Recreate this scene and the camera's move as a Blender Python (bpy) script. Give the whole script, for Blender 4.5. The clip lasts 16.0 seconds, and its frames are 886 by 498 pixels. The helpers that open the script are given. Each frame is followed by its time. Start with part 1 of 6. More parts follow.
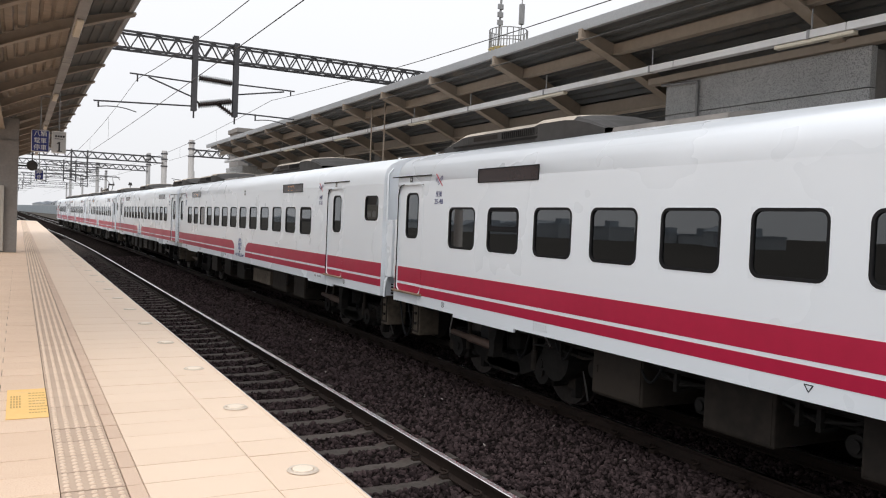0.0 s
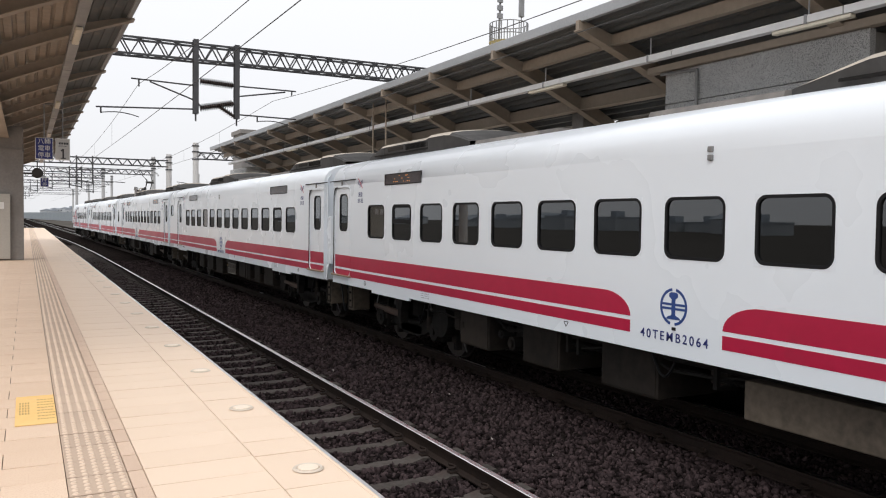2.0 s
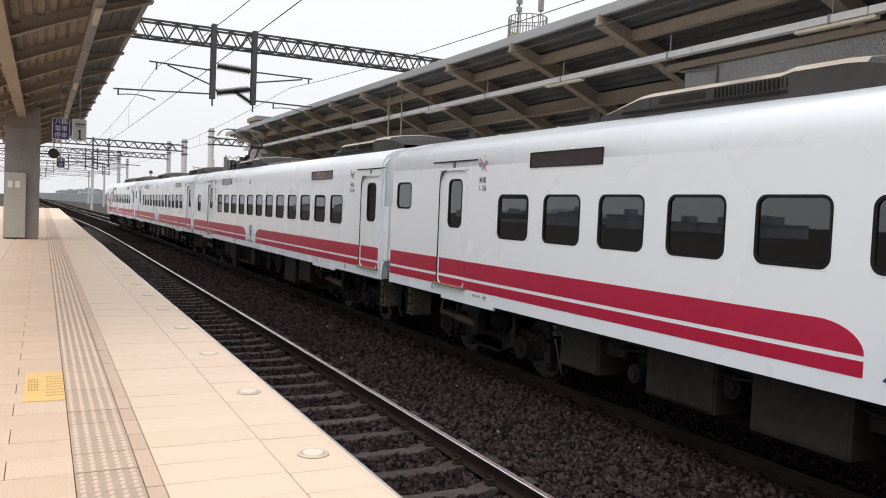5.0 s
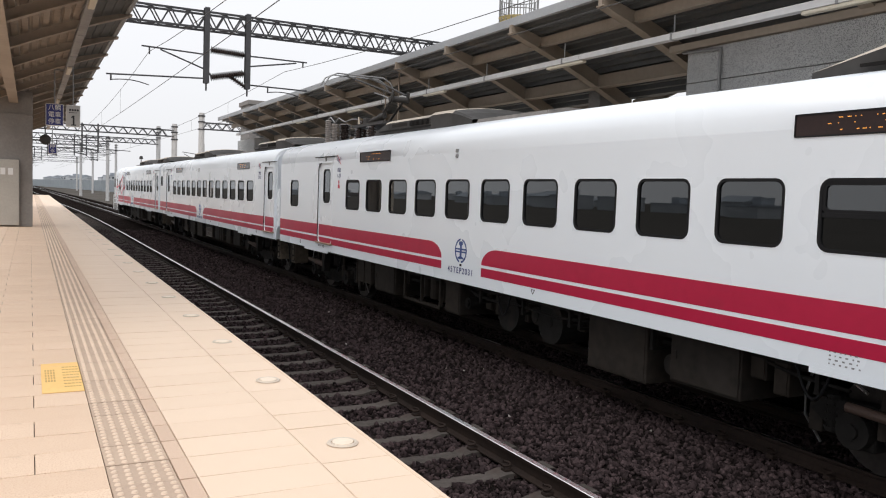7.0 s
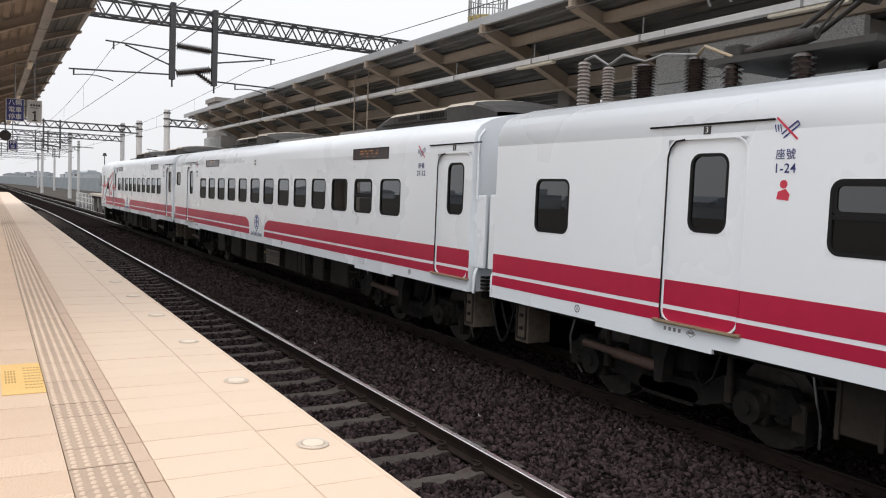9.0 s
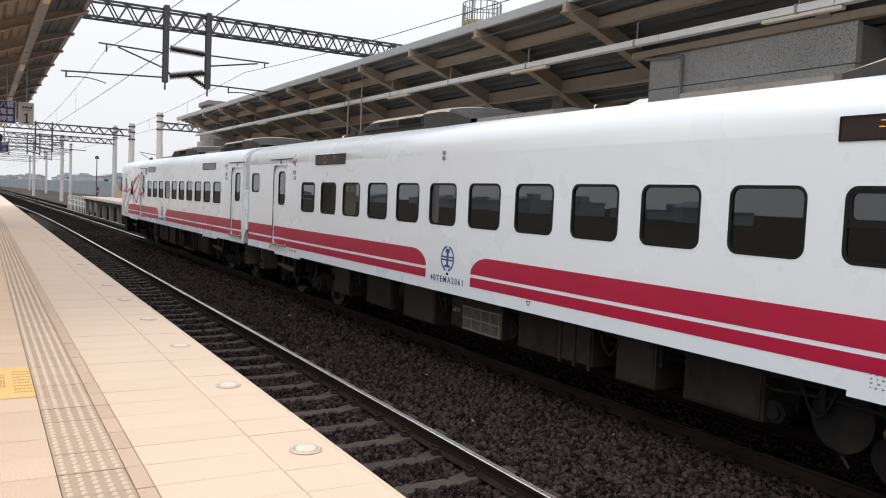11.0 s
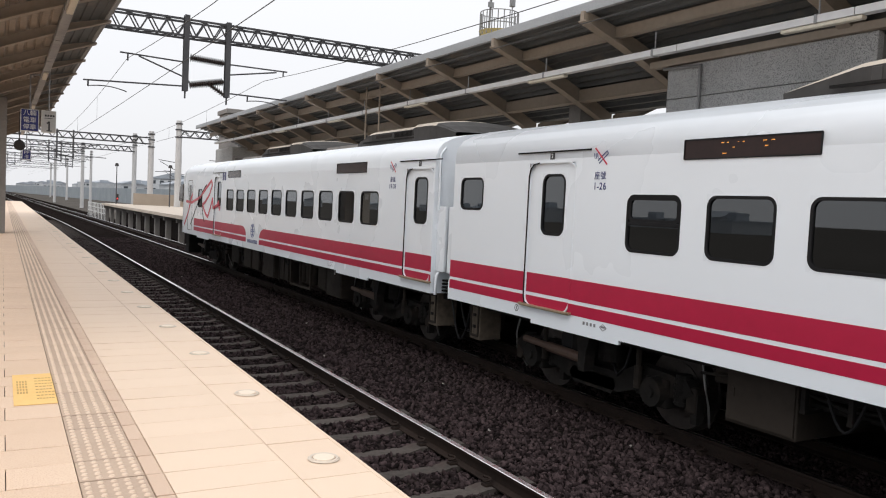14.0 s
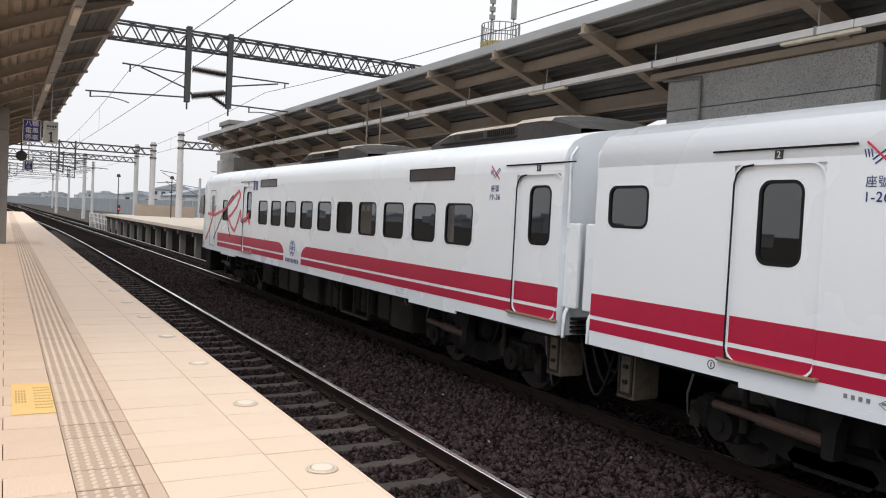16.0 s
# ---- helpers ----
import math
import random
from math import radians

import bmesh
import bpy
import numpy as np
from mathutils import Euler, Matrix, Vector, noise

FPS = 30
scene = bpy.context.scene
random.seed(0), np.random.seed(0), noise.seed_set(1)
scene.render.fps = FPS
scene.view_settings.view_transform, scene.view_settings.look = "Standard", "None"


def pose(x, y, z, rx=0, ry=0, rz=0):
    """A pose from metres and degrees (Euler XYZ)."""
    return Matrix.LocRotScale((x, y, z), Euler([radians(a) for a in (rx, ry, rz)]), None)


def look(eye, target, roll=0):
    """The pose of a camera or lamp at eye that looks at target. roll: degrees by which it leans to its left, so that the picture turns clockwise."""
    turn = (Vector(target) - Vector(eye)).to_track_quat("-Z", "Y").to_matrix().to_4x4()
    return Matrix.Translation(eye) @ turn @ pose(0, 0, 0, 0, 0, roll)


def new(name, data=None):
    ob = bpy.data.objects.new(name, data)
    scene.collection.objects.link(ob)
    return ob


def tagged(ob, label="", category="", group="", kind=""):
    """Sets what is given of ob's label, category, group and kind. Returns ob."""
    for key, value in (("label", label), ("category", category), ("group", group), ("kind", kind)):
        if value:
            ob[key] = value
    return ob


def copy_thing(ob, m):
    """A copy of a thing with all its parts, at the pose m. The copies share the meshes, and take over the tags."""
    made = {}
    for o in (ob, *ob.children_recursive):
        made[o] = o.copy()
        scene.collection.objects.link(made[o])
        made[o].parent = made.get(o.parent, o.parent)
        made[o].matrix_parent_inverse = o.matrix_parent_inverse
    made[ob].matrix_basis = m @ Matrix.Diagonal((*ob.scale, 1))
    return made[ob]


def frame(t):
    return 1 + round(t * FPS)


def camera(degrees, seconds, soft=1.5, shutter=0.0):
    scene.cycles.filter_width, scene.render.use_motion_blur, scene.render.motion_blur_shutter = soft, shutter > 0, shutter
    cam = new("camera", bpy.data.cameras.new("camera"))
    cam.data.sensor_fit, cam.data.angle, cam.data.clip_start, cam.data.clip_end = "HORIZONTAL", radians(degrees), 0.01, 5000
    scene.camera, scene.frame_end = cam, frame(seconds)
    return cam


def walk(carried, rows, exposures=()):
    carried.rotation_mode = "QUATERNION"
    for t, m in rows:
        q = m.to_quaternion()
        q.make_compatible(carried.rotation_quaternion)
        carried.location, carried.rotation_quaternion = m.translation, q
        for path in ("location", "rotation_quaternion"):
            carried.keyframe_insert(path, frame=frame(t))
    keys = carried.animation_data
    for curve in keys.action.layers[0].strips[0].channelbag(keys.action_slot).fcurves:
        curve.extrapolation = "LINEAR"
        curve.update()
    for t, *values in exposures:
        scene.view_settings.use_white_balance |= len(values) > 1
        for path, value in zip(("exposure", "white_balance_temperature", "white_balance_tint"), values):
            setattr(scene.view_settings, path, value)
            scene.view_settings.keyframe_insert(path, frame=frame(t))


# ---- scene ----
cam = camera(58.03, 16.0, soft=1.1)
PATH = [
    (0, pose(0.051, -0.081, 1.391, 88.22, -2.38, -27.94)),
    (0.5, pose(0.030, -0.089, 1.398, 88.22, -2.61, -28.25)),
    (1, pose(0.039, -0.091, 1.395, 88.27, -2.31, -28.19)),
    (1.5, pose(0.027, -0.107, 1.393, 88.15, -1.49, -27.89)),
    (2, pose(0.083, -0.132, 1.401, 87.87, -0.71, -27.50)),
    (2.5, pose(0.206, -0.175, 1.384, 87.71, -0.35, -27.22)),
    (3, pose(0.212, -0.158, 1.374, 87.66, -0.69, -27.20)),
    (3.5, pose(0.193, -0.177, 1.395, 87.68, -1.27, -27.10)),
    (4, pose(0.175, -0.175, 1.393, 87.63, -1.90, -26.94)),
    (4.5, pose(0.144, -0.145, 1.376, 87.54, -2.42, -26.61)),
    (7, pose(-0.068, 0.036, 1.385, 86.16, -2.00, -27.27)),
    (7.5, pose(-0.054, 0.060, 1.379, 85.85, -1.47, -28.65)),
    (8, pose(-0.066, 0.056, 1.380, 85.76, -1.36, -29.32)),
    (8.5, pose(-0.069, 0.066, 1.385, 85.86, -1.83, -29.56)),
    (9, pose(-0.071, 0.078, 1.378, 86.20, -2.30, -29.53)),
    (11.5, pose(-0.062, 0.108, 1.375, 86.55, -2.52, -30.03)),
    (12, pose(-0.061, 0.105, 1.376, 86.59, -2.49, -29.97)),
    (12.5, pose(-0.065, 0.109, 1.373, 86.69, -2.51, -29.82)),
    (13, pose(-0.073, 0.101, 1.378, 86.80, -2.55, -29.51)),
    (13.5, pose(-0.071, 0.108, 1.380, 86.93, -2.67, -29.15)),
    (14, pose(-0.084, 0.097, 1.390, 87.05, -2.75, -28.84)),
    (14.5, pose(-0.073, 0.103, 1.378, 87.20, -2.65, -28.60)),
    (15, pose(-0.079, 0.103, 1.367, 87.43, -2.62, -28.55)),
    (15.5, pose(-0.083, 0.101, 1.378, 87.54, -2.73, -28.57)),
    (16, pose(-0.075, 0.092, 1.380, 87.87, -2.87, -28.76)),
]
walk(cam, PATH)

# ---- light: bright overcast sky with a broad veiled sun ----
world = bpy.data.worlds.new("overcast")
scene.world = world
world.use_nodes = True
wt = world.node_tree
wt.nodes.clear()
sky = wt.nodes.new("ShaderNodeTexSky")
sky.sky_type, sky.sun_disc = "NISHITA", False
sky.sun_elevation, sky.sun_rotation = radians(54), radians(232)
sky.dust_density = 4.0
pale = wt.nodes.new("ShaderNodeMix")
pale.data_type = "RGBA"
pale.inputs[0].default_value = 0.92
# cloud layer that brightens evenly from the horizon to overhead
direction = wt.nodes.new("ShaderNodeTexCoord")
axes = wt.nodes.new("ShaderNodeSeparateXYZ")
climb = wt.nodes.new("ShaderNodeMapRange")
climb.inputs["To Min"].default_value, climb.inputs["To Max"].default_value = 7.2, 11.5
cloud = wt.nodes.new("ShaderNodeCombineColor")
wt.links.new(direction.outputs["Generated"], axes.inputs[0])
wt.links.new(axes.outputs[2], climb.inputs["Value"])
for k, tint in enumerate((0.995, 1.0, 1.03)):
    tone = wt.nodes.new("ShaderNodeMath")
    tone.operation = "MULTIPLY"
    tone.inputs[1].default_value = tint
    wt.links.new(climb.outputs[0], tone.inputs[0])
    wt.links.new(tone.outputs[0], cloud.inputs[k])
wt.links.new(cloud.outputs[0], pale.inputs[7])
bg = wt.nodes.new("ShaderNodeBackground")
bg.inputs[1].default_value = 0.092
wout = wt.nodes.new("ShaderNodeOutputWorld")
wt.links.new(sky.outputs[0], pale.inputs[6])
wt.links.new(pale.outputs[2], bg.inputs[0])
wt.links.new(bg.outputs[0], wout.inputs[0])
sun_data = bpy.data.lights.new("sun", "SUN")
sun_data.energy, sun_data.angle, sun_data.color = 0.75, radians(32), (1.0, 0.97, 0.93)
sun = new("sun", sun_data)
sun.matrix_world = look((0, 0, 40), (23, 18, 0))
scene.view_settings.exposure = 0.47


# ---- materials ----
def mat(name, a, b=None, rough=0.6, metal=0.0, big=1.0, small=30.0, bump=0.0, bump_scale=60.0, dirt=None, dirt_amount=0.0, stretch=(1, 1, 1), spec=0.5, per_object=0.0, coat=0.0, speck=None):
    m = bpy.data.materials.new(name)
    m.use_nodes = True
    t = m.node_tree
    n = t.nodes
    s = n["Principled BSDF"]
    s.inputs["Roughness"].default_value = rough
    s.inputs["Metallic"].default_value = metal
    s.inputs["Specular IOR Level"].default_value = spec
    s.inputs["Coat Weight"].default_value = coat
    b = b or tuple(c * 0.82 for c in a)
    geo = n.new("ShaderNodeTexCoord")
    mp = n.new("ShaderNodeMapping")
    mp.inputs["Scale"].default_value = stretch
    t.links.new(geo.outputs["Object"], mp.inputs["Vector"])

    def nz(scale, detail=4.0):
        k = n.new("ShaderNodeTexNoise")
        k.inputs["Scale"].default_value = scale
        k.inputs["Detail"].default_value = detail
        t.links.new(mp.outputs[0], k.inputs["Vector"])
        return k

    def ramp(src, lo, hi):
        r = n.new("ShaderNodeMapRange")
        r.inputs["From Min"].default_value, r.inputs["From Max"].default_value = lo, hi
        t.links.new(src, r.inputs["Value"])
        return r.outputs[0]

    def mixc(fac, c1, c2):
        x = n.new("ShaderNodeMix")
        x.data_type = "RGBA"
        t.links.new(fac, x.inputs[0])
        for slot, c in ((6, c1), (7, c2)):
            if isinstance(c, tuple):
                x.inputs[slot].default_value = (*c, 1)
            else:
                t.links.new(c, x.inputs[slot])
        return x.outputs[2]

    fine = nz(small)
    broad = nz(big)
    add = n.new("ShaderNodeMath")
    add.operation = "MULTIPLY_ADD"
    t.links.new(fine.outputs[0], add.inputs[0])
    add.inputs[1].default_value = 0.5
    half = n.new("ShaderNodeMath")
    half.operation = "MULTIPLY"
    t.links.new(broad.outputs[0], half.inputs[0])
    half.inputs[1].default_value = 0.5
    t.links.new(half.outputs[0], add.inputs[2])
    fac = ramp(add.outputs[0], 0.33, 0.67)
    if per_object:
        info = n.new("ShaderNodeObjectInfo")
        k = n.new("ShaderNodeMath")
        k.operation = "MULTIPLY_ADD"
        t.links.new(info.outputs["Random"], k.inputs[0])
        k.inputs[1].default_value = per_object
        t.links.new(fac, k.inputs[2])
        sub = n.new("ShaderNodeMath")
        sub.operation = "SUBTRACT"
        sub.use_clamp = True
        t.links.new(k.outputs[0], sub.inputs[0])
        sub.inputs[1].default_value = per_object / 2
        fac = sub.outputs[0]
    col = mixc(fac, a, b)
    if speck:
        sp = nz(speck[1], 2.0)
        col = mixc(ramp(sp.outputs[0], 0.5, 0.62), col, speck[0])
    if dirt:
        d = nz(big * 2.3, 6.0)
        df = ramp(d.outputs[0], 0.66 - dirt_amount, 0.86 - dirt_amount * 0.6)
        col = mixc(df, col, dirt)
    t.links.new(col, s.inputs["Base Color"])
    rr = n.new("ShaderNodeMapRange")
    rr.inputs["To Min"].default_value, rr.inputs["To Max"].default_value = max(0.03, rough - 0.08), min(1.0, rough + 0.1)
    t.links.new(broad.outputs[0], rr.inputs["Value"])
    t.links.new(rr.outputs[0], s.inputs["Roughness"])
    if bump:
        bp = n.new("ShaderNodeBump")
        bp.inputs["Strength"].default_value = bump
        bp.inputs["Distance"].default_value = 0.01
        bn = nz(bump_scale)
        t.links.new(bn.outputs[0], bp.inputs["Height"])
        t.links.new(bp.outputs[0], s.inputs["Normal"])
    return m


def glass(name, tint, rough=0.02, mixin=0.55):
    """Tinted safety glass: a clear tinted pane under a glossy coat."""
    m = bpy.data.materials.new(name)
    m.use_nodes = True
    t = m.node_tree
    n = t.nodes
    n.clear()
    out = n.new("ShaderNodeOutputMaterial")
    clear = n.new("ShaderNodeBsdfTransparent")
    clear.inputs[0].default_value = (*tint, 1)
    gl = n.new("ShaderNodeBsdfGlossy")
    gl.inputs["Roughness"].default_value = rough
    gl.inputs[0].default_value = (0.9, 0.93, 0.95, 1)
    fr = n.new("ShaderNodeFresnel")
    fr.inputs[0].default_value = mixin
    mx = n.new("ShaderNodeMixShader")
    t.links.new(fr.outputs[0], mx.inputs[0])
    t.links.new(clear.outputs[0], mx.inputs[1])
    t.links.new(gl.outputs[0], mx.inputs[2])
    t.links.new(mx.outputs[0], out.inputs[0])
    return m


def glow(name, col, power):
    m = bpy.data.materials.new(name)
    m.use_nodes = True
    s = m.node_tree.nodes["Principled BSDF"]
    s.inputs["Base Color"].default_value = (*col, 1)
    s.inputs["Emission Color"].default_value = (*col, 1)
    s.inputs["Emission Strength"].default_value = power
    return m


TILE = mat("granite_tile", (0.77, 0.60, 0.455), (0.72, 0.55, 0.41), 0.5, small=140, big=1.3, per_object=0.5, bump=0.05, bump_scale=300, dirt=(0.42, 0.33, 0.26), dirt_amount=0.04)
TILE_FIELD = mat("speckled_granite_tile", (0.78, 0.595, 0.445), (0.70, 0.52, 0.38), 0.5, small=220, big=2.0, per_object=0.9, bump=0.05, bump_scale=300, dirt=(0.45, 0.34, 0.25), dirt_amount=0.05, speck=((0.62, 0.42, 0.29), 130))
TILE_PINK = mat("pink_granite_tile", (0.66, 0.49, 0.37), (0.57, 0.415, 0.31), 0.55, small=200, big=2.0, per_object=0.8, bump=0.1, bump_scale=300, speck=((0.55, 0.38, 0.27), 140))
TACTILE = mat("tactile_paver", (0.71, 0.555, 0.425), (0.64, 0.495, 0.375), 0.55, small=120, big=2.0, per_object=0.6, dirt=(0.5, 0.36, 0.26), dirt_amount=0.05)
# grimed base, coloured darker than the studs for the shade around them
SHADED_TACTILE_BASE = mat("shaded_tactile_base", (0.50, 0.375, 0.28), (0.42, 0.31, 0.235), 0.7, small=80, big=2.0, per_object=0.6, dirt=(0.36, 0.27, 0.20), dirt_amount=0.08)
GROUT = mat("grout", (0.085, 0.062, 0.05), (0.05, 0.037, 0.03), 0.9, spec=0.1, small=40)
CONCRETE = mat("concrete", (0.25, 0.235, 0.22), (0.19, 0.178, 0.168), 0.85, big=0.7, small=18, bump=0.15, dirt=(0.17, 0.16, 0.15), dirt_amount=0.08)
PALE_CONCRETE = mat("spun_concrete", (0.55, 0.545, 0.54), (0.45, 0.445, 0.44), 0.8, big=0.5, small=14, dirt=(0.4, 0.39, 0.38), dirt_amount=0.05)
TERRAZZO = mat("washed_stone_panel", (0.54, 0.54, 0.53), (0.38, 0.38, 0.37), 0.85, spec=0.2, small=70, big=1.5, bump=0.6, bump_scale=60, speck=((0.20, 0.20, 0.20), 85))
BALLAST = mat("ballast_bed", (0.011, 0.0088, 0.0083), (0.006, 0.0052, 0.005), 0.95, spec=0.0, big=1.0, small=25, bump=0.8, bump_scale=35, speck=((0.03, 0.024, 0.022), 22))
SLEEPER = mat("sleeper_concrete", (0.095, 0.083, 0.076), (0.05, 0.044, 0.04), 0.9, spec=0.1, small=22, big=2, bump=0.3, per_object=0.6, dirt=(0.06, 0.045, 0.04), dirt_amount=0.16)
RAIL_SIDE = mat("rail_rust", (0.030, 0.020, 0.016), (0.016, 0.012, 0.011), 0.85, spec=0.15, small=30, big=1.5, bump=0.2)
RAIL_TOP = mat("rail_polished", (0.86, 0.85, 0.84), (0.76, 0.75, 0.74), 0.26, metal=1.0, small=8, big=0.6, stretch=(6, 0.2, 1))
RUBBER = mat("black_rubber", (0.012, 0.012, 0.013), (0.008, 0.008, 0.009), 0.7, spec=0.2)
TRAIN_WHITE = mat("train_white_paint", (0.75, 0.793, 0.837), (0.743, 0.786, 0.83), 0.27, spec=0.45, big=0.5, small=6, coat=0.1)
TRAIN_RED = mat("train_red_paint", (0.43, 0.011, 0.05), (0.37, 0.009, 0.043), 0.35, spec=0.3, big=0.6, small=8, dirt=(0.30, 0.02, 0.045), dirt_amount=0.03)
NAVY = mat("navy_marking", (0.02, 0.03, 0.16), (0.017, 0.025, 0.14), 0.4)
EMBLEM_BLUE = mat("emblem_blue", (0.02, 0.06, 0.24), (0.017, 0.05, 0.2), 0.4)
MARK_RED = mat("red_marking", (0.55, 0.03, 0.07), (0.5, 0.03, 0.06), 0.4)
GREY_MARK = mat("faded_grey_marking", (0.22, 0.22, 0.23), None, 0.6)
BLACK_MARK = mat("black_marking", (0.03, 0.03, 0.035), None, 0.5)
UNDER = mat("underframe_grime", (0.016, 0.0145, 0.0135), (0.008, 0.0075, 0.007), 0.85, spec=0.2, small=12, big=1.2, bump=0.2, dirt=(0.034, 0.027, 0.022), dirt_amount=0.1)
UNDER_BOX = mat("equipment_box_paint", (0.033, 0.0265, 0.0215), (0.0145, 0.0122, 0.0106), 0.8, spec=0.2, small=9, big=1.0, per_object=0.7, dirt=(0.03, 0.026, 0.023), dirt_amount=0.12)
END_BOX = mat("tan_box_paint", (0.135, 0.11, 0.085), (0.07, 0.057, 0.045), 0.8, spec=0.2, small=14, big=2.0, dirt=(0.035, 0.029, 0.024), dirt_amount=0.12)
STEEL_GREY = mat("galvanised_steel", (0.30, 0.30, 0.30), (0.22, 0.22, 0.22), 0.45, metal=0.6, small=10)
WHEEL = mat("wheel_steel", (0.07, 0.06, 0.055), (0.035, 0.03, 0.028), 0.55, metal=0.6, small=16)
CHROME = mat("bright_metal", (0.6, 0.58, 0.55), None, 0.25, metal=1.0)
BRONZE = mat("door_sill_bronze", (0.45, 0.36, 0.24), (0.35, 0.27, 0.18), 0.4, metal=0.7)
ROOF_UNIT = mat("weathered_roof_cover", (0.52, 0.46, 0.38), (0.36, 0.31, 0.25), 0.6, small=8, big=0.9, stretch=(1, 0.5, 1), dirt=(0.13, 0.115, 0.10), dirt_amount=0.14)
ROOF_DARK = mat("sooty_roof_metal", (0.045, 0.042, 0.04), (0.025, 0.024, 0.023), 0.7, small=10, big=1.0)
INTERIOR = mat("cabin_lining", (0.16, 0.155, 0.15), (0.12, 0.115, 0.11), 0.7)
SEAT = mat("seat_cloth", (0.07, 0.075, 0.11), (0.05, 0.055, 0.08), 0.9, small=40)
BLIND = mat("window_blind", (0.50, 0.50, 0.49), (0.40, 0.40, 0.39), 0.8, small=5, stretch=(1, 6, 1))
PANE = glass("tinted_pane", (0.18, 0.195, 0.21), 0.012, 1.95)
LED_OFF = mat("display_panel", (0.030, 0.015, 0.013), (0.020, 0.011, 0.010), 0.2, spec=0.25)
LED_ON = glow("amber_led", (0.9, 0.36, 0.06), 0.7)
CANOPY_BEAM = mat("canopy_steel_paint", (0.30, 0.245, 0.19), (0.24, 0.195, 0.15), 0.55, small=10, big=0.8, dirt=(0.22, 0.18, 0.145), dirt_amount=0.08)
CANOPY_DECK = mat("canopy_deck_sheet", (0.105, 0.11, 0.11), (0.08, 0.084, 0.084), 0.5, metal=0.2, small=8, big=0.7, dirt=(0.2, 0.165, 0.13), dirt_amount=0.08)
TAN_DECK = mat("tan_deck_sheet", (0.28, 0.225, 0.175), (0.20, 0.162, 0.128), 0.6, small=8, big=0.7, dirt=(0.12, 0.115, 0.105), dirt_amount=0.1)
CANOPY_TOP = mat("canopy_roof_sheet", (0.35, 0.36, 0.37), (0.28, 0.29, 0.30), 0.45, metal=0.3)
TRAY = mat("white_cable_tray", (0.66, 0.66, 0.66), (0.55, 0.55, 0.55), 0.45, small=6, big=0.6, dirt=(0.4, 0.37, 0.33), dirt_amount=0.04)
LATTICE = mat("lattice_steel", (0.075, 0.075, 0.08), (0.045, 0.045, 0.048), 0.7, spec=0.3, metal=0.0, small=12)
INSULATOR = mat("insulator_glaze", (0.045, 0.03, 0.026), (0.03, 0.022, 0.02), 0.25)
INSULATOR_GREY = mat("grey_insulator_glaze", (0.27, 0.24, 0.22), (0.2, 0.175, 0.16), 0.35)
WIRE = mat("overhead_wire", (0.05, 0.048, 0.045), None, 0.6)
SIGN_BLUE = mat("sign_blue", (0.025, 0.035, 0.19), (0.02, 0.03, 0.16), 0.4)
SIGN_WHITE = mat("sign_white", (0.72, 0.72, 0.71), (0.66, 0.66, 0.65), 0.4)
YELLOW = mat("yellow_floor_sticker", (0.86, 0.56, 0.21), (0.80, 0.50, 0.18), 0.6, small=30, big=3, dirt=(0.70, 0.50, 0.28), dirt_amount=0.08)
LABEL_YELLOW = mat("grimy_yellow_label", (0.30, 0.19, 0.05), (0.2, 0.13, 0.04), 0.7, small=60)
TOWER_YELLOW = mat("tower_yellow", (0.62, 0.50, 0.22), None, 0.6)
# barrier, far wall and far roof colours carry the pale distance haze
BARRIER = mat("hazed_barrier_sheet", (0.25, 0.285, 0.31), (0.20, 0.23, 0.25), 0.6, small=3, big=0.3)
GROUND = mat("trackside_earth", (0.12, 0.11, 0.10), (0.075, 0.07, 0.063), 0.95, spec=0.0, small=2.0, big=0.05, bump=0.4, bump_scale=8)
HAZED_WALL = mat("hazed_plaster", (0.50, 0.52, 0.54), (0.36, 0.38, 0.40), 0.85, small=1, big=0.1, per_object=0.8)
HAZED_ROOF = mat("hazed_roof", (0.36, 0.40, 0.44), (0.26, 0.28, 0.31), 0.7, small=2, big=0.2)
FAR_GLASS = mat("far_window", (0.06, 0.07, 0.08), None, 0.15)
DISC_RIM = mat("lamp_rim", (0.66, 0.56, 0.46), (0.54, 0.46, 0.37), 0.45)
DISC = mat("platform_lamp_disc", (0.84, 0.71, 0.57), (0.76, 0.64, 0.50), 0.4, metal=0.0, small=30)
LAMP_RED = glow("red_signal", (0.9, 0.05, 0.05), 1.2)


# ---- geometry helpers ----
def mesh_of(bm, name, material):
    me = bpy.data.meshes.new(name)
    bm.to_mesh(me)
    bm.free()
    for m in material if isinstance(material, (list, tuple)) else (material,):
        me.materials.append(m)
    return me


def part(name, bm, material, parent=None, label="", smooth=False):
    me = bm if isinstance(bm, bpy.types.Mesh) else mesh_of(bm, name, material)
    if smooth:
        me.shade_smooth()
    ob = new(name, me)
    if parent is not None:
        ob.parent = parent
    if label:
        ob["label"] = label
    return ob


def B():
    return bmesh.new()


def box(bm, x0, x1, y0, y1, z0, z1, bevel=0.0, mi=0):
    v = [bm.verts.new((x, y, z)) for z in (z0, z1) for y in (y0, y1) for x in (x0, x1)]
    fs = [bm.faces.new([v[i] for i in q]) for q in ((0, 2, 3, 1), (4, 5, 7, 6), (0, 1, 5, 4), (2, 6, 7, 3), (0, 4, 6, 2), (1, 3, 7, 5))]
    for f in fs:
        f.material_index = mi
    if bevel:
        es = list({e for f in fs for e in f.edges})
        bmesh.ops.bevel(bm, geom=es, offset=bevel, segments=2, affect="EDGES", profile=0.5)
    return bm


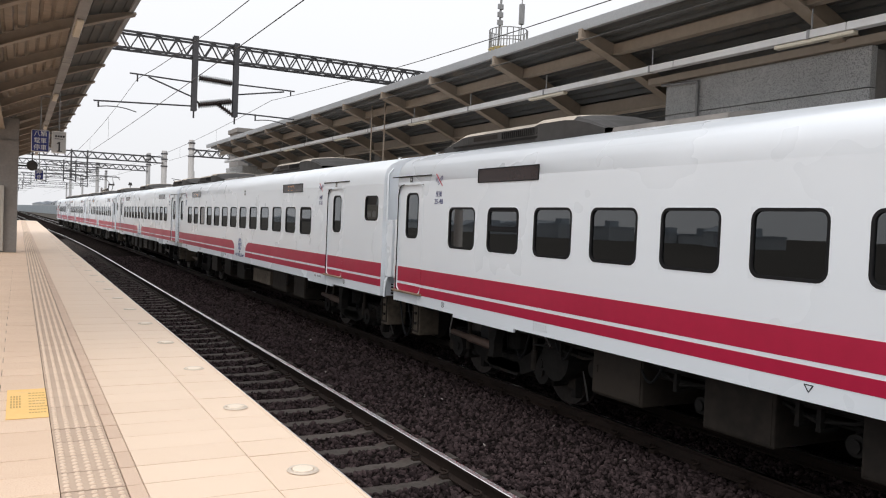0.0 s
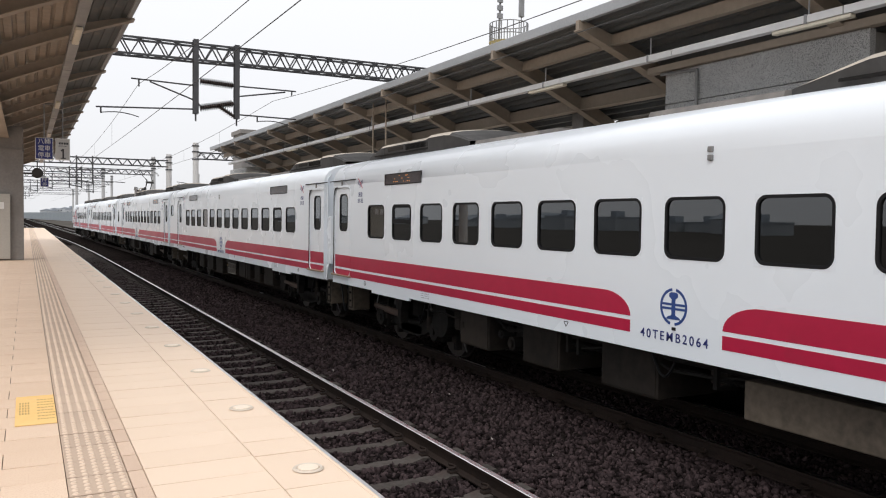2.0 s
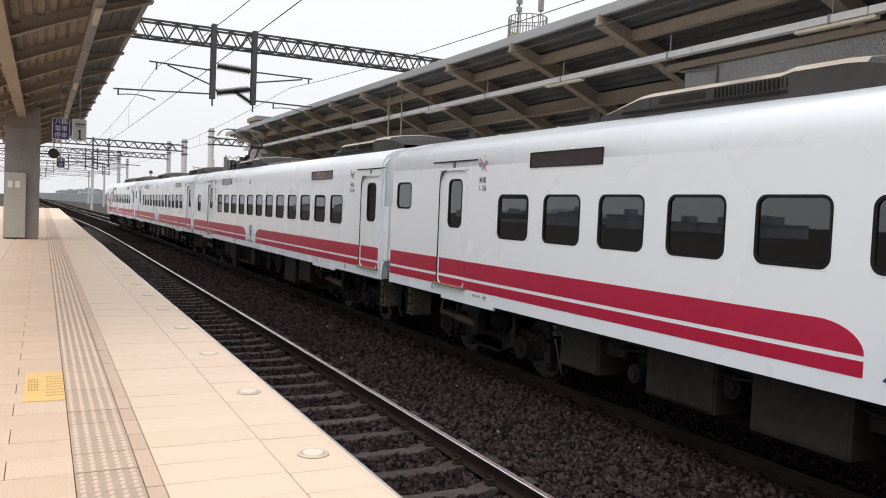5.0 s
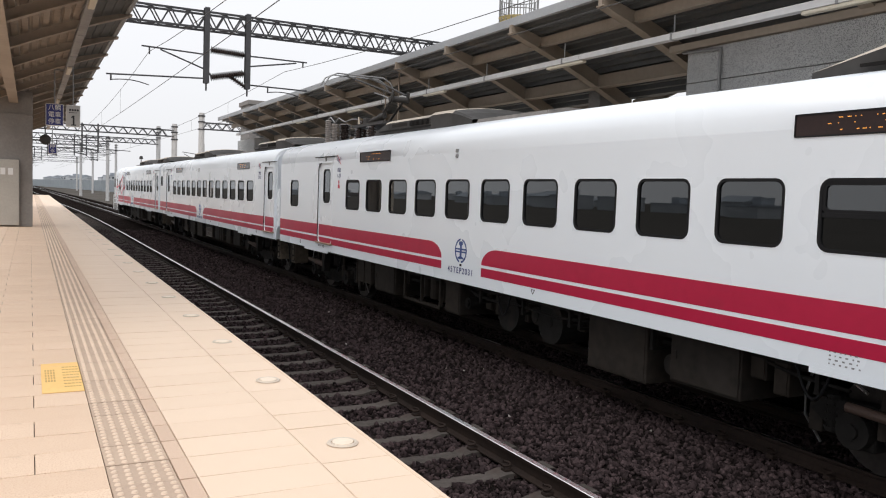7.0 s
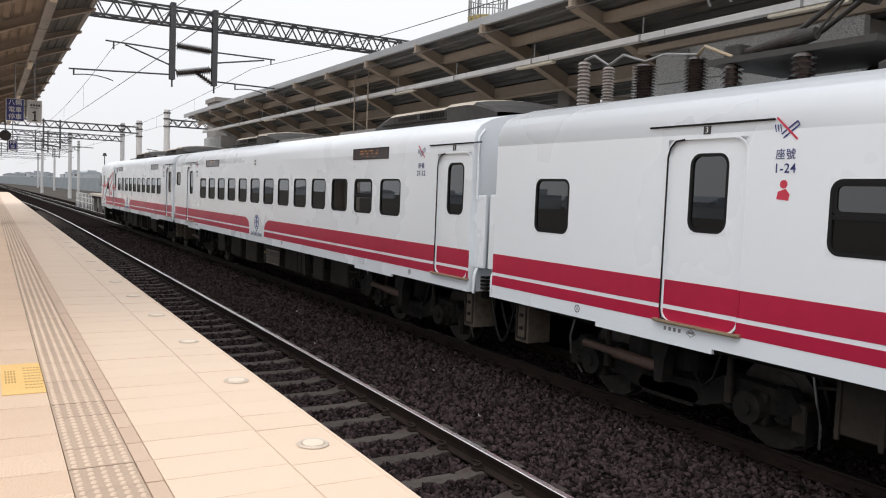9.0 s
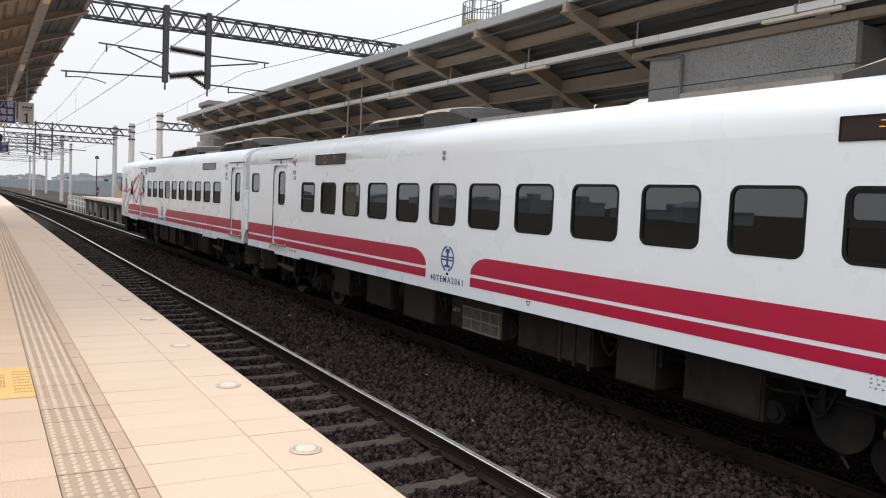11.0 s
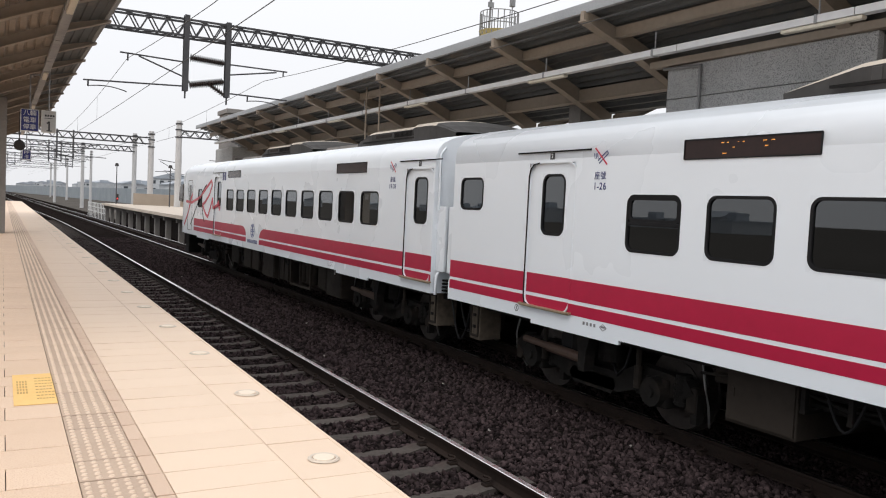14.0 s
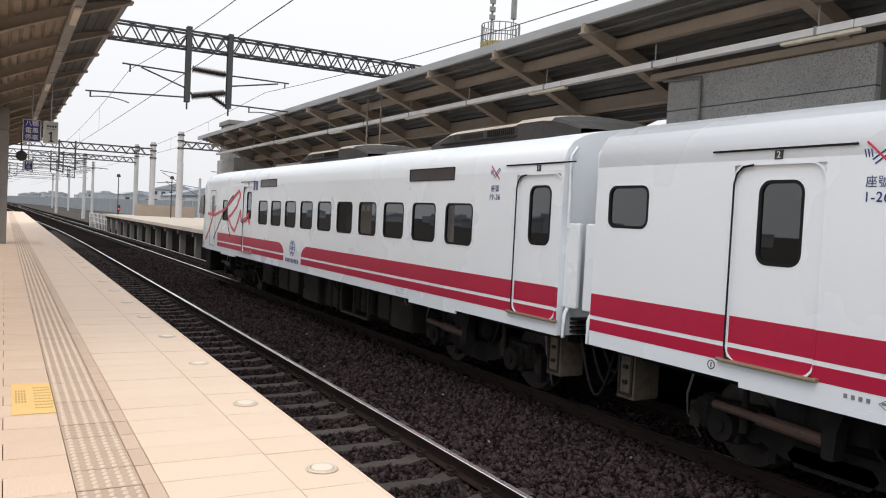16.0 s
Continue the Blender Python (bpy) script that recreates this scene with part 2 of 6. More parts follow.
def rod(bm, p, q, r, seg=8, r2=None, caps=True):
    p, q = Vector(p), Vector(q)
    d = q - p
    m = Matrix.Translation((p + q) / 2) @ d.to_track_quat("Z", "Y").to_matrix().to_4x4()
    bmesh.ops.create_cone(bm, cap_ends=caps, segments=seg, radius1=r, radius2=r if r2 is None else r2, depth=d.length, matrix=m)
    return bm


def bar(bm, p, q, w, h):
    """A square bar between two points."""
    p, q = Vector(p), Vector(q)
    d = q - p
    m = Matrix.Translation((p + q) / 2) @ d.to_track_quat("Z", "Y").to_matrix().to_4x4() @ Matrix.Diagonal((w, h, d.length, 1))
    bmesh.ops.create_cube(bm, size=1.0, matrix=m)
    return bm


def prism(bm, prof, y0, y1, mi=0, closed=True):
    """A profile of (x, z) drawn along y."""
    a = [bm.verts.new((x, y0, z)) for x, z in prof]
    b = [bm.verts.new((x, y1, z)) for x, z in prof]
    n = len(prof)
    for i in range(n if closed else n - 1):
        f = bm.faces.new((a[i], a[(i + 1) % n], b[(i + 1) % n], b[i]))
        f.material_index = mi
    if closed:
        bm.faces.new(a[::-1]).material_index = mi
        bm.faces.new(b).material_index = mi
    return bm


def plate(bm, pts, x0, x1, mi=0):
    """An outline of (y, z) drawn from x0 to x1."""
    a = [bm.verts.new((x0, y, z)) for y, z in pts]
    b = [bm.verts.new((x1, y, z)) for y, z in pts]
    n = len(pts)
    for i in range(n):
        bm.faces.new((a[i], a[(i + 1) % n], b[(i + 1) % n], b[i])).material_index = mi
    bm.faces.new(a[::-1]).material_index = mi
    bm.faces.new(b).material_index = mi
    return bm


def rrect(y0, y1, z0, z1, r, n=5):
    pts = []
    for cy, cz, a0 in ((y1 - r, z1 - r, 0), (y0 + r, z1 - r, 90), (y0 + r, z0 + r, 180), (y1 - r, z0 + r, 270)):
        for k in range(n + 1):
            a = radians(a0 + 90 * k / n)
            pts.append((cy + r * math.cos(a), cz + r * math.sin(a)))
    return pts


def ring(bm, outer, inner, x0, x1):
    """A frame between two outlines of (y, z) with the same number of points."""
    n = len(outer)
    vs = [[bm.verts.new((x, y, z)) for y, z in o] for x in (x0, x1) for o in (outer, inner)]
    for i in range(n):
        j = (i + 1) % n
        for a, b in ((0, 1), (1, 3), (3, 2), (2, 0)):
            bm.faces.new((vs[a][i], vs[a][j], vs[b][j], vs[b][i]))
    bmesh.ops.recalc_face_normals(bm, faces=bm.faces)
    return bm


def tube(bm, pts, r):
    """A bent round tube along the points."""
    prev = None
    for i, p in enumerate(pts):
        a, b = Vector(pts[max(i - 1, 0)]), Vector(pts[min(i + 1, len(pts) - 1)])
        q = (b - a).to_track_quat("Z", "Y")
        row = [bm.verts.new(Vector(p) + q @ Vector((r * math.cos(k * math.pi / 3), r * math.sin(k * math.pi / 3), 0))) for k in range(6)]
        if prev:
            for k in range(6):
                bm.faces.new((prev[k], prev[(k + 1) % 6], row[(k + 1) % 6], row[k])).smooth = True
        prev = row
    return bm


def hose(name, pts, r, material, parent, label=""):
    return part(name, tube(B(), pts, r), material, parent, label)


def empty(name, m=None):
    ob = new(name)
    ob.empty_display_size = 0.2
    if m is not None:
        ob.matrix_basis = m
    return ob


def words(text, size, align="CENTER", spacing=1.0, weight=0.0):
    """The outlines of a text as a flat mesh in its own x and y."""
    cu = bpy.data.curves.new("words", "FONT")
    cu.body, cu.size, cu.align_x, cu.align_y, cu.space_character, cu.extrude = text, size, align, "CENTER", spacing, 0.001
    cu.offset = weight
    ob = bpy.data.objects.new("words", cu)
    scene.collection.objects.link(ob)
    me = bpy.data.meshes.new_from_object(ob.evaluated_get(bpy.context.evaluated_depsgraph_get()))
    bpy.data.objects.remove(ob)
    me.materials.clear()
    return me


SIDE = Matrix(((0, 0, -1, 0), (-1, 0, 0, 0), (0, 1, 0, 0), (0, 0, 0, 1)))  # writing on a face towards -x
FRONT = Matrix(((1, 0, 0, 0), (0, 0, -1, 0), (0, 1, 0, 0), (0, 0, 0, 1)))  # writing on a face towards -y


def lettering(name, text, size, material, parent, m, spacing=1.0, bold=0.0):
    me = words(text, size, spacing=spacing, weight=bold)
    me.materials.append(material)
    ob = new(name, me)
    ob.parent = parent
    ob.matrix_basis = m
    return ob


# ---- the plan: platform edge, tracks, bend of the line beyond ----
RAIL, EDGE, NEAR, FAR, GAUGE = -0.85, 1.65, 3.17, 6.90, 1.067


def bend(y):
    """Sideways run of the train's track, which bears gently to the left."""
    d = max(0.0, y - 10.0)
    return -min(d, 45.0) ** 2 / 5200.0 - max(0.0, d - 45.0) * 90.0 / 5200.0


def slope(y):
    return -2.0 * min(max(0.0, y - 10.0), 45.0) / 5200.0


def bend_near(y):
    """The same for the track beside the platform, which stays straight for longer."""
    d = max(0.0, y - 40.0)
    return -min(d, 50.0) ** 2 / 2600.0 - max(0.0, d - 50.0) * 0.022


# ---- ground ----
bm = B()
box(bm, -1500, 1500, -400, 3500, -1.9, -1.62)
tagged(part("ground", bm, GROUND), "bare grey-brown trackside earth reaching to the horizon", "ground", kind="structure")

# ballast bed as one grid that follows the bend
ys = [-12 + i * 0.5 for i in range(125)] + [50 + i * 5 for i in range(111)]
xs = [1.66, 1.9, 2.3, 2.7, 3.2, 3.7, 4.1, 4.5, 5.0, 5.5, 5.9, 6.3, 6.9, 7.5, 7.9, 8.3, 9.2, 11.0, 13.5]
verts, faces = [], []
for y in ys:
    for x in xs:
        d = min(abs(x - NEAR), abs(x - FAR))
        z = -1.045 - 0.03 * max(0.0, d - 1.0) + 0.02 * noise.noise((x * 2, y * 2, 0)) - (0.45 if x > 9 else 0) - (0.12 if x < 1.7 else 0)
        verts.append((x + (bend_near(y) if x < 5 else bend(y)), y, z))
n = len(xs)
for j in range(len(ys) - 1):
    for i in range(n - 1):
        faces.append((j * n + i, j * n + i + 1, (j + 1) * n + i + 1, (j + 1) * n + i))
me = bpy.data.meshes.new("ballast_bed")
me.from_pydata(verts, [], faces)
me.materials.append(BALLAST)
tagged(new("ballast_bed", me), "dark brown crushed stone ballast bed under the tracks", "ballast", kind="structure")


def stones(name, count, x0, x1, y0, y1, lo, hi, seed, material, label):
    rng = np.random.default_rng(seed)
    t = bmesh.new()
    bmesh.ops.create_icosphere(t, subdivisions=1, radius=1.0)
    base = np.array([v.co[:] for v in t.verts])
    tri = np.array([[v.index for v in f.verts] for f in t.faces])
    t.free()
    nb = len(base)
    u = rng.random(count)
    yy = y0 * (y1 / y0) ** u
    xx = x0 + (x1 - x0) * rng.random(count)
    size = lo + (hi - lo) * rng.random(count) ** 1.6
    sc = size[:, None] * (0.55 + 0.65 * rng.random((count, 3)))
    sc[:, 2] *= 0.6
    jit = 1 + 0.75 * (rng.random((count, nb, 1)) - 0.5)
    q = rng.normal(size=(count, 4))
    q /= np.linalg.norm(q, axis=1)[:, None]
    w, a, b, c = q.T
    rot = np.stack([1 - 2 * (b * b + c * c), 2 * (a * b - c * w), 2 * (a * c + b * w), 2 * (a * b + c * w), 1 - 2 * (a * a + c * c), 2 * (b * c - a * w), 2 * (a * c - b * w), 2 * (b * c + a * w), 1 - 2 * (a * a + b * b)], 1).reshape(-1, 3, 3)
    p = np.einsum("nij,nvj->nvi", rot, base[None] * jit * sc[:, None, :])
    d = np.minimum(np.abs(xx - NEAR), np.abs(xx - FAR))
    zz = -1.045 - 0.03 * np.maximum(0, d - 1.0) + size * (0.1 + 0.35 * rng.random(count))
    # the sleepers of the near track lie swept clear
    off = np.abs((yy - 1.5 + 0.31) % 0.62 - 0.31)
    zz -= np.where((np.abs(xx - NEAR) < 0.98) & (off < 0.085), 0.055, 0.0)
    p += np.stack([xx, yy, zz], 1)[:, None, :]
    f = (tri[None] + (np.arange(count) * nb)[:, None, None]).reshape(-1, 3)
    me = bpy.data.meshes.new(name)
    me.vertices.add(count * nb)
    me.vertices.foreach_set("co", p.reshape(-1))
    me.loops.add(f.size)
    me.loops.foreach_set("vertex_index", f.reshape(-1).astype(np.int32))
    me.polygons.add(len(f))
    me.polygons.foreach_set("loop_start", np.arange(0, f.size, 3, dtype=np.int32))
    me.update()
    me.validate()
    me.materials.append(material)
    return tagged(new(name, me), label, "ballast stones", kind="stuff")


def stone_material():
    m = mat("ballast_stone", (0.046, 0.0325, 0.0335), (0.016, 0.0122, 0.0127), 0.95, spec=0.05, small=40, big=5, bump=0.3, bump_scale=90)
    t = m.node_tree
    s = t.nodes["Principled BSDF"]
    src = s.inputs["Base Color"].links[0].from_socket
    g = t.nodes.new("ShaderNodeNewGeometry")
    r = t.nodes.new("ShaderNodeMapRange")
    r.inputs["To Min"].default_value, r.inputs["To Max"].default_value = 0.3, 2.1
    t.links.new(g.outputs["Random Per Island"], r.inputs["Value"])
    hs = t.nodes.new("ShaderNodeHueSaturation")
    t.links.new(r.outputs[0], hs.inputs["Value"])
    t.links.new(src, hs.inputs["Color"])
    t.links.new(hs.outputs[0], s.inputs["Base Color"])
    return m


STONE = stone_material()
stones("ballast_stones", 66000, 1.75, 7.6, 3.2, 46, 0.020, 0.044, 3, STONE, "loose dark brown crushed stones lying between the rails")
PALE_STONE = mat("pale_stone", (0.30, 0.27, 0.25), (0.2, 0.18, 0.17), 0.9)
stones("pale_stones", 44, 4.2, 6.2, 4.5, 26, 0.012, 0.034, 5, PALE_STONE, "a few pale stones and scraps on the ballast")

# ---- tracks ----
RAIL_PROFILE = [(-0.065, 0), (0.065, 0), (0.065, 0.012), (0.012, 0.032), (0.010, 0.108), (0.034, 0.122), (0.034, 0.147), (-0.034, 0.147), (-0.034, 0.122), (-0.010, 0.108), (-0.012, 0.032), (-0.065, 0.012)]
RAIL_YS = [-12, 10] + [10 + 6 * i for i in range(1, 20)] + [130 + 20 * i for i in range(22)]


def rail(name, xc, parent, turn):
    bm = B()
    prev = None
    for y in RAIL_YS:
        row = [bm.verts.new((xc + px + turn(y), y, RAIL - 0.15 + pz)) for px, pz in RAIL_PROFILE]
        if prev:
            for i in range(12):
                j = (i + 1) % 12
                f = bm.faces.new((prev[i], prev[j], row[j], row[i]))
                f.material_index = 0
        prev = row
    part(name, bm, RAIL_SIDE, parent)
    bm = B()
    prev = None
    for y in RAIL_YS:
        prof = [(-0.033, 0.1465), (-0.026, 0.1505), (0.026, 0.1505), (0.033, 0.1465)]
        row = [bm.verts.new((xc + px + turn(y), y, RAIL - 0.15 + pz + 0.0015)) for px, pz in prof]
        if prev:
            for i in range(3):
                bm.faces.new((prev[i], prev[i + 1], row[i + 1], row[i]))
        prev = row
    part("running_surface", bm, RAIL_TOP, parent, "polished bright running surface")


def sleeper_mesh():
    bm = B()
    prism(bm, [(-1.0, 0), (1.0, 0), (1.0, 0.10), (0.92, 0.15), (0.42, 0.15), (0.30, 0.12), (-0.30, 0.12), (-0.42, 0.15), (-0.92, 0.15), (-1.0, 0.10)], -0.12, 0.12)
    for v in bm.verts:
        if v.co.z > 0.05:
            v.co.y *= 0.8
    return mesh_of(bm, "sleeper", SLEEPER)


def clip_mesh():
    """A sprung clip: a shoulder block with a looped rod over the rail's foot."""
    bm = B()
    box(bm, -0.02, 0.07, -0.04, 0.04, 0.13, 0.175, 0.01)
    loop = [(0.035 + 0.034 * math.cos(k * 0.75), 0.035 * math.sin(k * 0.75), 0.195 + 0.004 * k) for k in range(8)]
    tube(bm, loop, 0.011)
    return mesh_of(bm, "rail_clip", RAIL_SIDE)


sleeper_me, clip_me = sleeper_mesh(), clip_mesh()
for xc, word, turn in ((NEAR, "beside the platform", bend_near), (FAR, "carrying the train", bend)):
    track = tagged(empty("railway_track"), "rusty steel rails on concrete sleepers in dark ballast " + word, "railway track", "tracks")
    for s in (-1, 1):
        rail("rail", xc + s * (GAUGE / 2 + 0.033), track, turn)
    for i in range(-18, 110):
        y = 1.5 + i * 0.62
        s = part("sleeper", sleeper_me, None, track)
        s.matrix_basis = pose(xc + turn(y), y, -1.150 - (0.10 if xc == FAR else 0.0), 0, 0, 0)
        if 0 <= i < 32:
            for rr in (-GAUGE / 2 - 0.033, GAUGE / 2 + 0.033) if xc == NEAR else (-GAUGE / 2 - 0.033,):
                for side in (0, 180):
                    c = part("rail_clip", clip_me, None, s)
                    c.matrix_basis = pose(rr + (0.06 if side == 0 else -0.06), 0, 0.0 if xc == NEAR else 0.10, 0, 0, side)

# ---- platform one, under the camera ----
P_END = 92.0
bm = B()
box(bm, -9.0, 1.625, -12, P_END, -1.75, -0.012)
platform = tagged(part("platform", bm, GROUT), "beige stone-paved station platform with a tactile strip", "platform", kind="structure")
bm = B()
box(bm, 1.626, EDGE, -12, P_END, -0.16, 0.0, 0.004)
part("edge_strip", bm, TILE, platform, "pale stone platform nosing")


def tile_mesh(name, w, d, material, h=0.03, lip=0.002):
    bm = B()
    prof = [(0, -0.02), (w, -0.02), (w, -lip), (w - lip, 0.0), (lip, 0.0), (0, -lip)]
    prism(bm, prof, 0, d)
    for v in bm.verts:
        if v.co.z > -1e-6:
            v.co.y = min(max(v.co.y, lip), d - lip)
    return mesh_of(bm, name, material)


def tactile_mesh(w, d):
    bm = B()
    prism(bm, [(0, -0.02), (w, -0.02), (w, -0.003), (w - 0.003, 0), (0.003, 0), (0, -0.003)], 0, d)
    for i in range(5):
        for j in range(5):
            c = ((i + 0.5) * w / 5, (j + 0.5) * d / 5)
            a = [bm.verts.new((c[0] + 0.0165 * math.cos(k * math.pi / 5), c[1] + 0.0165 * math.sin(k * math.pi / 5), 0.0)) for k in range(10)]
            b = [bm.verts.new((c[0] + 0.0115 * math.cos(k * math.pi / 5), c[1] + 0.0115 * math.sin(k * math.pi / 5), 0.007)) for k in range(10)]
            for k in range(10):
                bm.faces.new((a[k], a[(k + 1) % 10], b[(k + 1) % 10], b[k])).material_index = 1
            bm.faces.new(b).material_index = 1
    # studs take the lighter paver colour, the gaps hold painted shade
    return mesh_of(bm, "tactile_tile", [SHADED_TACTILE_BASE, TACTILE])


PITCH, GAP = 0.3126, 0.0045
# columns of paving: left x, width and kind
COLUMNS = [(-0.345, 0.607, "field"), (0.262, 0.301, "tactile"), (0.563, 0.085, "border"), (0.648, 0.607, "paving"), (1.255, 0.3745, "edge")]
tile_meshes = {
    "field": tile_mesh("field_tile", 0.607 - GAP, PITCH - GAP, TILE_FIELD),
    "field_half": tile_mesh("field_tile", 0.307 - GAP, PITCH - GAP, TILE_FIELD),
    "field_odd": tile_mesh("field_tile", 0.585 - GAP, PITCH - GAP, TILE_FIELD),
    "field_even": tile_mesh("field_tile", 0.285 - GAP, PITCH - GAP, TILE_FIELD),
    "tactile": tactile_mesh(0.301 - GAP, PITCH - 0.009),
    "border": tile_mesh("border_tile", 0.085 - GAP, PITCH - 0.009, TILE_PINK),
    "paving": tile_mesh("paving_tile", 0.607 - GAP, PITCH - GAP, TILE),
    "edge": tile_mesh("edge_tile", 0.3745 - GAP, PITCH - GAP, TILE),
    "edge_long": tile_mesh("edge_tile", 0.3745 - GAP, 2 * PITCH - GAP, TILE),
}
FIRST_Y, NEAR_ROWS = 2.627, 58


def tile_sheet(name, cols, y0, y1, material, label):
    """Paving too far off to pick apart: one mesh of joined tiles."""
    vs, fs = [], []
    for x, w, shift in cols:
        k0 = int((y0 - FIRST_Y) / PITCH)
        y = FIRST_Y + k0 * PITCH + shift
        while y < y1:
            b = len(vs)
            x1, ye = x + w - GAP, min(y + PITCH, P_END) - GAP
            vs += [(x, y, -0.02), (x1, y, -0.02), (x1, ye, -0.02), (x, ye, -0.02), (x, y, 0.0), (x1, y, 0.0), (x1, ye, 0.0), (x, ye, 0.0)]
            fs += [(b + 4, b + 5, b + 6, b + 7), (b, b + 1, b + 5, b + 4), (b + 1, b + 2, b + 6, b + 5), (b + 2, b + 3, b + 7, b + 6), (b + 3, b, b + 4, b + 7)]
            y += PITCH
    me = bpy.data.meshes.new(name)
    me.from_pydata(vs, [], fs)
    me.materials.append(material)
    ob = new(name, me)
    ob.parent = platform
    return tagged(ob, label, kind="stuff")


def pave():
    def lay(name, key, x, y):
        ob = part(name, tile_meshes[key], None, platform)
        ob.matrix_basis = pose(x, y, random.uniform(-0.0012, 0.0012), random.uniform(-0.1, 0.1), random.uniform(-0.1, 0.1), 0)

    for x, w, kind in COLUMNS:
        for k in range(NEAR_ROWS):
            y = FIRST_Y + k * PITCH
            if kind == "field":
                for key, fx in ((("field_half", -0.045), ("field_odd", -0.63)) if k % 2 else (("field", -0.345), ("field_even", -0.63))):
                    lay("field_tile", key, fx, y)
            elif kind == "edge":
                # every fifth tile is a double one, with a lamp let into it
                if k % 5 == 4:
                    lay("edge_tile", "edge_long", x, y - 0.03)
                elif k % 5 != 0:
                    lay("edge_tile", "edge", x, y - 0.03)
            else:
                lay(kind + "_tile", kind, x, y)
    y0 = FIRST_Y + NEAR_ROWS * PITCH
    lay("edge_tile", "edge", 1.255, FIRST_Y - 0.03)
    tile_sheet("far_paving", [(0.648, 0.607, 0), (1.255, 0.3745, 0)], y0, P_END, TILE, "pale beige stone paving")
    tile_sheet("far_border", [(0.563, 0.085, 0)], y0, P_END, TILE_PINK, "pinkish granite border paving")
    tile_sheet("inner_paving", [(-1.24 - 0.61 * i, 0.607, 0) for i in range(12)], FIRST_Y, P_END, TILE_FIELD, "speckled beige granite paving")
    tile_sheet("far_inner_paving", [(-0.345, 0.607, 0), (-0.63, 0.285, 0)], y0, P_END, TILE_FIELD, "speckled beige granite paving")
    tile_sheet("near_paving", [(0.648, 0.607, 0), (1.255, 0.3745, 0), (0.563, 0.085, 0), (0.262, 0.301, 0), (-0.345, 0.607, 0), (-0.63, 0.285, 0)] + [(-1.24 - 0.61 * i, 0.607, 0) for i in range(12)], -11.5, FIRST_Y - 0.2, TILE, "pale beige stone paving")
    # tactile strip further along, with its rows of studs
    vs, fs = [], []
    y = y0
    while y < P_END:
        b = len(vs)
        x0, x1, ye = 0.262, 0.559, y + PITCH - GAP
        vs += [(x0, y, -0.02), (x1, y, -0.02), (x1, ye, -0.02), (x0, ye, -0.02), (x0, y, 0.0), (x1, y, 0.0), (x1, ye, 0.0), (x0, ye, 0.0)]
        fs += [(b + 4, b + 5, b + 6, b + 7), (b, b + 1, b + 5, b + 4), (b + 1, b + 2, b + 6, b + 5), (b + 2, b + 3, b + 7, b + 6), (b + 3, b, b + 4, b + 7)]
        for i in range(5):
            for j in range(5):
                cx, cy = x0 + (i + 0.5) * 0.0594, y + (j + 0.5) * 0.0615
                b = len(vs)
                vs += [(cx - 0.021, cy, 0.0), (cx, cy - 0.021, 0.0), (cx + 0.021, cy, 0.0), (cx, cy + 0.021, 0.0), (cx, cy, 0.010)]
                fs += [(b, b + 1, b + 4), (b + 1, b + 2, b + 4), (b + 2, b + 3, b + 4), (b + 3, b, b + 4)]
        y += PITCH
    me = bpy.data.meshes.new("far_tactile_paving")
    me.from_pydata(vs, [], fs)
    me.materials.append(SHADED_TACTILE_BASE)
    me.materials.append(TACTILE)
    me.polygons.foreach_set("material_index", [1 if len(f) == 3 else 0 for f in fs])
    ob = new("far_tactile_paving", me)
    ob.parent = platform
    tagged(ob, "studded tactile paving strip", kind="stuff")


# round lamps let into the edge tiles
def edge_disc():
    ob = empty("edge_lamp")
    bm = B()
    rod(bm, (0, 0, -0.01), (0, 0, 0.010), 0.064, 32, 0.058)
    part("lens", bm, DISC, ob, "pale frosted lens")
    bm = B()
    n = 32
    for k in range(n):
        a0, a1 = 2 * math.pi * k / n, 2 * math.pi * (k + 1) / n
        vs = [bm.verts.new((r * math.cos(a), r * math.sin(a), z)) for a in (a0, a1) for r, z in ((0.064, 0.008), (0.078, 0.010), (0.088, 0.002))]
        bm.faces.new((vs[0], vs[1], vs[4], vs[3]))
        bm.faces.new((vs[1], vs[2], vs[5], vs[4]))
    bmesh.ops.remove_doubles(bm, verts=bm.verts, dist=1e-5)
    part("rim", bm, DISC_RIM, ob, "pale worn rim")
    return tagged(ob, "round metal-rimmed lamp let into the platform edge tiles", "floor lamp", "lamps along the platform edge")


disc = edge_disc()
disc.matrix_basis = pose(1.467, 4.12, 0.001)
for i in range(1, 26):
    copy_thing(disc, pose(1.467, 4.12 + 1.563 * i, 0.001))

# yellow notice stuck on the paving
bm = B()
box(bm, 0.012, 0.266, 0, 0.945, 0.002, 0.005)
notice = tagged(part("floor_notice", bm, YELLOW), "worn yellow waiting notice stuck to the paving", "floor sticker")
notice.matrix_basis = pose(-0.01, 5.775, 0)
rn = random.Random(4)
PRINT = mat("worn_print", (0.40, 0.26, 0.10), (0.6, 0.38, 0.13), 0.7, small=60)
for c in range(8):
    bm = B()
    x = 0.15
    while x < 0.255:
        w = rn.uniform(0.010, 0.02)
        box(bm, x, x + w, 0.14 + 0.09 * c, 0.165 + 0.09 * c, 0.0052, 0.0062)
        x += w + 0.006
    part("print_line", bm, PRINT, notice, "line of worn dark print")
for c in range(5):
    bm = B()
    for r in range(4):
        box(bm, 0.035 + r * 0.018, 0.046 + r * 0.018, 0.32 + c * 0.085, 0.375 + c * 0.085, 0.0052, 0.0062)
    part("heading_mark", bm, PRINT, notice, "larger worn character")

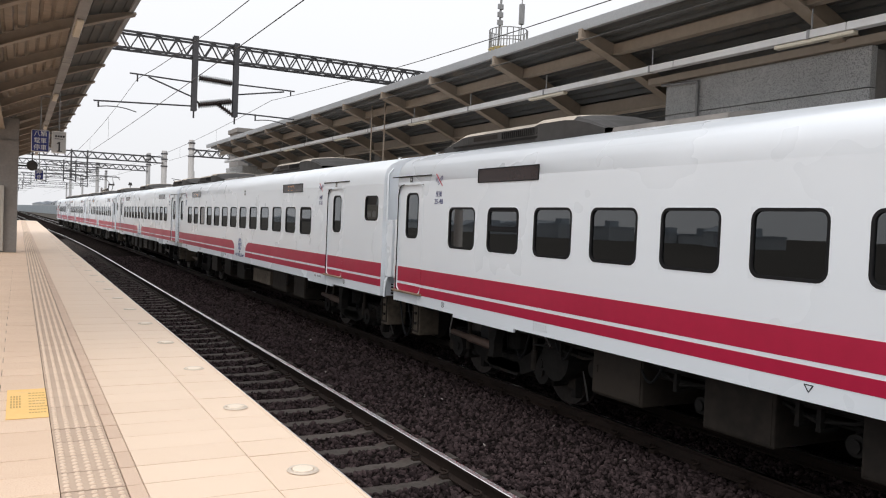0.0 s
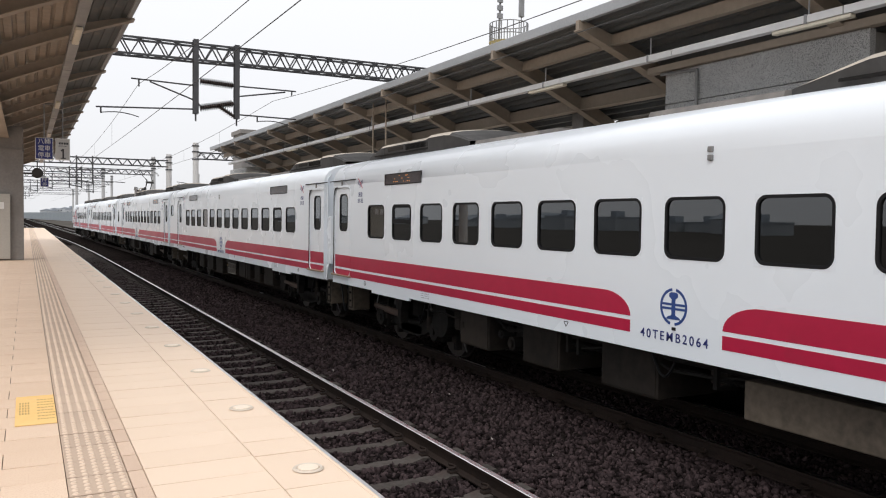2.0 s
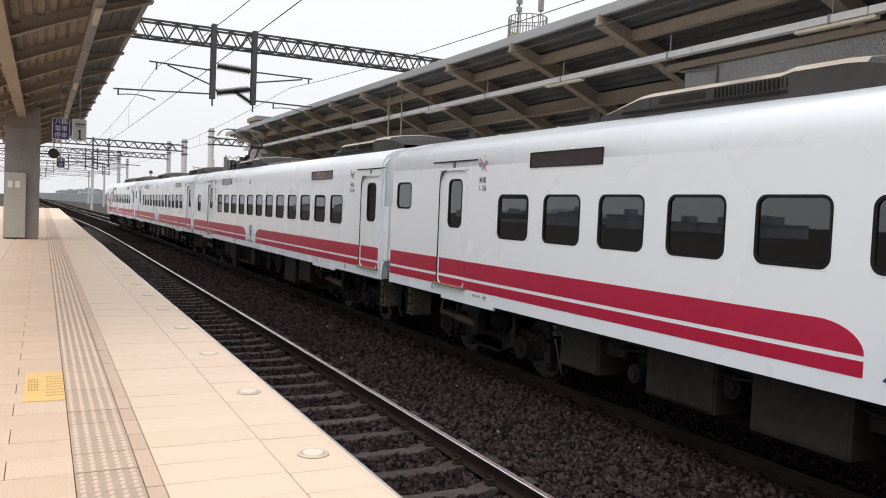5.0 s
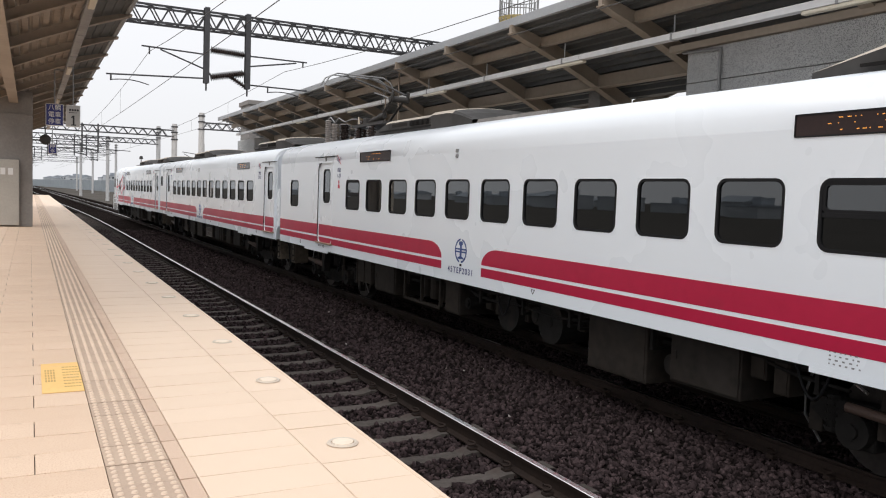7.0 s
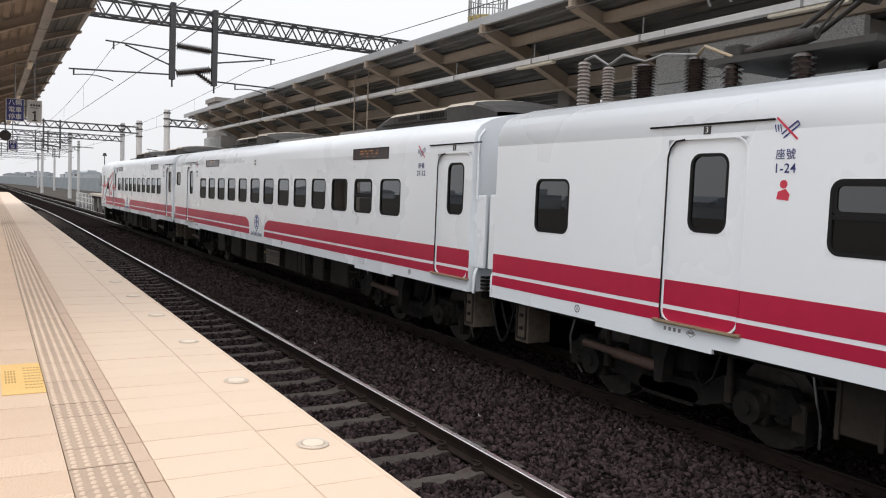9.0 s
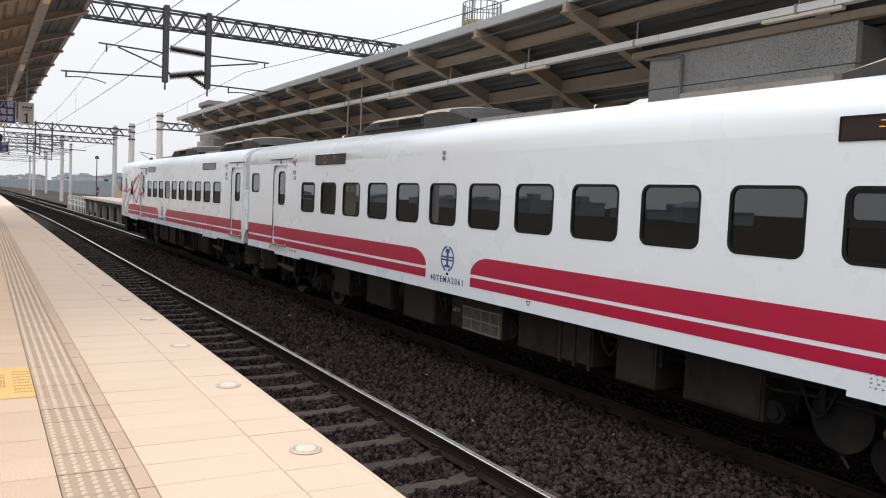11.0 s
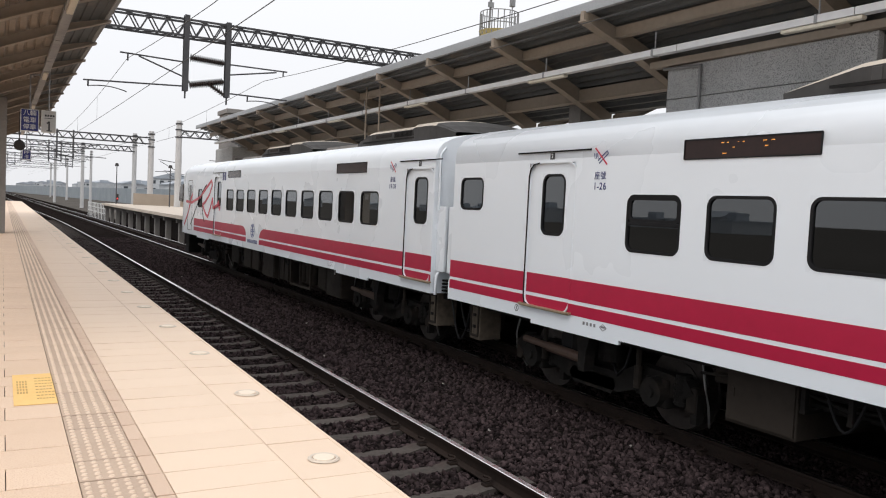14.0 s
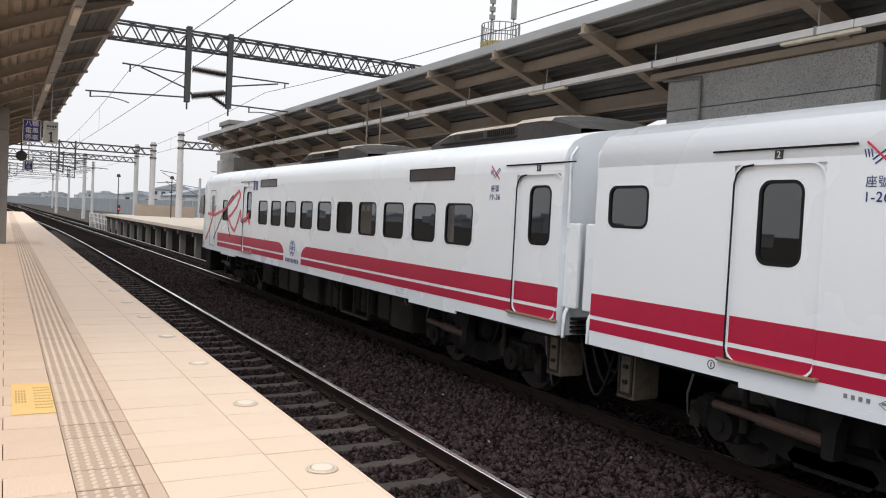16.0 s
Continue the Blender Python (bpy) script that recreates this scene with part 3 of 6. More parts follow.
# ---- platform two beyond the train ----
Z2, E2, END2 = 0.27, 8.45, 85.0
bm = B()
box(bm, E2, E2 + 11.0, -12, END2, Z2 - 0.2, Z2, 0.01)
plat2 = tagged(part("platform_far", bm, mat("far_platform_paving", (0.55, 0.47, 0.39), (0.45, 0.38, 0.31), 0.6, small=6, big=0.5)), "pale stone island platform raised on concrete legs", "platform", kind="structure")
# dark colour on the set-back wall stands in for shade under the deck
bm = B()
box(bm, E2 + 1.6, E2 + 10.5, -12, END2 - 0.4, -1.7, Z2 - 0.2)
part("core_wall", bm, RAIL_SIDE, plat2, "recessed wall below the deck, coloured dark for the shade there")
for i in range(18):
    y = 14 + i * 4.1
    if y < END2:
        bm = B()
        box(bm, E2 + 0.25, E2 + 0.55, y, y + 0.3, -1.7, Z2 - 0.45)
        box(bm, E2 + 0.1, E2 + 1.7, y + 0.02, y + 0.28, Z2 - 0.45, Z2 - 0.2)
        part("deck_leg", bm, CONCRETE, plat2)


# ---- canopies ----
def rib_foot(u):
    """Height of the ribs' lower edge at u metres in from the eave: a gentle arch falling towards the middle of the platform."""
    return 4.50 - 0.345 * u - 0.03 * u * u


def canopy_curve(u):
    """Height of the deck's underside."""
    return rib_foot(u) + 0.21 + 0.10 * min(u, 1.0)


def canopy(name, eave, inward, rib_ys, y0, y1, label, base, purlins, shallow=0.0):
    """One wing of a butterfly canopy. inward: +1 where the platform lies towards +x of the eave."""
    top = empty(name)
    # corrugated deck, ribs of the sheet running along the platform
    bm = B()
    prof = []
    groove = 0.012 if shallow else 0.030
    u = 0.0
    while u < 3.0:
        z = base + canopy_curve(u)
        prof += [(eave + inward * u, z), (eave + inward * (u + 0.10), z - 0.004), (eave + inward * (u + 0.115), z + groove), (eave + inward * (u + 0.155), z + groove - 0.002)]
        u += 0.17
    full = prof + [(x, z + 0.09) for x, z in prof[::-1]]
    prism(bm, full, y0, y1)
    bmesh.ops.recalc_face_normals(bm, faces=bm.faces)
    if shallow:
        # the sheet is bare grey along the eave and painted tan further in
        for f in bm.faces:
            f.material_index = 1 if abs(f.calc_center_median().x - eave) > 0.8 else 0
    part("deck", bm, [CANOPY_DECK, TAN_DECK], top, "dark ribbed roof sheet")
    bm = B()
    box(bm, min(eave - inward * 0.06, eave + inward * 0.02), max(eave - inward * 0.06, eave + inward * 0.02), y0 - 0.05, y1 + 0.05, base + 4.68, base + 4.85, 0.012)
    part("eave_trim", bm, CANOPY_TOP, top, "grey folded metal eave trim")
    # tapered curved ribs
    ribm = B()
    pts_top, pts_bot = [], []
    for u in (-0.10, 0.15, 0.45, 0.8, 1.2, 1.6, 2.05, 2.5, 2.95):
        pts_top.append((inward * u, min(canopy_curve(u), canopy_curve(0)) - 0.006))
        pts_bot.append((inward * u, rib_foot(u) + 0.02 + shallow))
    outline = pts_top + pts_bot[::-1]
    a = [ribm.verts.new((x, -0.045, z)) for x, z in outline]
    b = [ribm.verts.new((x, 0.045, z)) for x, z in outline]
    n = len(outline)
    for i in range(n):
        ribm.faces.new((a[i], a[(i + 1) % n], b[(i + 1) % n], b[i]))
    h = n // 2
    for i in range(h - 1):
        for v in (a, b):
            ribm.faces.new((v[i], v[i + 1], v[n - 2 - i], v[n - 1 - i]))
    # lower flange
    for i in range(h - 1):
        (x0, z0), (x1, z1) = pts_bot[i], pts_bot[i + 1]
        q = [ribm.verts.new(p) for p in ((x0, -0.10, z0), (x0, 0.10, z0), (x1, 0.10, z1), (x1, -0.10, z1), (x0, -0.10, z0 - 0.02), (x0, 0.10, z0 - 0.02), (x1, 0.10, z1 - 0.02), (x1, -0.10, z1 - 0.02))]
        for f in ((0, 1, 2, 3), (7, 6, 5, 4), (0, 3, 7, 4), (1, 5, 6, 2), (0, 4, 5, 1), (3, 2, 6, 7)):
            ribm.faces.new([q[j] for j in f])
    bmesh.ops.recalc_face_normals(ribm, faces=ribm.faces)
    rib_me = mesh_of(ribm, "rib", CANOPY_BEAM)
    for y in rib_ys:
        r = part("rib", rib_me, None, top)
        r.matrix_basis = pose(eave, y, base)
    # deep purlins along the platform
    for u, d, w in purlins:
        bm = B()
        z = base + canopy_curve(u) - 0.01
        x = eave + inward * u
        box(bm, x - w / 2, x + w / 2, y0 + 0.1, y1 - 0.1, z - d, z, 0.004)
        box(bm, x - w, x + w, y0 + 0.1, y1 - 0.1, z - d - 0.015, z - d, 0.0)
        part("purlin", bm, CANOPY_BEAM, top)
    return tagged(top, label, "platform canopy", kind="structure")


RIBS_RIGHT = [1.5, 4.2, 6.95, 10.72] + [10.72 + 2.75 * i for i in range(1, 11)]
canopy("canopy_far", 8.30, 1, RIBS_RIGHT, -4.0, 40.9, "tan steel butterfly canopy with ribbed deck over the far platform", 0.02, ((0.62, 0.17, 0.07), (2.10, 0.24, 0.12)))
canopy("canopy_near", 1.60, -1, [8.84 + 2.72 * i for i in range(15)], 7.4, 49.5, "tan steel butterfly canopy with ribbed deck over the near platform", 0.0, ((2.10, 0.24, 0.12),), 0.12)

canopy("canopy_far_wing", 14.30, -1, RIBS_RIGHT, -4.0, 40.9, "tan steel rear wing of the far platform canopy", 0.02, ((0.62, 0.17, 0.07),))


def cable_tray(x, z, y0, y1, w, h, label, lamps, material=TRAY):
    ob = empty("cable_tray")
    y = y0
    while y < y1:
        bm = B()
        e = min(y + 2.9, y1)
        box(bm, x - w / 2, x + w / 2, y, e - 0.012, z - h / 2, z + h / 2, 0.006)
        part("trunking", bm, material, ob)
        bm = B()
        box(bm, x - w / 2 - 0.008, x + w / 2 + 0.008, y + 0.5, y + 0.54, z - h / 2 - 0.008, z + h / 2 + 0.008)
        part("strap", bm, STEEL_GREY, ob)
        bm = B()
        rod(bm, (x, y + 0.52, z + h / 2), (x, y + 0.52, z + h / 2 + 0.28), 0.012, 6)
        part("hanger", bm, STEEL_GREY, ob)
        y = e
    for ly in lamps:
        bm = B()
        box(bm, x - 0.05, x + 0.05, ly, ly + 1.15, z - h / 2 - 0.055, z - h / 2 - 0.004, 0.012)
        part("tube_lamp", bm, mat("lamp_cover", (0.62, 0.57, 0.46), None, 0.4) if "lamp_cover" not in bpy.data.materials else bpy.data.materials["lamp_cover"], ob, "unlit yellowed tube lamp")
    return tagged(ob, label, "cable tray")


cable_tray(8.90, 3.99, 0.5, 39.5, 0.13, 0.10, "white metal cable trunking slung under the canopy ribs", [6.2, 12.0, 17.5, 23.0, 28.5])
cable_tray(0.78, 4.20, 7.6, 48.0, 0.15, 0.09, "grey metal cable trunking slung under the canopy ribs", [12.8, 21.5, 30.0], STEEL_GREY)

# two hanging rods of a sign hidden behind the train
hang = tagged(empty("sign_hanger"), "pair of thin steel hanging rods below the canopy", "sign hanger")
for y in (20.85, 19.95):
    bm = B()
    rod(bm, (8.75, y, 2.3), (8.75, y, 4.63), 0.022, 8)
    part("rod", bm, CANOPY_BEAM, hang)
bm = B()
box(bm, 8.70, 8.80, 19.8, 21.0, 1.85, 2.3, 0.01)
part("sign_box", bm, SIGN_WHITE, hang)

# washed-stone stair house between platform and canopy
house = tagged(empty("stair_house"), "grey washed-stone stair enclosure below the canopy", "stair enclosure", kind="structure")
for z0, z1 in ((Z2, 0.9), (0.912, 1.52), (1.532, 2.14), (2.152, 2.76), (2.772, 3.38), (3.392, 3.93)):
    for y0, y1 in ((6.53, 10.23),):
        bm = B()
        box(bm, 9.7, 9.82, y0, y1, z0, z1, 0.006)
        part("panel", bm, TERRAZZO, house)
bm = B()
box(bm, 9.822, 14.0, 6.55, 10.2, Z2, 3.9)
part("core", bm, CONCRETE, house)
bm = B()
rod(bm, (9.66, 9.48, Z2), (9.66, 9.48, 3.86), 0.026, 8)
rod(bm, (9.66, 9.48, 3.86), (9.66, 10.30, 3.90), 0.026, 8)
part("drain_pipe", bm, STEEL_GREY, house, "galvanised drain pipe")
bm = B()
box(bm, 9.62, 9.78, 0.5, 10.6, 3.935, 4.05, 0.006)
part("top_beam", bm, CANOPY_BEAM, house, "tan steel edge beam")
bm = B()
box(bm, 10.48, 14.2, 0.5, 6.5, Z2, 3.9)
tagged(part("stair_wall", bm, CONCRETE), "plain grey concrete stair wall under the canopy", "wall", kind="structure")
bm = B()
box(bm, 9.6, 13.0, 39.0, 42.5, Z2, 3.85, 0.03)
lift = tagged(part("lift_house", bm, TERRAZZO), "small grey panelled lift house at the platform end", "lift house", kind="structure")
for y0, y1 in ((9.75, 10.9), (11.0, 12.6)):
    bm = B()
    box(bm, y0, y1, 38.96, 39.0, Z2 + 0.1, 3.3, 0.004)
    part("panel", bm, CONCRETE, lift)
bm = B()
box(bm, 10.55, 14.4, 44.0, 46.0, Z2, 5.95, 0.02)
box(bm, 10.45, 14.5, 43.9, 46.1, 5.96, 6.2, 0.02)
tagged(part("lift_tower", bm, CONCRETE), "flat-topped grey lift tower behind the canopy end", "lift tower", kind="structure")
# posts of the far canopy
for y in (14.0, 19.5, 25.0, 30.5, 36.0):
    bm = B()
    box(bm, 10.7, 11.15, y - 0.2, y + 0.2, Z2, 3.75, 0.02)
    tagged(part("canopy_post", bm, CONCRETE), "square concrete post carrying the canopy", "post", "canopy posts", "structure")

# concrete column of the near canopy
col = tagged(empty("column"), "square grey concrete canopy column on the platform", "column", kind="structure")
bm = B()
box(bm, -0.95, 0.0, 27.25, 28.1, 0, 4.05, 0.025)
part("shaft", bm, CONCRETE, col)
bm = B()
box(bm, -1.0, 0.02, 27.2, 28.15, 3.35, 3.37, 0.0)
part("joint", bm, CONCRETE, col)
bm = B()
box(bm, -0.93, -0.36, 27.12, 27.25, 0.05, 2.0, 0.012)
cabinet = tagged(part("cabinet", bm, mat("cabinet_paint", (0.42, 0.40, 0.36), None, 0.45)), "beige steel service cabinet against the column", "cabinet")
bm = B()
for i in range(2):
    box(bm, -0.85 + 0.2 * i, -0.72 + 0.2 * i, 27.105, 27.118, 1.55, 1.75)
part("notice", bm, SIGN_WHITE, cabinet, "small white paper notices")


# ---- hanging platform signs ----
def hanging_sign(name, x0, x1, z0, z1, y, colour, label, bars):
    ob = empty(name)
    bm = B()
    box(bm, x0, x1, y, y + 0.12, z0, z1, 0.012)
    part("case", bm, SIGN_WHITE, ob, "white sign case")
    bm = B()
    box(bm, x0 + 0.015, x1 - 0.015, y - 0.006, y - 0.001, z0 + 0.015, z1 - 0.015)
    part("face", bm, colour, ob)
    bm = B()
    rod(bm, ((x0 + x1) / 2, y + 0.06, z1), ((x0 + x1) / 2, y + 0.06, 4.44), 0.018, 8)
    part("rod", bm, STEEL_GREY, ob)
    if bars:
        bm = B()
        for bx, bz, w, h in bars:
            box(bm, bx, bx + w, y - 0.010, y - 0.0065, bz, bz + h)
        part("print", bm, SIGN_WHITE if colour is SIGN_BLUE else BLACK_MARK, ob)
    return tagged(ob, label, "hanging sign")


stop = hanging_sign("stop_sign", 0.287, 0.707, 2.84, 3.405, 23.3, SIGN_BLUE, "dark blue hanging sign with white characters", [])
for row, word in enumerate(("八輛", "電車", "停車")):
    lettering("wording", word, 0.155, SIGN_WHITE, stop, Matrix.Translation((0.497, 23.290, 3.30 - row * 0.178)) @ FRONT)
num = hanging_sign("number_sign", 0.76, 1.109, 2.84, 3.405, 23.3, mat("pale_sign_face", (0.50, 0.50, 0.49), None, 0.4), "pale grey hanging sign with the platform number 1", [(0.84 + 0.06 * k, 3.25, 0.045, 0.05) for k in range(4)] + [(0.83, 3.20, 0.2, 0.014)])
bm = B()
bar(bm, (0.35, 23.36, 4.30), (0.955, 23.36, 4.30), 0.05, 0.05)
part("bracket", bm, STEEL_GREY, num)
bm = B()
box(bm, 0.925, 0.965, 23.288, 23.2935, 2.89, 3.13)
bar(bm, (0.89, 23.291, 3.075), (0.945, 23.291, 3.12), 0.005, 0.035)
box(bm, 0.885, 1.005, 23.288, 23.2935, 2.875, 2.90)
part("numeral", bm, BLACK_MARK, num)

marker = tagged(empty("stop_marker"), "black round stop marker hung over the platform edge", "marker")
bm = B()
rod(bm, (0.456, 35.0, 3.013), (0.456, 35.08, 3.013), 0.2, 28)
part("disc", bm, RUBBER, marker)
bm = B()
rod(bm, (0.456, 34.97, 3.013), (0.456, 35.0, 3.013), 0.11, 20, 0.19)
part("hood", bm, ROOF_DARK, marker)
bm = B()
rod(bm, (0.456, 35.1, 3.0), (0.456, 35.1, 4.44), 0.02, 8)
bar(bm, (-0.5, 35.1, 2.98), (0.456, 35.1, 2.98), 0.05, 0.05)
part("bracket", bm, ROOF_DARK, marker)
pp = hanging_sign("train_type_sign", 0.56, 0.865, 2.49, 2.86, 35.3, SIGN_BLUE, "small blue hanging sign lettered PP", [])
lettering("wording", "停", 0.16, SIGN_WHITE, pp, Matrix.Translation((0.712, 35.292, 2.58)) @ FRONT)
lettering("letters", "PP", 0.19, SIGN_WHITE, pp, Matrix.Translation((0.712, 35.292, 2.755)) @ FRONT)


# ---- overhead line ----
def truss(y, x0, x1, zb, zt, depth, step, parent, r=0.035):
    bm = B()
    for yy in (y, y + depth):
        for z in (zb, zt):
            bar(bm, (x0, yy, z), (x1, yy, z), r * 1.6, r * 1.6)
        n = int((x1 - x0) / step)
        for i in range(n):
            a, b = x0 + i * step, x0 + (i + 1) * step
            m = (a + b) / 2
            bar(bm, (a, yy, zb), (m, yy, zt), r, r)
            bar(bm, (m, yy, zt), (b, yy, zb), r, r)
    n = int((x1 - x0) / step)
    for i in range(n):
        a = x0 + i * step
        bar(bm, (a, y, zt), (a + step, y + depth, zt), r * 0.8, r * 0.8)
        bar(bm, (a, y + depth, zb), (a + step, y, zb), r * 0.8, r * 0.8)
    return part("lattice_beam", bm, LATTICE, parent)


def insulator(bm, p, q, r, n):
    p, q = Vector(p), Vector(q)
    rod(bm, p, q, r * 0.42, 8)
    for i in range(n):
        a = p.lerp(q, (i + 0.15) / n)
        b = p.lerp(q, (i + 0.75) / n)
        rod(bm, a, b, r, 12, r * 0.5)
    return bm


GANTRY_AT = Matrix.Translation((0.05, -0.08, 1.39)) @ Matrix.Scale(0.9138, 4) @ Matrix.Translation((-0.05, 0.08, -1.39))
gantry = tagged(empty("overhead_gantry", GANTRY_AT), "dark lattice steel gantry carrying the overhead line above both tracks", "gantry", "gantries")
GY = 29.0
truss(GY, -4.2, 23.0, 6.90, 7.46, 0.5, 0.62, gantry, 0.042)
for x in (-4.4, 23.2):
    bm = B()
    rod(bm, (x, GY + 0.25, -2.0), (x, GY + 0.25, 8.2), 0.2, 16, 0.16)
    part("mast", bm, PALE_CONCRETE, gantry, "round pale concrete mast")
for x, zt, zb in ((5.38, 7.60, 4.80), (6.81, 7.55, 4.72)):
    bm = B()
    box(bm, x - 0.02, x + 0.02, GY - 0.09, GY + 0.09, zb + 0.2, zt)
    box(bm, x - 0.09, x + 0.09, GY - 0.11, GY - 0.09, zb + 0.2, zt)
    box(bm, x - 0.09, x + 0.09, GY + 0.09, GY + 0.11, zb + 0.2, zt)
    rod(bm, (x, GY, zb - 0.05), (x, GY, zb + 0.25), 0.03, 8)
    part("drop_post", bm, LATTICE, gantry)
for p, q in (((5.52, 0, 6.16), (6.68, 0, 6.10)), ((5.52, 0, 5.22), (6.68, 0, 5.46)), ((6.1, 0, 5.36), (6.72, 0, 5.0))):
    bm = B()
    insulator(bm, (p[0], GY - 0.05, p[2]), (q[0], GY - 0.05, q[2]), 0.145 if q[0] - p[0] > 1 else 0.11, 15 if q[0] - p[0] > 1 else 8)
    part("insulator", bm, INSULATOR, gantry, "dark brown ribbed insulator")
bm = B()
for p, q in (((3.25, 6.06), (5.4, 5.99)), ((2.15, 5.02), (5.42, 5.17)), ((3.85, 6.0), (5.42, 5.45)), ((5.4, 5.45), (5.6, 5.22)), ((6.8, 6.10), (9.0, 6.09)), ((6.8, 5.72), (8.6, 6.03)), ((6.85, 5.08), (9.5, 5.05)), ((3.5, 6.04), (3.5, 5.8)), ((2.3, 5.02), (2.3, 4.82)), ((7.56, 5.06), (7.56, 4.86)), ((8.85, 6.09), (8.85, 5.9))):
    bm = B()
    rod(bm, (p[0], GY, p[1]), (q[0], GY, q[1]), 0.027, 8)
    part("cantilever_arm", bm, LATTICE, gantry)
for s, x0, z0 in ((1, 2.3, 4.84), (1, 7.56, 4.88)):
    bm = B()
    pts = [(x0 + 1.2 * k / 8, z0 + 0.07 * math.sin(math.pi * k / 9) - 0.10 * (k / 8) ** 2) for k in range(9)]
    for (a, b), (c, d) in zip(pts, pts[1:]):
        rod(bm, (a, GY, b), (c, GY, d), 0.017, 6)
    part("steady_arm", bm, LATTICE, gantry)


def catenary(xg, zm_here, zm_support, zc, label, spans=(-18.0, 26.5, 83.5, 112.0, 150.0, 200.0)):
    line = empty("overhead_line")
    for kind in ("messenger_wire", "contact_wire"):
        pts = []
        for a, b in zip(spans, spans[1:]):
            for k in range(12):
                f = k / 12
                y = a + (b - a) * f
                z = (zm_support - 4 * (zm_support - zm_here) * f * (1 - f)) if kind == "messenger_wire" else zc
                pts.append((xg + bend(y), y, z))
        hose(kind, pts, 0.008, WIRE, line)
    for a, b in zip(spans[1:2], spans[2:3]):
        for k in range(1, 7):
            f = k / 7
            y = a + (b - a) * f
            z = zm_support - 4 * (zm_support - zm_here) * f * (1 - f)
            bm = B()
            rod(bm, (xg + bend(y), y, zc), (xg + bend(y), y, z), 0.004, 5)
            part("dropper", bm, WIRE, line)
    return tagged(line, label, "overhead line", "overhead lines")


catenary(3.25, 4.75, 5.5, 4.22, "thin dark overhead wires above the near track")
catenary(7.5, 4.68, 5.3, 4.25, "thin dark overhead wires above the train")


def far_gantry(y, x0, x1, zt, drops, masts, h, seed):
    g = empty("overhead_gantry")
    dx = 0.0
    truss(y, x0 + dx, x1 + dx, zt - 0.6, zt, 0.5, 0.9, g, 0.06)
    for x in masts:
        bm = B()
        rod(bm, (x + dx, y + 0.25, -1.6), (x + dx, y + 0.25, h), 0.30, 16, 0.26)
        part("mast", bm, PALE_CONCRETE, g, "round pale concrete mast")
        for z in (h - 1.6, h - 0.9, h - 0.35):
            bm = B()
            rod(bm, (x + dx, y + 0.25, z), (x + dx, y + 0.25, z + 0.12), 0.33, 14)
            part("clamp", bm, LATTICE, g)
    for x in drops:
        bm = B()
        for xx in (x - 0.7, x + 0.7):
            box(bm, xx - 0.07 + dx, xx + 0.07 + dx, y - 0.08, y + 0.08, zt - 2.6, zt + 0.15)
        bar(bm, (x - 0.7 + dx, y, zt - 1.2), (x + 0.7 + dx, y, zt - 1.2), 0.14, 0.14)
        bar(bm, (x - 0.7 + dx, y, zt - 2.2), (x + 0.7 + dx, y, zt - 2.4), 0.14, 0.14)
        for sgn in (-1, 1):
            rod(bm, (x + sgn * 0.7 + dx, y, zt - 1.2), (x + sgn * 3.0 + dx, y, zt - 1.15), 0.035, 6)
            rod(bm, (x + sgn * 0.7 + dx, y, zt - 2.2), (x + sgn * 3.6 + dx, y, zt - 2.3), 0.035, 6)
            rod(bm, (x + sgn * 0.7 + dx, y, zt - 1.9), (x + sgn * 2.4 + dx, y, zt - 1.2), 0.03, 6)
        part("drop_frame", bm, LATTICE, g)
    return tagged(g, "distant lattice gantry on pale concrete masts over the tracks", "gantry", "gantries")


far_gantry(83.5, -6.0, 12.6, 6.9, (5.0,), (-6.2, 12.73), 7.55, 1)
far_gantry(77.4, 14.3, 26.0, 7.4, (), (14.22,), 8.3, 2)
far_gantry(112.0, -6.0, 15.0, 7.4, (5.6,), (-6.2, 15.05), 9.2, 3)
far_gantry(150.0, -8.0, 12.0, 8.3, (3.2,), (-8.2, 11.86), 9.6, 4)
far_gantry(200.0, -10.0, 17.6, 9.0, (1.5, 13.0), (-10.2, 10.2, 17.6), 10.6, 5)
far_gantry(260.0, -12.0, 18.0, 9.0, (0.0,), (-12.2, 16.5), 10.6, 6)
far_gantry(330.0, -14.0, 18.0, 9.5, (-1.0,), (-14.2, 15.5), 11.0, 7)
for x, y, h in ((19.5, 105.0, 6.8), (24.5, 118.0, 5.5), (26.0, 140.0, 6.5)):
    bm = B()
    rod(bm, (x, y, -1.6), (x, y, h), 0.2, 14, 0.17)
    mast = part("line_mast", bm, PALE_CONCRETE)
    bm = B()
    rod(bm, (x, y, h - 1.4), (x - 2.6, y, h - 1.1), 0.04, 6)
    rod(bm, (x, y, h - 2.6), (x - 2.4, y, h - 1.3), 0.035, 6)
    rod(bm, (x, y, h - 2.5), (x - 3.0, y, h - 2.6), 0.035, 6)
    part("bracket", bm, LATTICE, mast)
    tagged(mast, "pale concrete line mast with a steel bracket", "mast", "line masts")


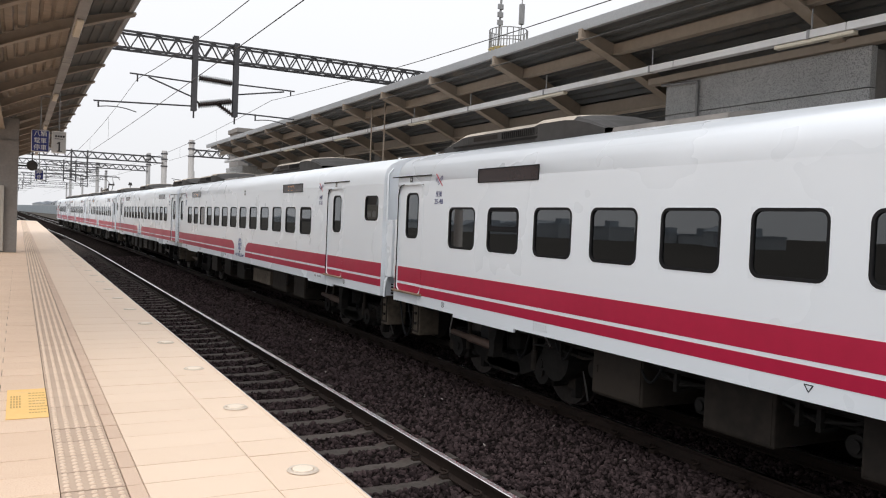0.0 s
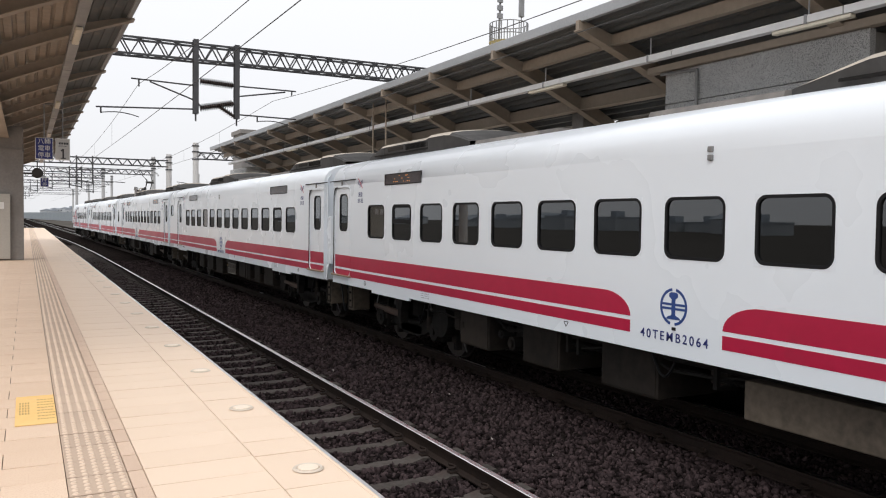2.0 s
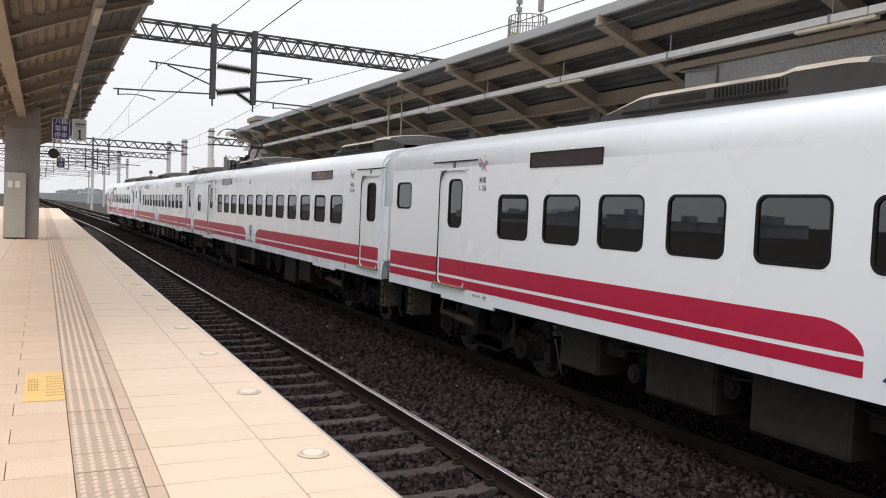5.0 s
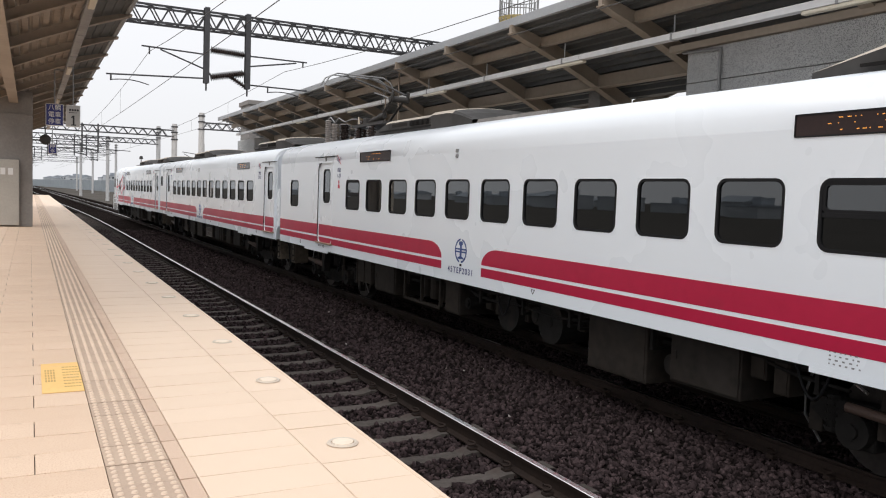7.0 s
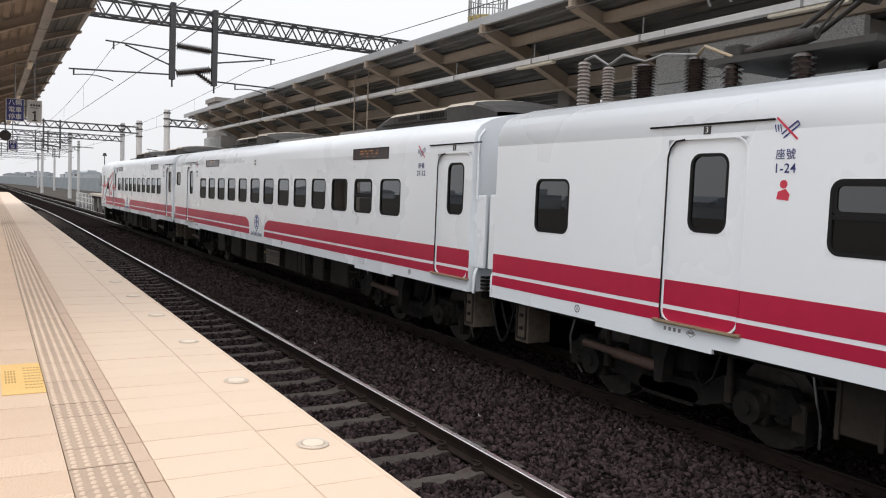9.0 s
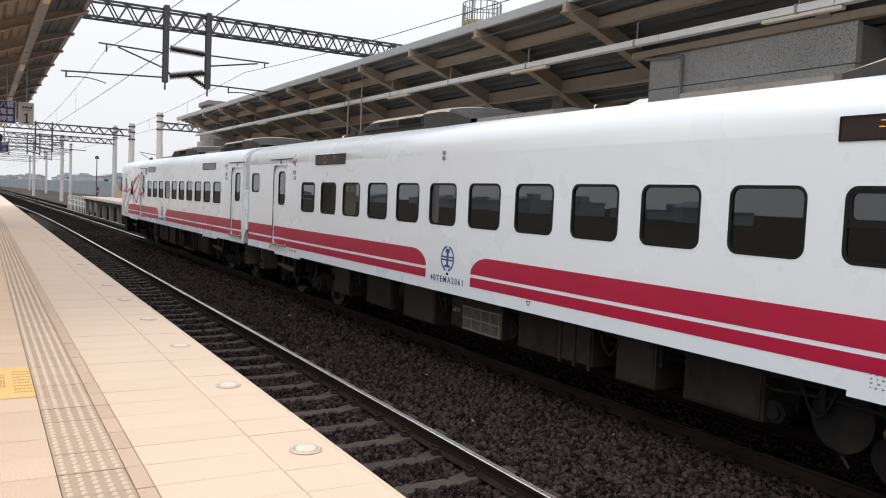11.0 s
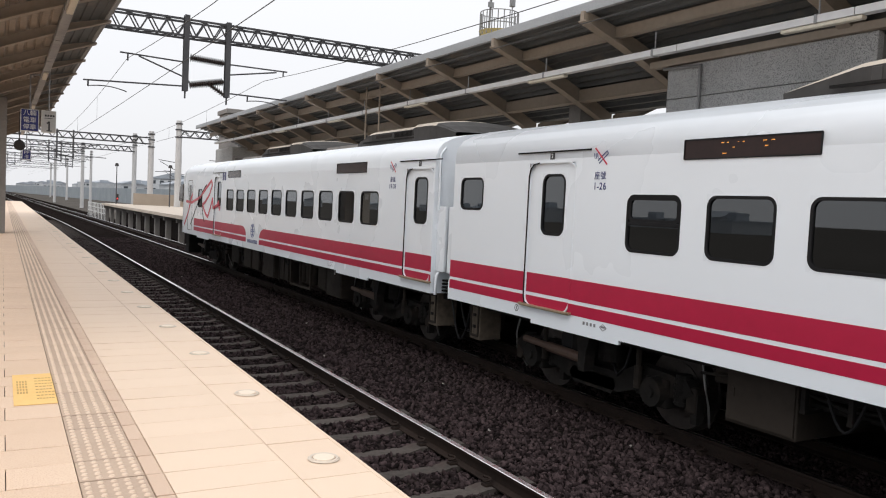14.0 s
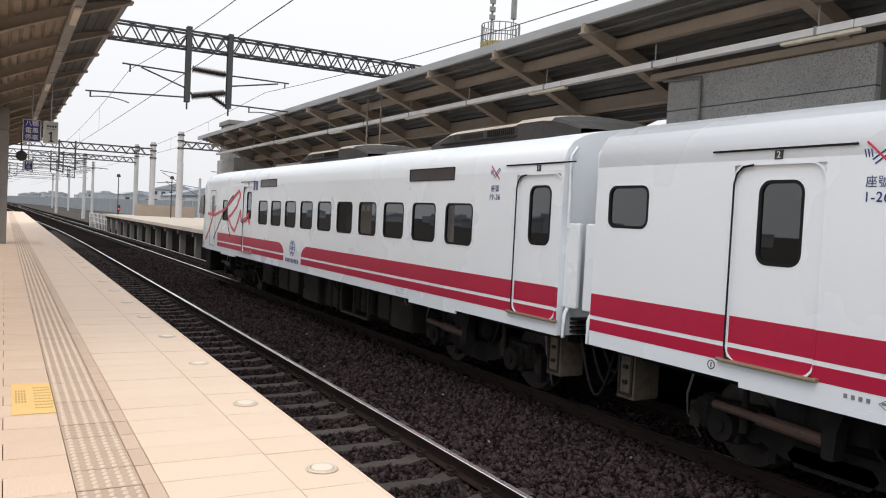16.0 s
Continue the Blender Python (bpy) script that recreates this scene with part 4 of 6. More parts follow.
# ---- distance: noise barrier, lamps, low town, tower ----
def barrier():
    ob = empty("noise_barrier")
    pts = [(60.0, 150.0), (33.5, 168.0), (31.0, 235.0), (27.0, 305.0), (16.0, 440.0), (-2.0, 640.0)]
    for (xa, ya), (xb, yb) in zip(pts, pts[1:]):
        a, b = Vector((xa, ya, 0)), Vector((xb, yb, 0))
        n = max(4, int((b - a).length / 6))
        for i in range(n):
            p, q = a.lerp(b, i / n), a.lerp(b, (i + 0.97) / n)
            bm = B()
            d = (q - p)
            m = Matrix.Translation((p + q) / 2 + Vector((0, 0, 0.5))) @ pose(0, 0, 0, 0, 0, math.degrees(math.atan2(d.y, d.x)))
            bmesh.ops.create_cube(bm, size=1.0, matrix=m @ Matrix.Diagonal((d.length, 0.15, 4.2, 1)))
            part("barrier_panel", bm, BARRIER, ob)
    return tagged(ob, "long grey sheet-metal noise barrier along the curving line", "noise barrier", kind="structure")


barrier()
def town_house(x, y, w, dp, h, rn, windows=True):
    hb = empty("house", pose(x, y, -1.6, 0, 0, rn.uniform(-20, 20)))
    bm = B()
    box(bm, -w / 2, w / 2, -dp / 2, dp / 2, 0, h)
    part("wall", bm, HAZED_WALL, hb)
    bm = B()
    if rn.random() < 0.55:
        prism(bm, [(-w / 2 - 0.4, h), (w / 2 + 0.4, h), (0, h + w * 0.14)], -dp / 2 - 0.4, dp / 2 + 0.4)
    else:
        box(bm, -w / 2 - 0.15, w / 2 + 0.15, -dp / 2 - 0.15, dp / 2 + 0.15, h, h + 0.5)
        box(bm, -w / 5, w / 8, -1.5, 1.5, h + 0.5, h + 2.4)
    part("roof", bm, HAZED_ROOF, hb)
    for k in range(int(w / 3) if windows else 0):
        for f in range(int(h / 3)):
            bm = B()
            box(bm, -w / 2 + 1 + k * 3, -w / 2 + 2.5 + k * 3, -dp / 2 - 0.06, -dp / 2 + 0.02, 1.0 + f * 3, 2.3 + f * 3)
            part("window", bm, FAR_GLASS, hb)
    tagged(hb, "low town building beyond the railway, paled for distance haze", "building", "town buildings")


rn = random.Random(21)
for i in range(60):
    deg = rn.uniform(0.5, 26)
    a = radians(deg)
    d = float(np.interp(deg, (0, 1, 3, 6.3, 11, 22, 26), (720, 700, 456, 307, 176, 162, 170))) * rn.uniform(1.12, 2.1)
    x, y = d * math.sin(a), d * math.cos(a)
    w, dp = rn.uniform(8, 20), rn.uniform(8, 14)
    h = 2.0 + (2.9 + rn.uniform(-0.3, 1.2)) * d / float(np.interp(deg, (0, 1, 3, 6.3, 11, 22, 26), (720, 700, 456, 307, 176, 162, 170)))
    town_house(x, y, w, dp, h, rn)
for i in range(46):
    y = -40 + 13 * i
    town_house(-150 - rn.uniform(0, 120), y, rn.uniform(9, 16), rn.uniform(8, 14), rn.uniform(2.4, 4.4), rn, windows=False)

for x, y, h in ((9.45, 82.3, 3.6), (13.13, 75.3, 3.5), (16.2, 62.0, 4.6), (18.5, 80.0, 4.6)):
    lamp = empty("platform_lamp", pose(x, y, Z2))
    bm = B()
    rod(bm, (0, 0, 0), (0, 0, h), 0.055, 10, 0.04)
    part("post", bm, LATTICE, lamp)
    bm = B()
    if h < 4:
        rod(bm, (0, 0, h), (0, 0, h + 0.28), 0.2, 16, 0.12)
    else:
        box(bm, -0.9, 0.9, -0.1, 0.1, h, h + 0.07, 0.01)
    part("head", bm, ROOF_DARK if h < 4 else STEEL_GREY, lamp)
    tagged(lamp, "slim dark platform lamp post", "lamp post", "platform lamps")
bm = B()
box(bm, 10.9, 16.5, 81.5, 81.7, Z2, Z2 + 1.1, 0.01)
tagged(part("end_wall", bm, mat("tan_wall", (0.36, 0.30, 0.24), None, 0.8)), "low tan wall at the far platform end", "wall", kind="structure")
sig = tagged(empty("red_signal"), "small ground signal showing red at the platform end", "signal")
bm = B()
rod(bm, (10.2, 88.0, -1.4), (10.2, 88.0, 0.8), 0.05, 8)
part("post", bm, LATTICE, sig)
bm = B()
box(bm, 10.07, 10.33, 87.85, 88.1, 0.55, 1.2, 0.03)
part("head", bm, ROOF_DARK, sig)
bm = B()
rod(bm, (10.2, 87.78, 0.75), (10.2, 87.85, 0.75), 0.075, 12)
part("lens", bm, LAMP_RED, sig, "lit red lens")
fence = tagged(empty("fence"), "white railing beside the track at the platform end", "fence")
for i in range(14):
    bm = B()
    box(bm, 9.0, 9.06, 86 + i * 1.5, 86.06 + i * 1.5, -1.6, 0.1)
    part("post", bm, SIGN_WHITE, fence)
for z in (-0.9, -0.4, 0.05):
    bm = B()
    box(bm, 9.01, 9.05, 86, 105.6, z, z + 0.06)
    part("rail", bm, SIGN_WHITE, fence)

tower = tagged(empty("antenna_tower", pose(43.9, 70.0, 0)), "white and yellow railed mast head with antennas behind the canopy", "antenna tower")
bm = B()
rod(bm, (0, 0, -1.7), (0, 0, 18.6), 1.1, 20, 0.9)
part("mast", bm, PALE_CONCRETE, tower)
bm = B()
rod(bm, (0, 0, 18.3), (0, 0, 19.5), 1.5, 24, 2.05)
part("platform", bm, TOWER_YELLOW, tower, "yellow landing")
for k in range(20):
    a = 2 * math.pi * k / 20
    bm = B()
    rod(bm, (1.95 * math.cos(a), 1.95 * math.sin(a), 19.1), (1.95 * math.cos(a), 1.95 * math.sin(a), 21.4), 0.055, 6)
    part("baluster", bm, STEEL_GREY, tower)
for z in (20.2, 21.4):
    bm = B()
    for k in range(24):
        a, b = 2 * math.pi * k / 24, 2 * math.pi * (k + 1) / 24
        rod(bm, (1.95 * math.cos(a), 1.95 * math.sin(a), z), (1.95 * math.cos(b), 1.95 * math.sin(b), z), 0.05, 6)
    part("handrail", bm, STEEL_GREY, tower)
bm = B()
rod(bm, (-1.2, 0, 19.1), (-1.0, 0, 25.5), 0.12, 8)
for z in (21.8, 22.6, 23.4):
    box(bm, -1.5, -0.9, -0.3, -0.1, z, z + 0.5)
part("antenna", bm, STEEL_GREY, tower)
bm = B()
box(bm, 1.25, 1.75, -0.2, 0.2, 22.3, 24.4, 0.05)
rod(bm, (1.5, 0, 19.1), (1.5, 0, 25.0), 0.06, 8)
part("panel_antenna", bm, STEEL_GREY, tower)


# ---- the train ----
HALF_W, HALF_L, CAR_PITCH = 1.45, 9.49, 19.6
SILL, BAND = 1.0, (1.125, 1.247, 1.287, 1.52)
WIN_Z, SMALL_Z, DOOR_Z = (1.905, 2.445), (2.25, 2.645), (1.13, 2.82)
ROOF = [(-1.45, 2.86), (-1.443, 2.99), (-1.405, 3.10), (-1.33, 3.19), (-1.19, 3.265), (-0.92, 3.345), (-0.5, 3.415), (0.0, 3.44)]
ROOF = ROOF + [(-x, z) for x, z in ROOF[-2::-1]]


def walled(bm, x, y0, y1, z0, z1, holes, thick=0.0):
    """A flat wall at x with rectangular holes of (y0, y1, z0, z1)."""
    yb = sorted({y0, y1, *[h[0] for h in holes], *[h[1] for h in holes]})
    zb = sorted({z0, z1, *[h[2] for h in holes], *[h[3] for h in holes]})
    grid = {}

    def v(y, z):
        if (y, z) not in grid:
            grid[(y, z)] = bm.verts.new((x, y, z))
        return grid[(y, z)]

    for a, b in zip(yb, yb[1:]):
        for c, d in zip(zb, zb[1:]):
            my, mz = (a + b) / 2, (c + d) / 2
            if any(h[0] < my < h[1] and h[2] < mz < h[3] for h in holes):
                continue
            q = (v(a, c), v(a, d), v(b, d), v(b, c))
            bm.faces.new(q if x < 0 else q[::-1])


CACHE = {}


def cached(key, make):
    if key not in CACHE:
        CACHE[key] = make()
    return CACHE[key]


def frame_mesh(w, h, r):
    """A rounded rubber gasket in a flush painted surround."""
    def make():
        bm = B()
        ring(bm, rrect(-w / 2 - 0.030, w / 2 + 0.030, -h / 2 - 0.030, h / 2 + 0.030, 0.002), rrect(-w / 2 - 0.019, w / 2 + 0.019, -h / 2 - 0.019, h / 2 + 0.019, r + 0.019), -0.0015, 0.012)
        n = len(bm.faces)
        ring(bm, rrect(-w / 2 - 0.020, w / 2 + 0.020, -h / 2 - 0.020, h / 2 + 0.020, r + 0.020), rrect(-w / 2 + 0.008, w / 2 - 0.008, -h / 2 + 0.008, h / 2 - 0.008, r - 0.008), -0.004, 0.03)
        for i, f in enumerate(bm.faces):
            f.material_index = 0 if i < n else 1
        return mesh_of(bm, "window_frame", [TRAIN_WHITE, RUBBER])
    return cached(("frame", w, h, r), make)


def pane_mesh(w, h):
    def make():
        bm = B()
        box(bm, 0.0, 0.006, -w / 2, w / 2, -h / 2, h / 2)
        return mesh_of(bm, "pane", PANE)
    return cached(("pane", w, h), make)


def window(parent, y0, y1, z0, z1, r=0.08, side=-1, transom=False, x=HALF_W, blind=0.0, curtains=()):
    w, h = round(y1 - y0, 3), round(z1 - z0, 3)
    f = part("window", frame_mesh(w, h, r), None, parent)
    f.matrix_basis = pose(-x, (y0 + y1) / 2, (z0 + z1) / 2) if side < 0 else pose(x, (y0 + y1) / 2, (z0 + z1) / 2, 0, 0, 180)
    p = part("pane", pane_mesh(w, h), None, f)
    p.matrix_basis = pose(0.012, 0, 0)
    p.visible_shadow = False
    if transom:
        def make():
            bm = B()
            box(bm, 0.0, 0.022, -w / 2, w / 2, -0.02, 0.02, 0.004)
            ring(bm, rrect(-w / 2, w / 2, 0.02, h / 2, 0.05), rrect(-w / 2 + 0.035, w / 2 - 0.035, 0.045, h / 2 - 0.035, 0.04), 0.0, 0.02)
            return mesh_of(bm, "sash", RUBBER)
        t = part("sash", cached(("sash", w, h), make), None, f)
    if blind:
        bm = B()
        box(bm, 0.05, 0.056, -w / 2, w / 2, h / 2 - h * blind, h / 2)
        part("blind", bm, BLIND, f, "grey pull-down blind")
    for a, b in curtains:
        bm = B()
        n = 6
        ca = [(w * (a + (b - a) * i / n), 0.06 + 0.012 * (i % 2)) for i in range(n + 1)]
        lo = [bm.verts.new((x_, y_, -h / 2)) for y_, x_ in ca]
        hi = [bm.verts.new((x_, y_, h / 2)) for y_, x_ in ca]
        lo2 = [bm.verts.new((x_ + 0.006, y_, -h / 2)) for y_, x_ in ca]
        hi2 = [bm.verts.new((x_ + 0.006, y_, h / 2)) for y_, x_ in ca]
        for i in range(n):
            bm.faces.new((lo[i], lo[i + 1], hi[i + 1], hi[i]))
            bm.faces.new((lo2[i], hi2[i], hi2[i + 1], lo2[i + 1]))
        part("curtain", bm, BLIND, f, "drawn-back pale curtain")
    return f


def band_outline(y0, y1, z0, z1, round_at):
    """A stripe from y0 to y1; its upper corner is rounded at y0 (-1), y1 (+1) or nowhere (0)."""
    r = min(0.24, z1 - z0)
    pts = [(y0, z0), (y1, z0)]
    arc = [(r * math.sin(radians(a)), r * math.cos(radians(a))) for a in range(0, 91, 10)]
    if round_at > 0:
        pts += [(y1 - 0.42 + 0.42 * math.sin(radians(a)), z1 - r + r * math.cos(radians(a))) for a in range(90, -1, -10)]
    else:
        pts.append((y1, z1))
    if round_at < 0:
        pts += [(y0 + 0.42 - 0.42 * math.sin(radians(a)), z1 - r + r * math.cos(radians(a))) for a in range(0, 91, 10)]
    else:
        pts.append((y0, z1))
    return pts


def stripe(parent, y0, y1, round_at=0, x=HALF_W):
    for z0, z1, ra in ((BAND[0], BAND[1], 0), (BAND[2], BAND[3], round_at)):
        bm = B()
        plate(bm, band_outline(y0, y1, z0, z1, ra), -x - 0.0025, -x + 0.0015)
        bmesh.ops.recalc_face_normals(bm, faces=bm.faces)
        part("red_stripe", bm, TRAIN_RED, parent)


def door(parent, y0, y1, hinge, number):
    """A swing-out end door let into the side, with its own window, stripes, seal and sill."""
    x = HALF_W - 0.022
    w = 0.40
    cy = (y0 + y1) / 2
    hole = (cy - 0.03 - w / 2, cy - 0.03 + w / 2, 2.0, 2.67)
    bm = B()
    walled(bm, -x, y0 - 0.02, y1 + 0.02, DOOR_Z[0] - 0.02, DOOR_Z[1] + 0.02, [hole])
    leaf = part("door", bm, TRAIN_WHITE, parent, "white passenger door")
    window(leaf, *hole, r=0.09, x=x)
    for z0, z1 in (BAND[:2], BAND[2:]):
        bm = B()
        plate(bm, [(y0 + 0.02, z0), (y1 - 0.02, z0), (y1 - 0.02, z1), (y0 + 0.02, z1)], -x - 0.002, -x + 0.001)
        part("red_stripe", bm, TRAIN_RED, leaf)
    bm = B()
    ring(bm, rrect(y0 - 0.012, y1 + 0.012, DOOR_Z[0] - 0.012, DOOR_Z[1] + 0.012, 0.15), rrect(y0 + 0.006, y1 - 0.006, DOOR_Z[0] + 0.006, DOOR_Z[1] - 0.006, 0.13), -HALF_W - 0.0035, -x + 0.004)
    part("door_frame", bm, TRAIN_WHITE, leaf)
    for z0, z1 in (BAND[:2], BAND[2:]):
        for y in (y0 - 0.012, y1 - 0.006):
            bm = B()
            box(bm, -HALF_W - 0.0055, -HALF_W - 0.002, y, y + 0.018, z0, z1)
            part("red_stripe", bm, TRAIN_RED, leaf)
    s = y1 if hinge > 0 else y0
    c = -hinge
    bm = B()
    run = [(s + 0.10 * c, 1.135), (s + 0.03 * c, 1.16), (s + 0.004 * c, 1.24), (s + 0.004 * c, 2.66), (s + 0.03 * c, 2.75), (s + 0.09 * c, 2.805), (s + 0.2 * c, 2.818)]
    for (a, b), (d, e) in zip(run, run[1:]):
        rod(bm, (-HALF_W - 0.006, a, b), (-HALF_W - 0.006, d, e), 0.009, 6)
    part("door_seal", bm, RUBBER, leaf, "black rubber door seal")
    bm = B()
    box(bm, -HALF_W - 0.045, -HALF_W + 0.01, y0 - 0.03, y1 + 0.03, 1.115, 1.145, 0.008)
    part("step_edge", bm, BRONZE, leaf, "worn bronze step edge")
    for y in (y0 - 0.03, y1 + 0.03):
        bm = B()
        box(bm, -HALF_W - 0.045, -HALF_W + 0.01, y - 0.025, y + 0.025, 1.12, 1.15, 0.008)
        part("step_bracket", bm, BRONZE, leaf)
    bm = B()
    rod(bm, (-HALF_W - 0.004, y0 - 0.25, 2.945), (-HALF_W - 0.004, y1 + 0.25, 2.945), 0.009, 6)
    part("rain_strip", bm, UNDER, leaf)
    bm = B()
    box(bm, -HALF_W - 0.004, -HALF_W + 0.002, cy - 0.04, cy + 0.04, 2.855, 2.93)
    tag = part("number_tag", bm, BLACK_MARK, leaf)
    lettering("numeral", number, 0.075, SIGN_WHITE, leaf, Matrix.Translation((-HALF_W - 0.006, cy, 2.892)) @ SIDE)


def emblem(parent, y):
    """A blue round emblem of plain bars."""
    z, r = 1.437, 0.176
    bm = B()
    n = 36
    for gap0, gap1 in ((0.12, 2.9), (3.27, 6.1)):
        for k in range(14):
            a, b = gap0 + (gap1 - gap0) * k / 14, gap0 + (gap1 - gap0) * (k + 1) / 14
            plate(bm, [(y + r * math.sin(a), z + r * math.cos(a)), (y + r * math.sin(b), z + r * math.cos(b)), (y + (r - 0.026) * math.sin(b), z + (r - 0.026) * math.cos(b)), (y + (r - 0.026) * math.sin(a), z + (r - 0.026) * math.cos(a))], -HALF_W - 0.003, -HALF_W + 0.001)
    def slab(pts, lift):
        plate(bm, [(y + a, z + b) for a, b in pts], -HALF_W - 0.0034 - lift, -HALF_W + 0.001)
    # two level bars, a rail head above and a flared foot below on one web
    slab([(-0.155, 0.012), (0.155, 0.012), (0.155, 0.034), (-0.155, 0.034)], 0.0)
    slab([(-0.155, -0.028), (0.155, -0.028), (0.155, -0.006), (-0.155, -0.006)], 0.0)
    slab([(-0.024, -0.08), (0.024, -0.08), (0.024, 0.075), (-0.024, 0.075)], 0.0004)
    slab([(-0.024, 0.072), (0.024, 0.072), (0.054, 0.092), (0.054, 0.125), (0.03, 0.137), (-0.03, 0.137), (-0.054, 0.125), (-0.054, 0.092)], 0.0008)
    slab([(-0.092, -0.118), (0.092, -0.118), (0.080, -0.100), (0.024, -0.078), (-0.024, -0.078), (-0.080, -0.100)], 0.0008)
    bmesh.ops.recalc_face_normals(bm, faces=bm.faces)
    part("emblem", bm, EMBLEM_BLUE, parent, "round navy railway emblem")


def no_smoking(parent, y, seats, sgn=1, infant=False):
    bm = B()
    bar(bm, (-HALF_W - 0.003, y - 0.10, 2.775), (-HALF_W - 0.003, y + 0.10, 2.955), 0.003, 0.016)
    part("red_slash", bm, MARK_RED, parent)
    bm = B()
    bar(bm, (-HALF_W - 0.003, y + 0.05, 2.82), (-HALF_W - 0.003, y - 0.09, 2.92), 0.002, 0.012)
    bar(bm, (-HALF_W - 0.003, y + 0.03, 2.79), (-HALF_W - 0.003, y - 0.11, 2.89), 0.002, 0.012)
    bar(bm, (-HALF_W - 0.003, y - 0.09, 2.92), (-HALF_W - 0.003, y - 0.11, 2.89), 0.002, 0.01)
    for k in range(3):
        bar(bm, (-HALF_W - 0.003, y + 0.05 + 0.025 * k, 2.84), (-HALF_W - 0.003, y + 0.065 + 0.025 * k, 2.90), 0.002, 0.008)
    part("cigarette_mark", bm, NAVY, parent)
    lettering("seat_caption", "座號", 0.092, NAVY, parent, Matrix.Translation((-HALF_W - 0.003, y, 2.655)) @ SIDE, 1.1)
    lettering("seat_numbers", seats, 0.105, NAVY, parent, Matrix.Translation((-HALF_W - 0.003, y, 2.545)) @ SIDE, 1.1, 0.001)
    if infant:
        bm = B()
        plate(bm, [(y + 0.035 * math.cos(a * 0.52), 2.42 + 0.035 * math.sin(a * 0.52)) for a in range(12)], -HALF_W - 0.003, -HALF_W + 0.001)
        plate(bm, [(y - 0.05, 2.29), (y + 0.06, 2.30), (y + 0.05, 2.36), (y - 0.02, 2.385), (y - 0.06, 2.34)], -HALF_W - 0.003, -HALF_W + 0.001)
        part("infant_mark", bm, MARK_RED, parent)


def display(parent, y0, y1, lit):
    bm = B()
    z0, z1 = 2.795, 2.97
    a = [(-HALF_W - 0.004, 2.795), (-HALF_W - 0.002, 2.97), (-HALF_W + 0.05, 2.97), (-HALF_W + 0.05, 2.795)]
    prism(bm, a, y0, y1)
    bmesh.ops.recalc_face_normals(bm, faces=bm.faces)
    d = part("display", bm, LED_OFF, parent, "dark destination display")
    bm = B()
    for p, q in (((y0, z0), (y1, z0)), ((y0, z1), (y1, z1)), ((y0, z0), (y0, z1)), ((y1, z0), (y1, z1))):
        bar(bm, (-HALF_W - 0.003, p[0], p[1]), (-HALF_W - 0.003, q[0], q[1]), 0.012, 0.012)
    part("display_frame", bm, RUBBER, d)
    if lit:
        rn = random.Random(int(y0 * 100) + lit)
        bm = B()
        for r, z in enumerate((2.835, 2.885, 2.93)):
            y = y1 - 0.3 - 0.1 * rn.random()
            while y > y0 + 0.4:
                run = rn.uniform(0.012, 0.055)
                if rn.random() < (0.30, 0.2, 0.34)[r] + 0.06 * lit:
                    for c in range(int(run / 0.012)):
                        box(bm, -HALF_W - 0.007, -HALF_W - 0.005, y - c * 0.012 - 0.0035, y - c * 0.012 + 0.0035, z - 0.0035, z + 0.0035)
                y -= run + rn.uniform(0.015, 0.05)
        part("led_dots", bm, LED_ON, d, "broken rows of amber dots")


def wheelset_mesh():
    bm = B()
    for s in (-1, 1):
        x = s * (GAUGE / 2 + 0.03)
        rod(bm, (x - 0.065, 0, 0), (x + 0.065, 0, 0), 0.42, 28)
        rod(bm, (x - s * 0.085, 0, 0), (x - s * 0.06, 0, 0), 0.45, 28)
        rod(bm, (x + s * 0.06, 0, 0), (x + s * 0.075, 0, 0), 0.30, 20)
        rod(bm, (x + s * 0.07, 0, 0), (x + s * 0.10, 0, 0), 0.12, 12)
        for k in range(6):
            a = k * math.pi / 3
            rod(bm, (x + s * 0.07, 0.2 * math.cos(a), 0.2 * math.sin(a)), (x + s * 0.083, 0.2 * math.cos(a), 0.2 * math.sin(a)), 0.025, 6)
    rod(bm, (-0.7, 0, 0), (0.7, 0, 0), 0.08, 10)
    return mesh_of(bm, "wheelset", WHEEL)


def bogie_mesh():
    bm = B()
    for s in (-1, 1):
        x = s * 0.86
        plate(bm, [(-1.55, 0.50), (-1.45, 0.62), (-0.75, 0.66), (-0.45, 0.50), (0.45, 0.50), (0.75, 0.66), (1.45, 0.62), (1.55, 0.50), (1.4, 0.40), (0.8, 0.40), (0.45, 0.28), (-0.45, 0.28), (-0.8, 0.40), (-1.4, 0.40)], x - 0.07, x + 0.07)
        for wy in (-1.075, 1.075):
            box(bm, x + s * 0.0 - 0.12, x + 0.12, wy - 0.16, wy + 0.16, 0.27, 0.58, 0.03)
            rod(bm, (x + s * 0.10, wy, 0.43), (x + s * 0.17, wy, 0.43), 0.11, 14)
            for dy in (-0.28, 0.28):
                rod(bm, (x, wy + dy, 0.34), (x, wy + dy, 0.66), 0.085, 10)
                for k in range(5):
                    rod(bm, (x, wy + dy, 0.36 + k * 0.06), (x, wy + dy, 0.385 + k * 0.06), 0.10, 10)
            box(bm, x - 0.05, x + 0.05, wy - 0.52, wy - 0.44, 0.2, 0.5)
        rod(bm, (x, -0.25, 0.6), (x, -0.25, 0.95), 0.16, 14)
        rod(bm, (x, 0.25, 0.6), (x, 0.25, 0.95), 0.16, 14)
    box(bm, -0.8, 0.8, -0.3, 0.3, 0.42, 0.62, 0.03)
    return mesh_of(bm, "bogie_frame", UNDER)


wheelset_me = wheelset_mesh()
bogie_me = bogie_mesh()
WHEELSETS = []


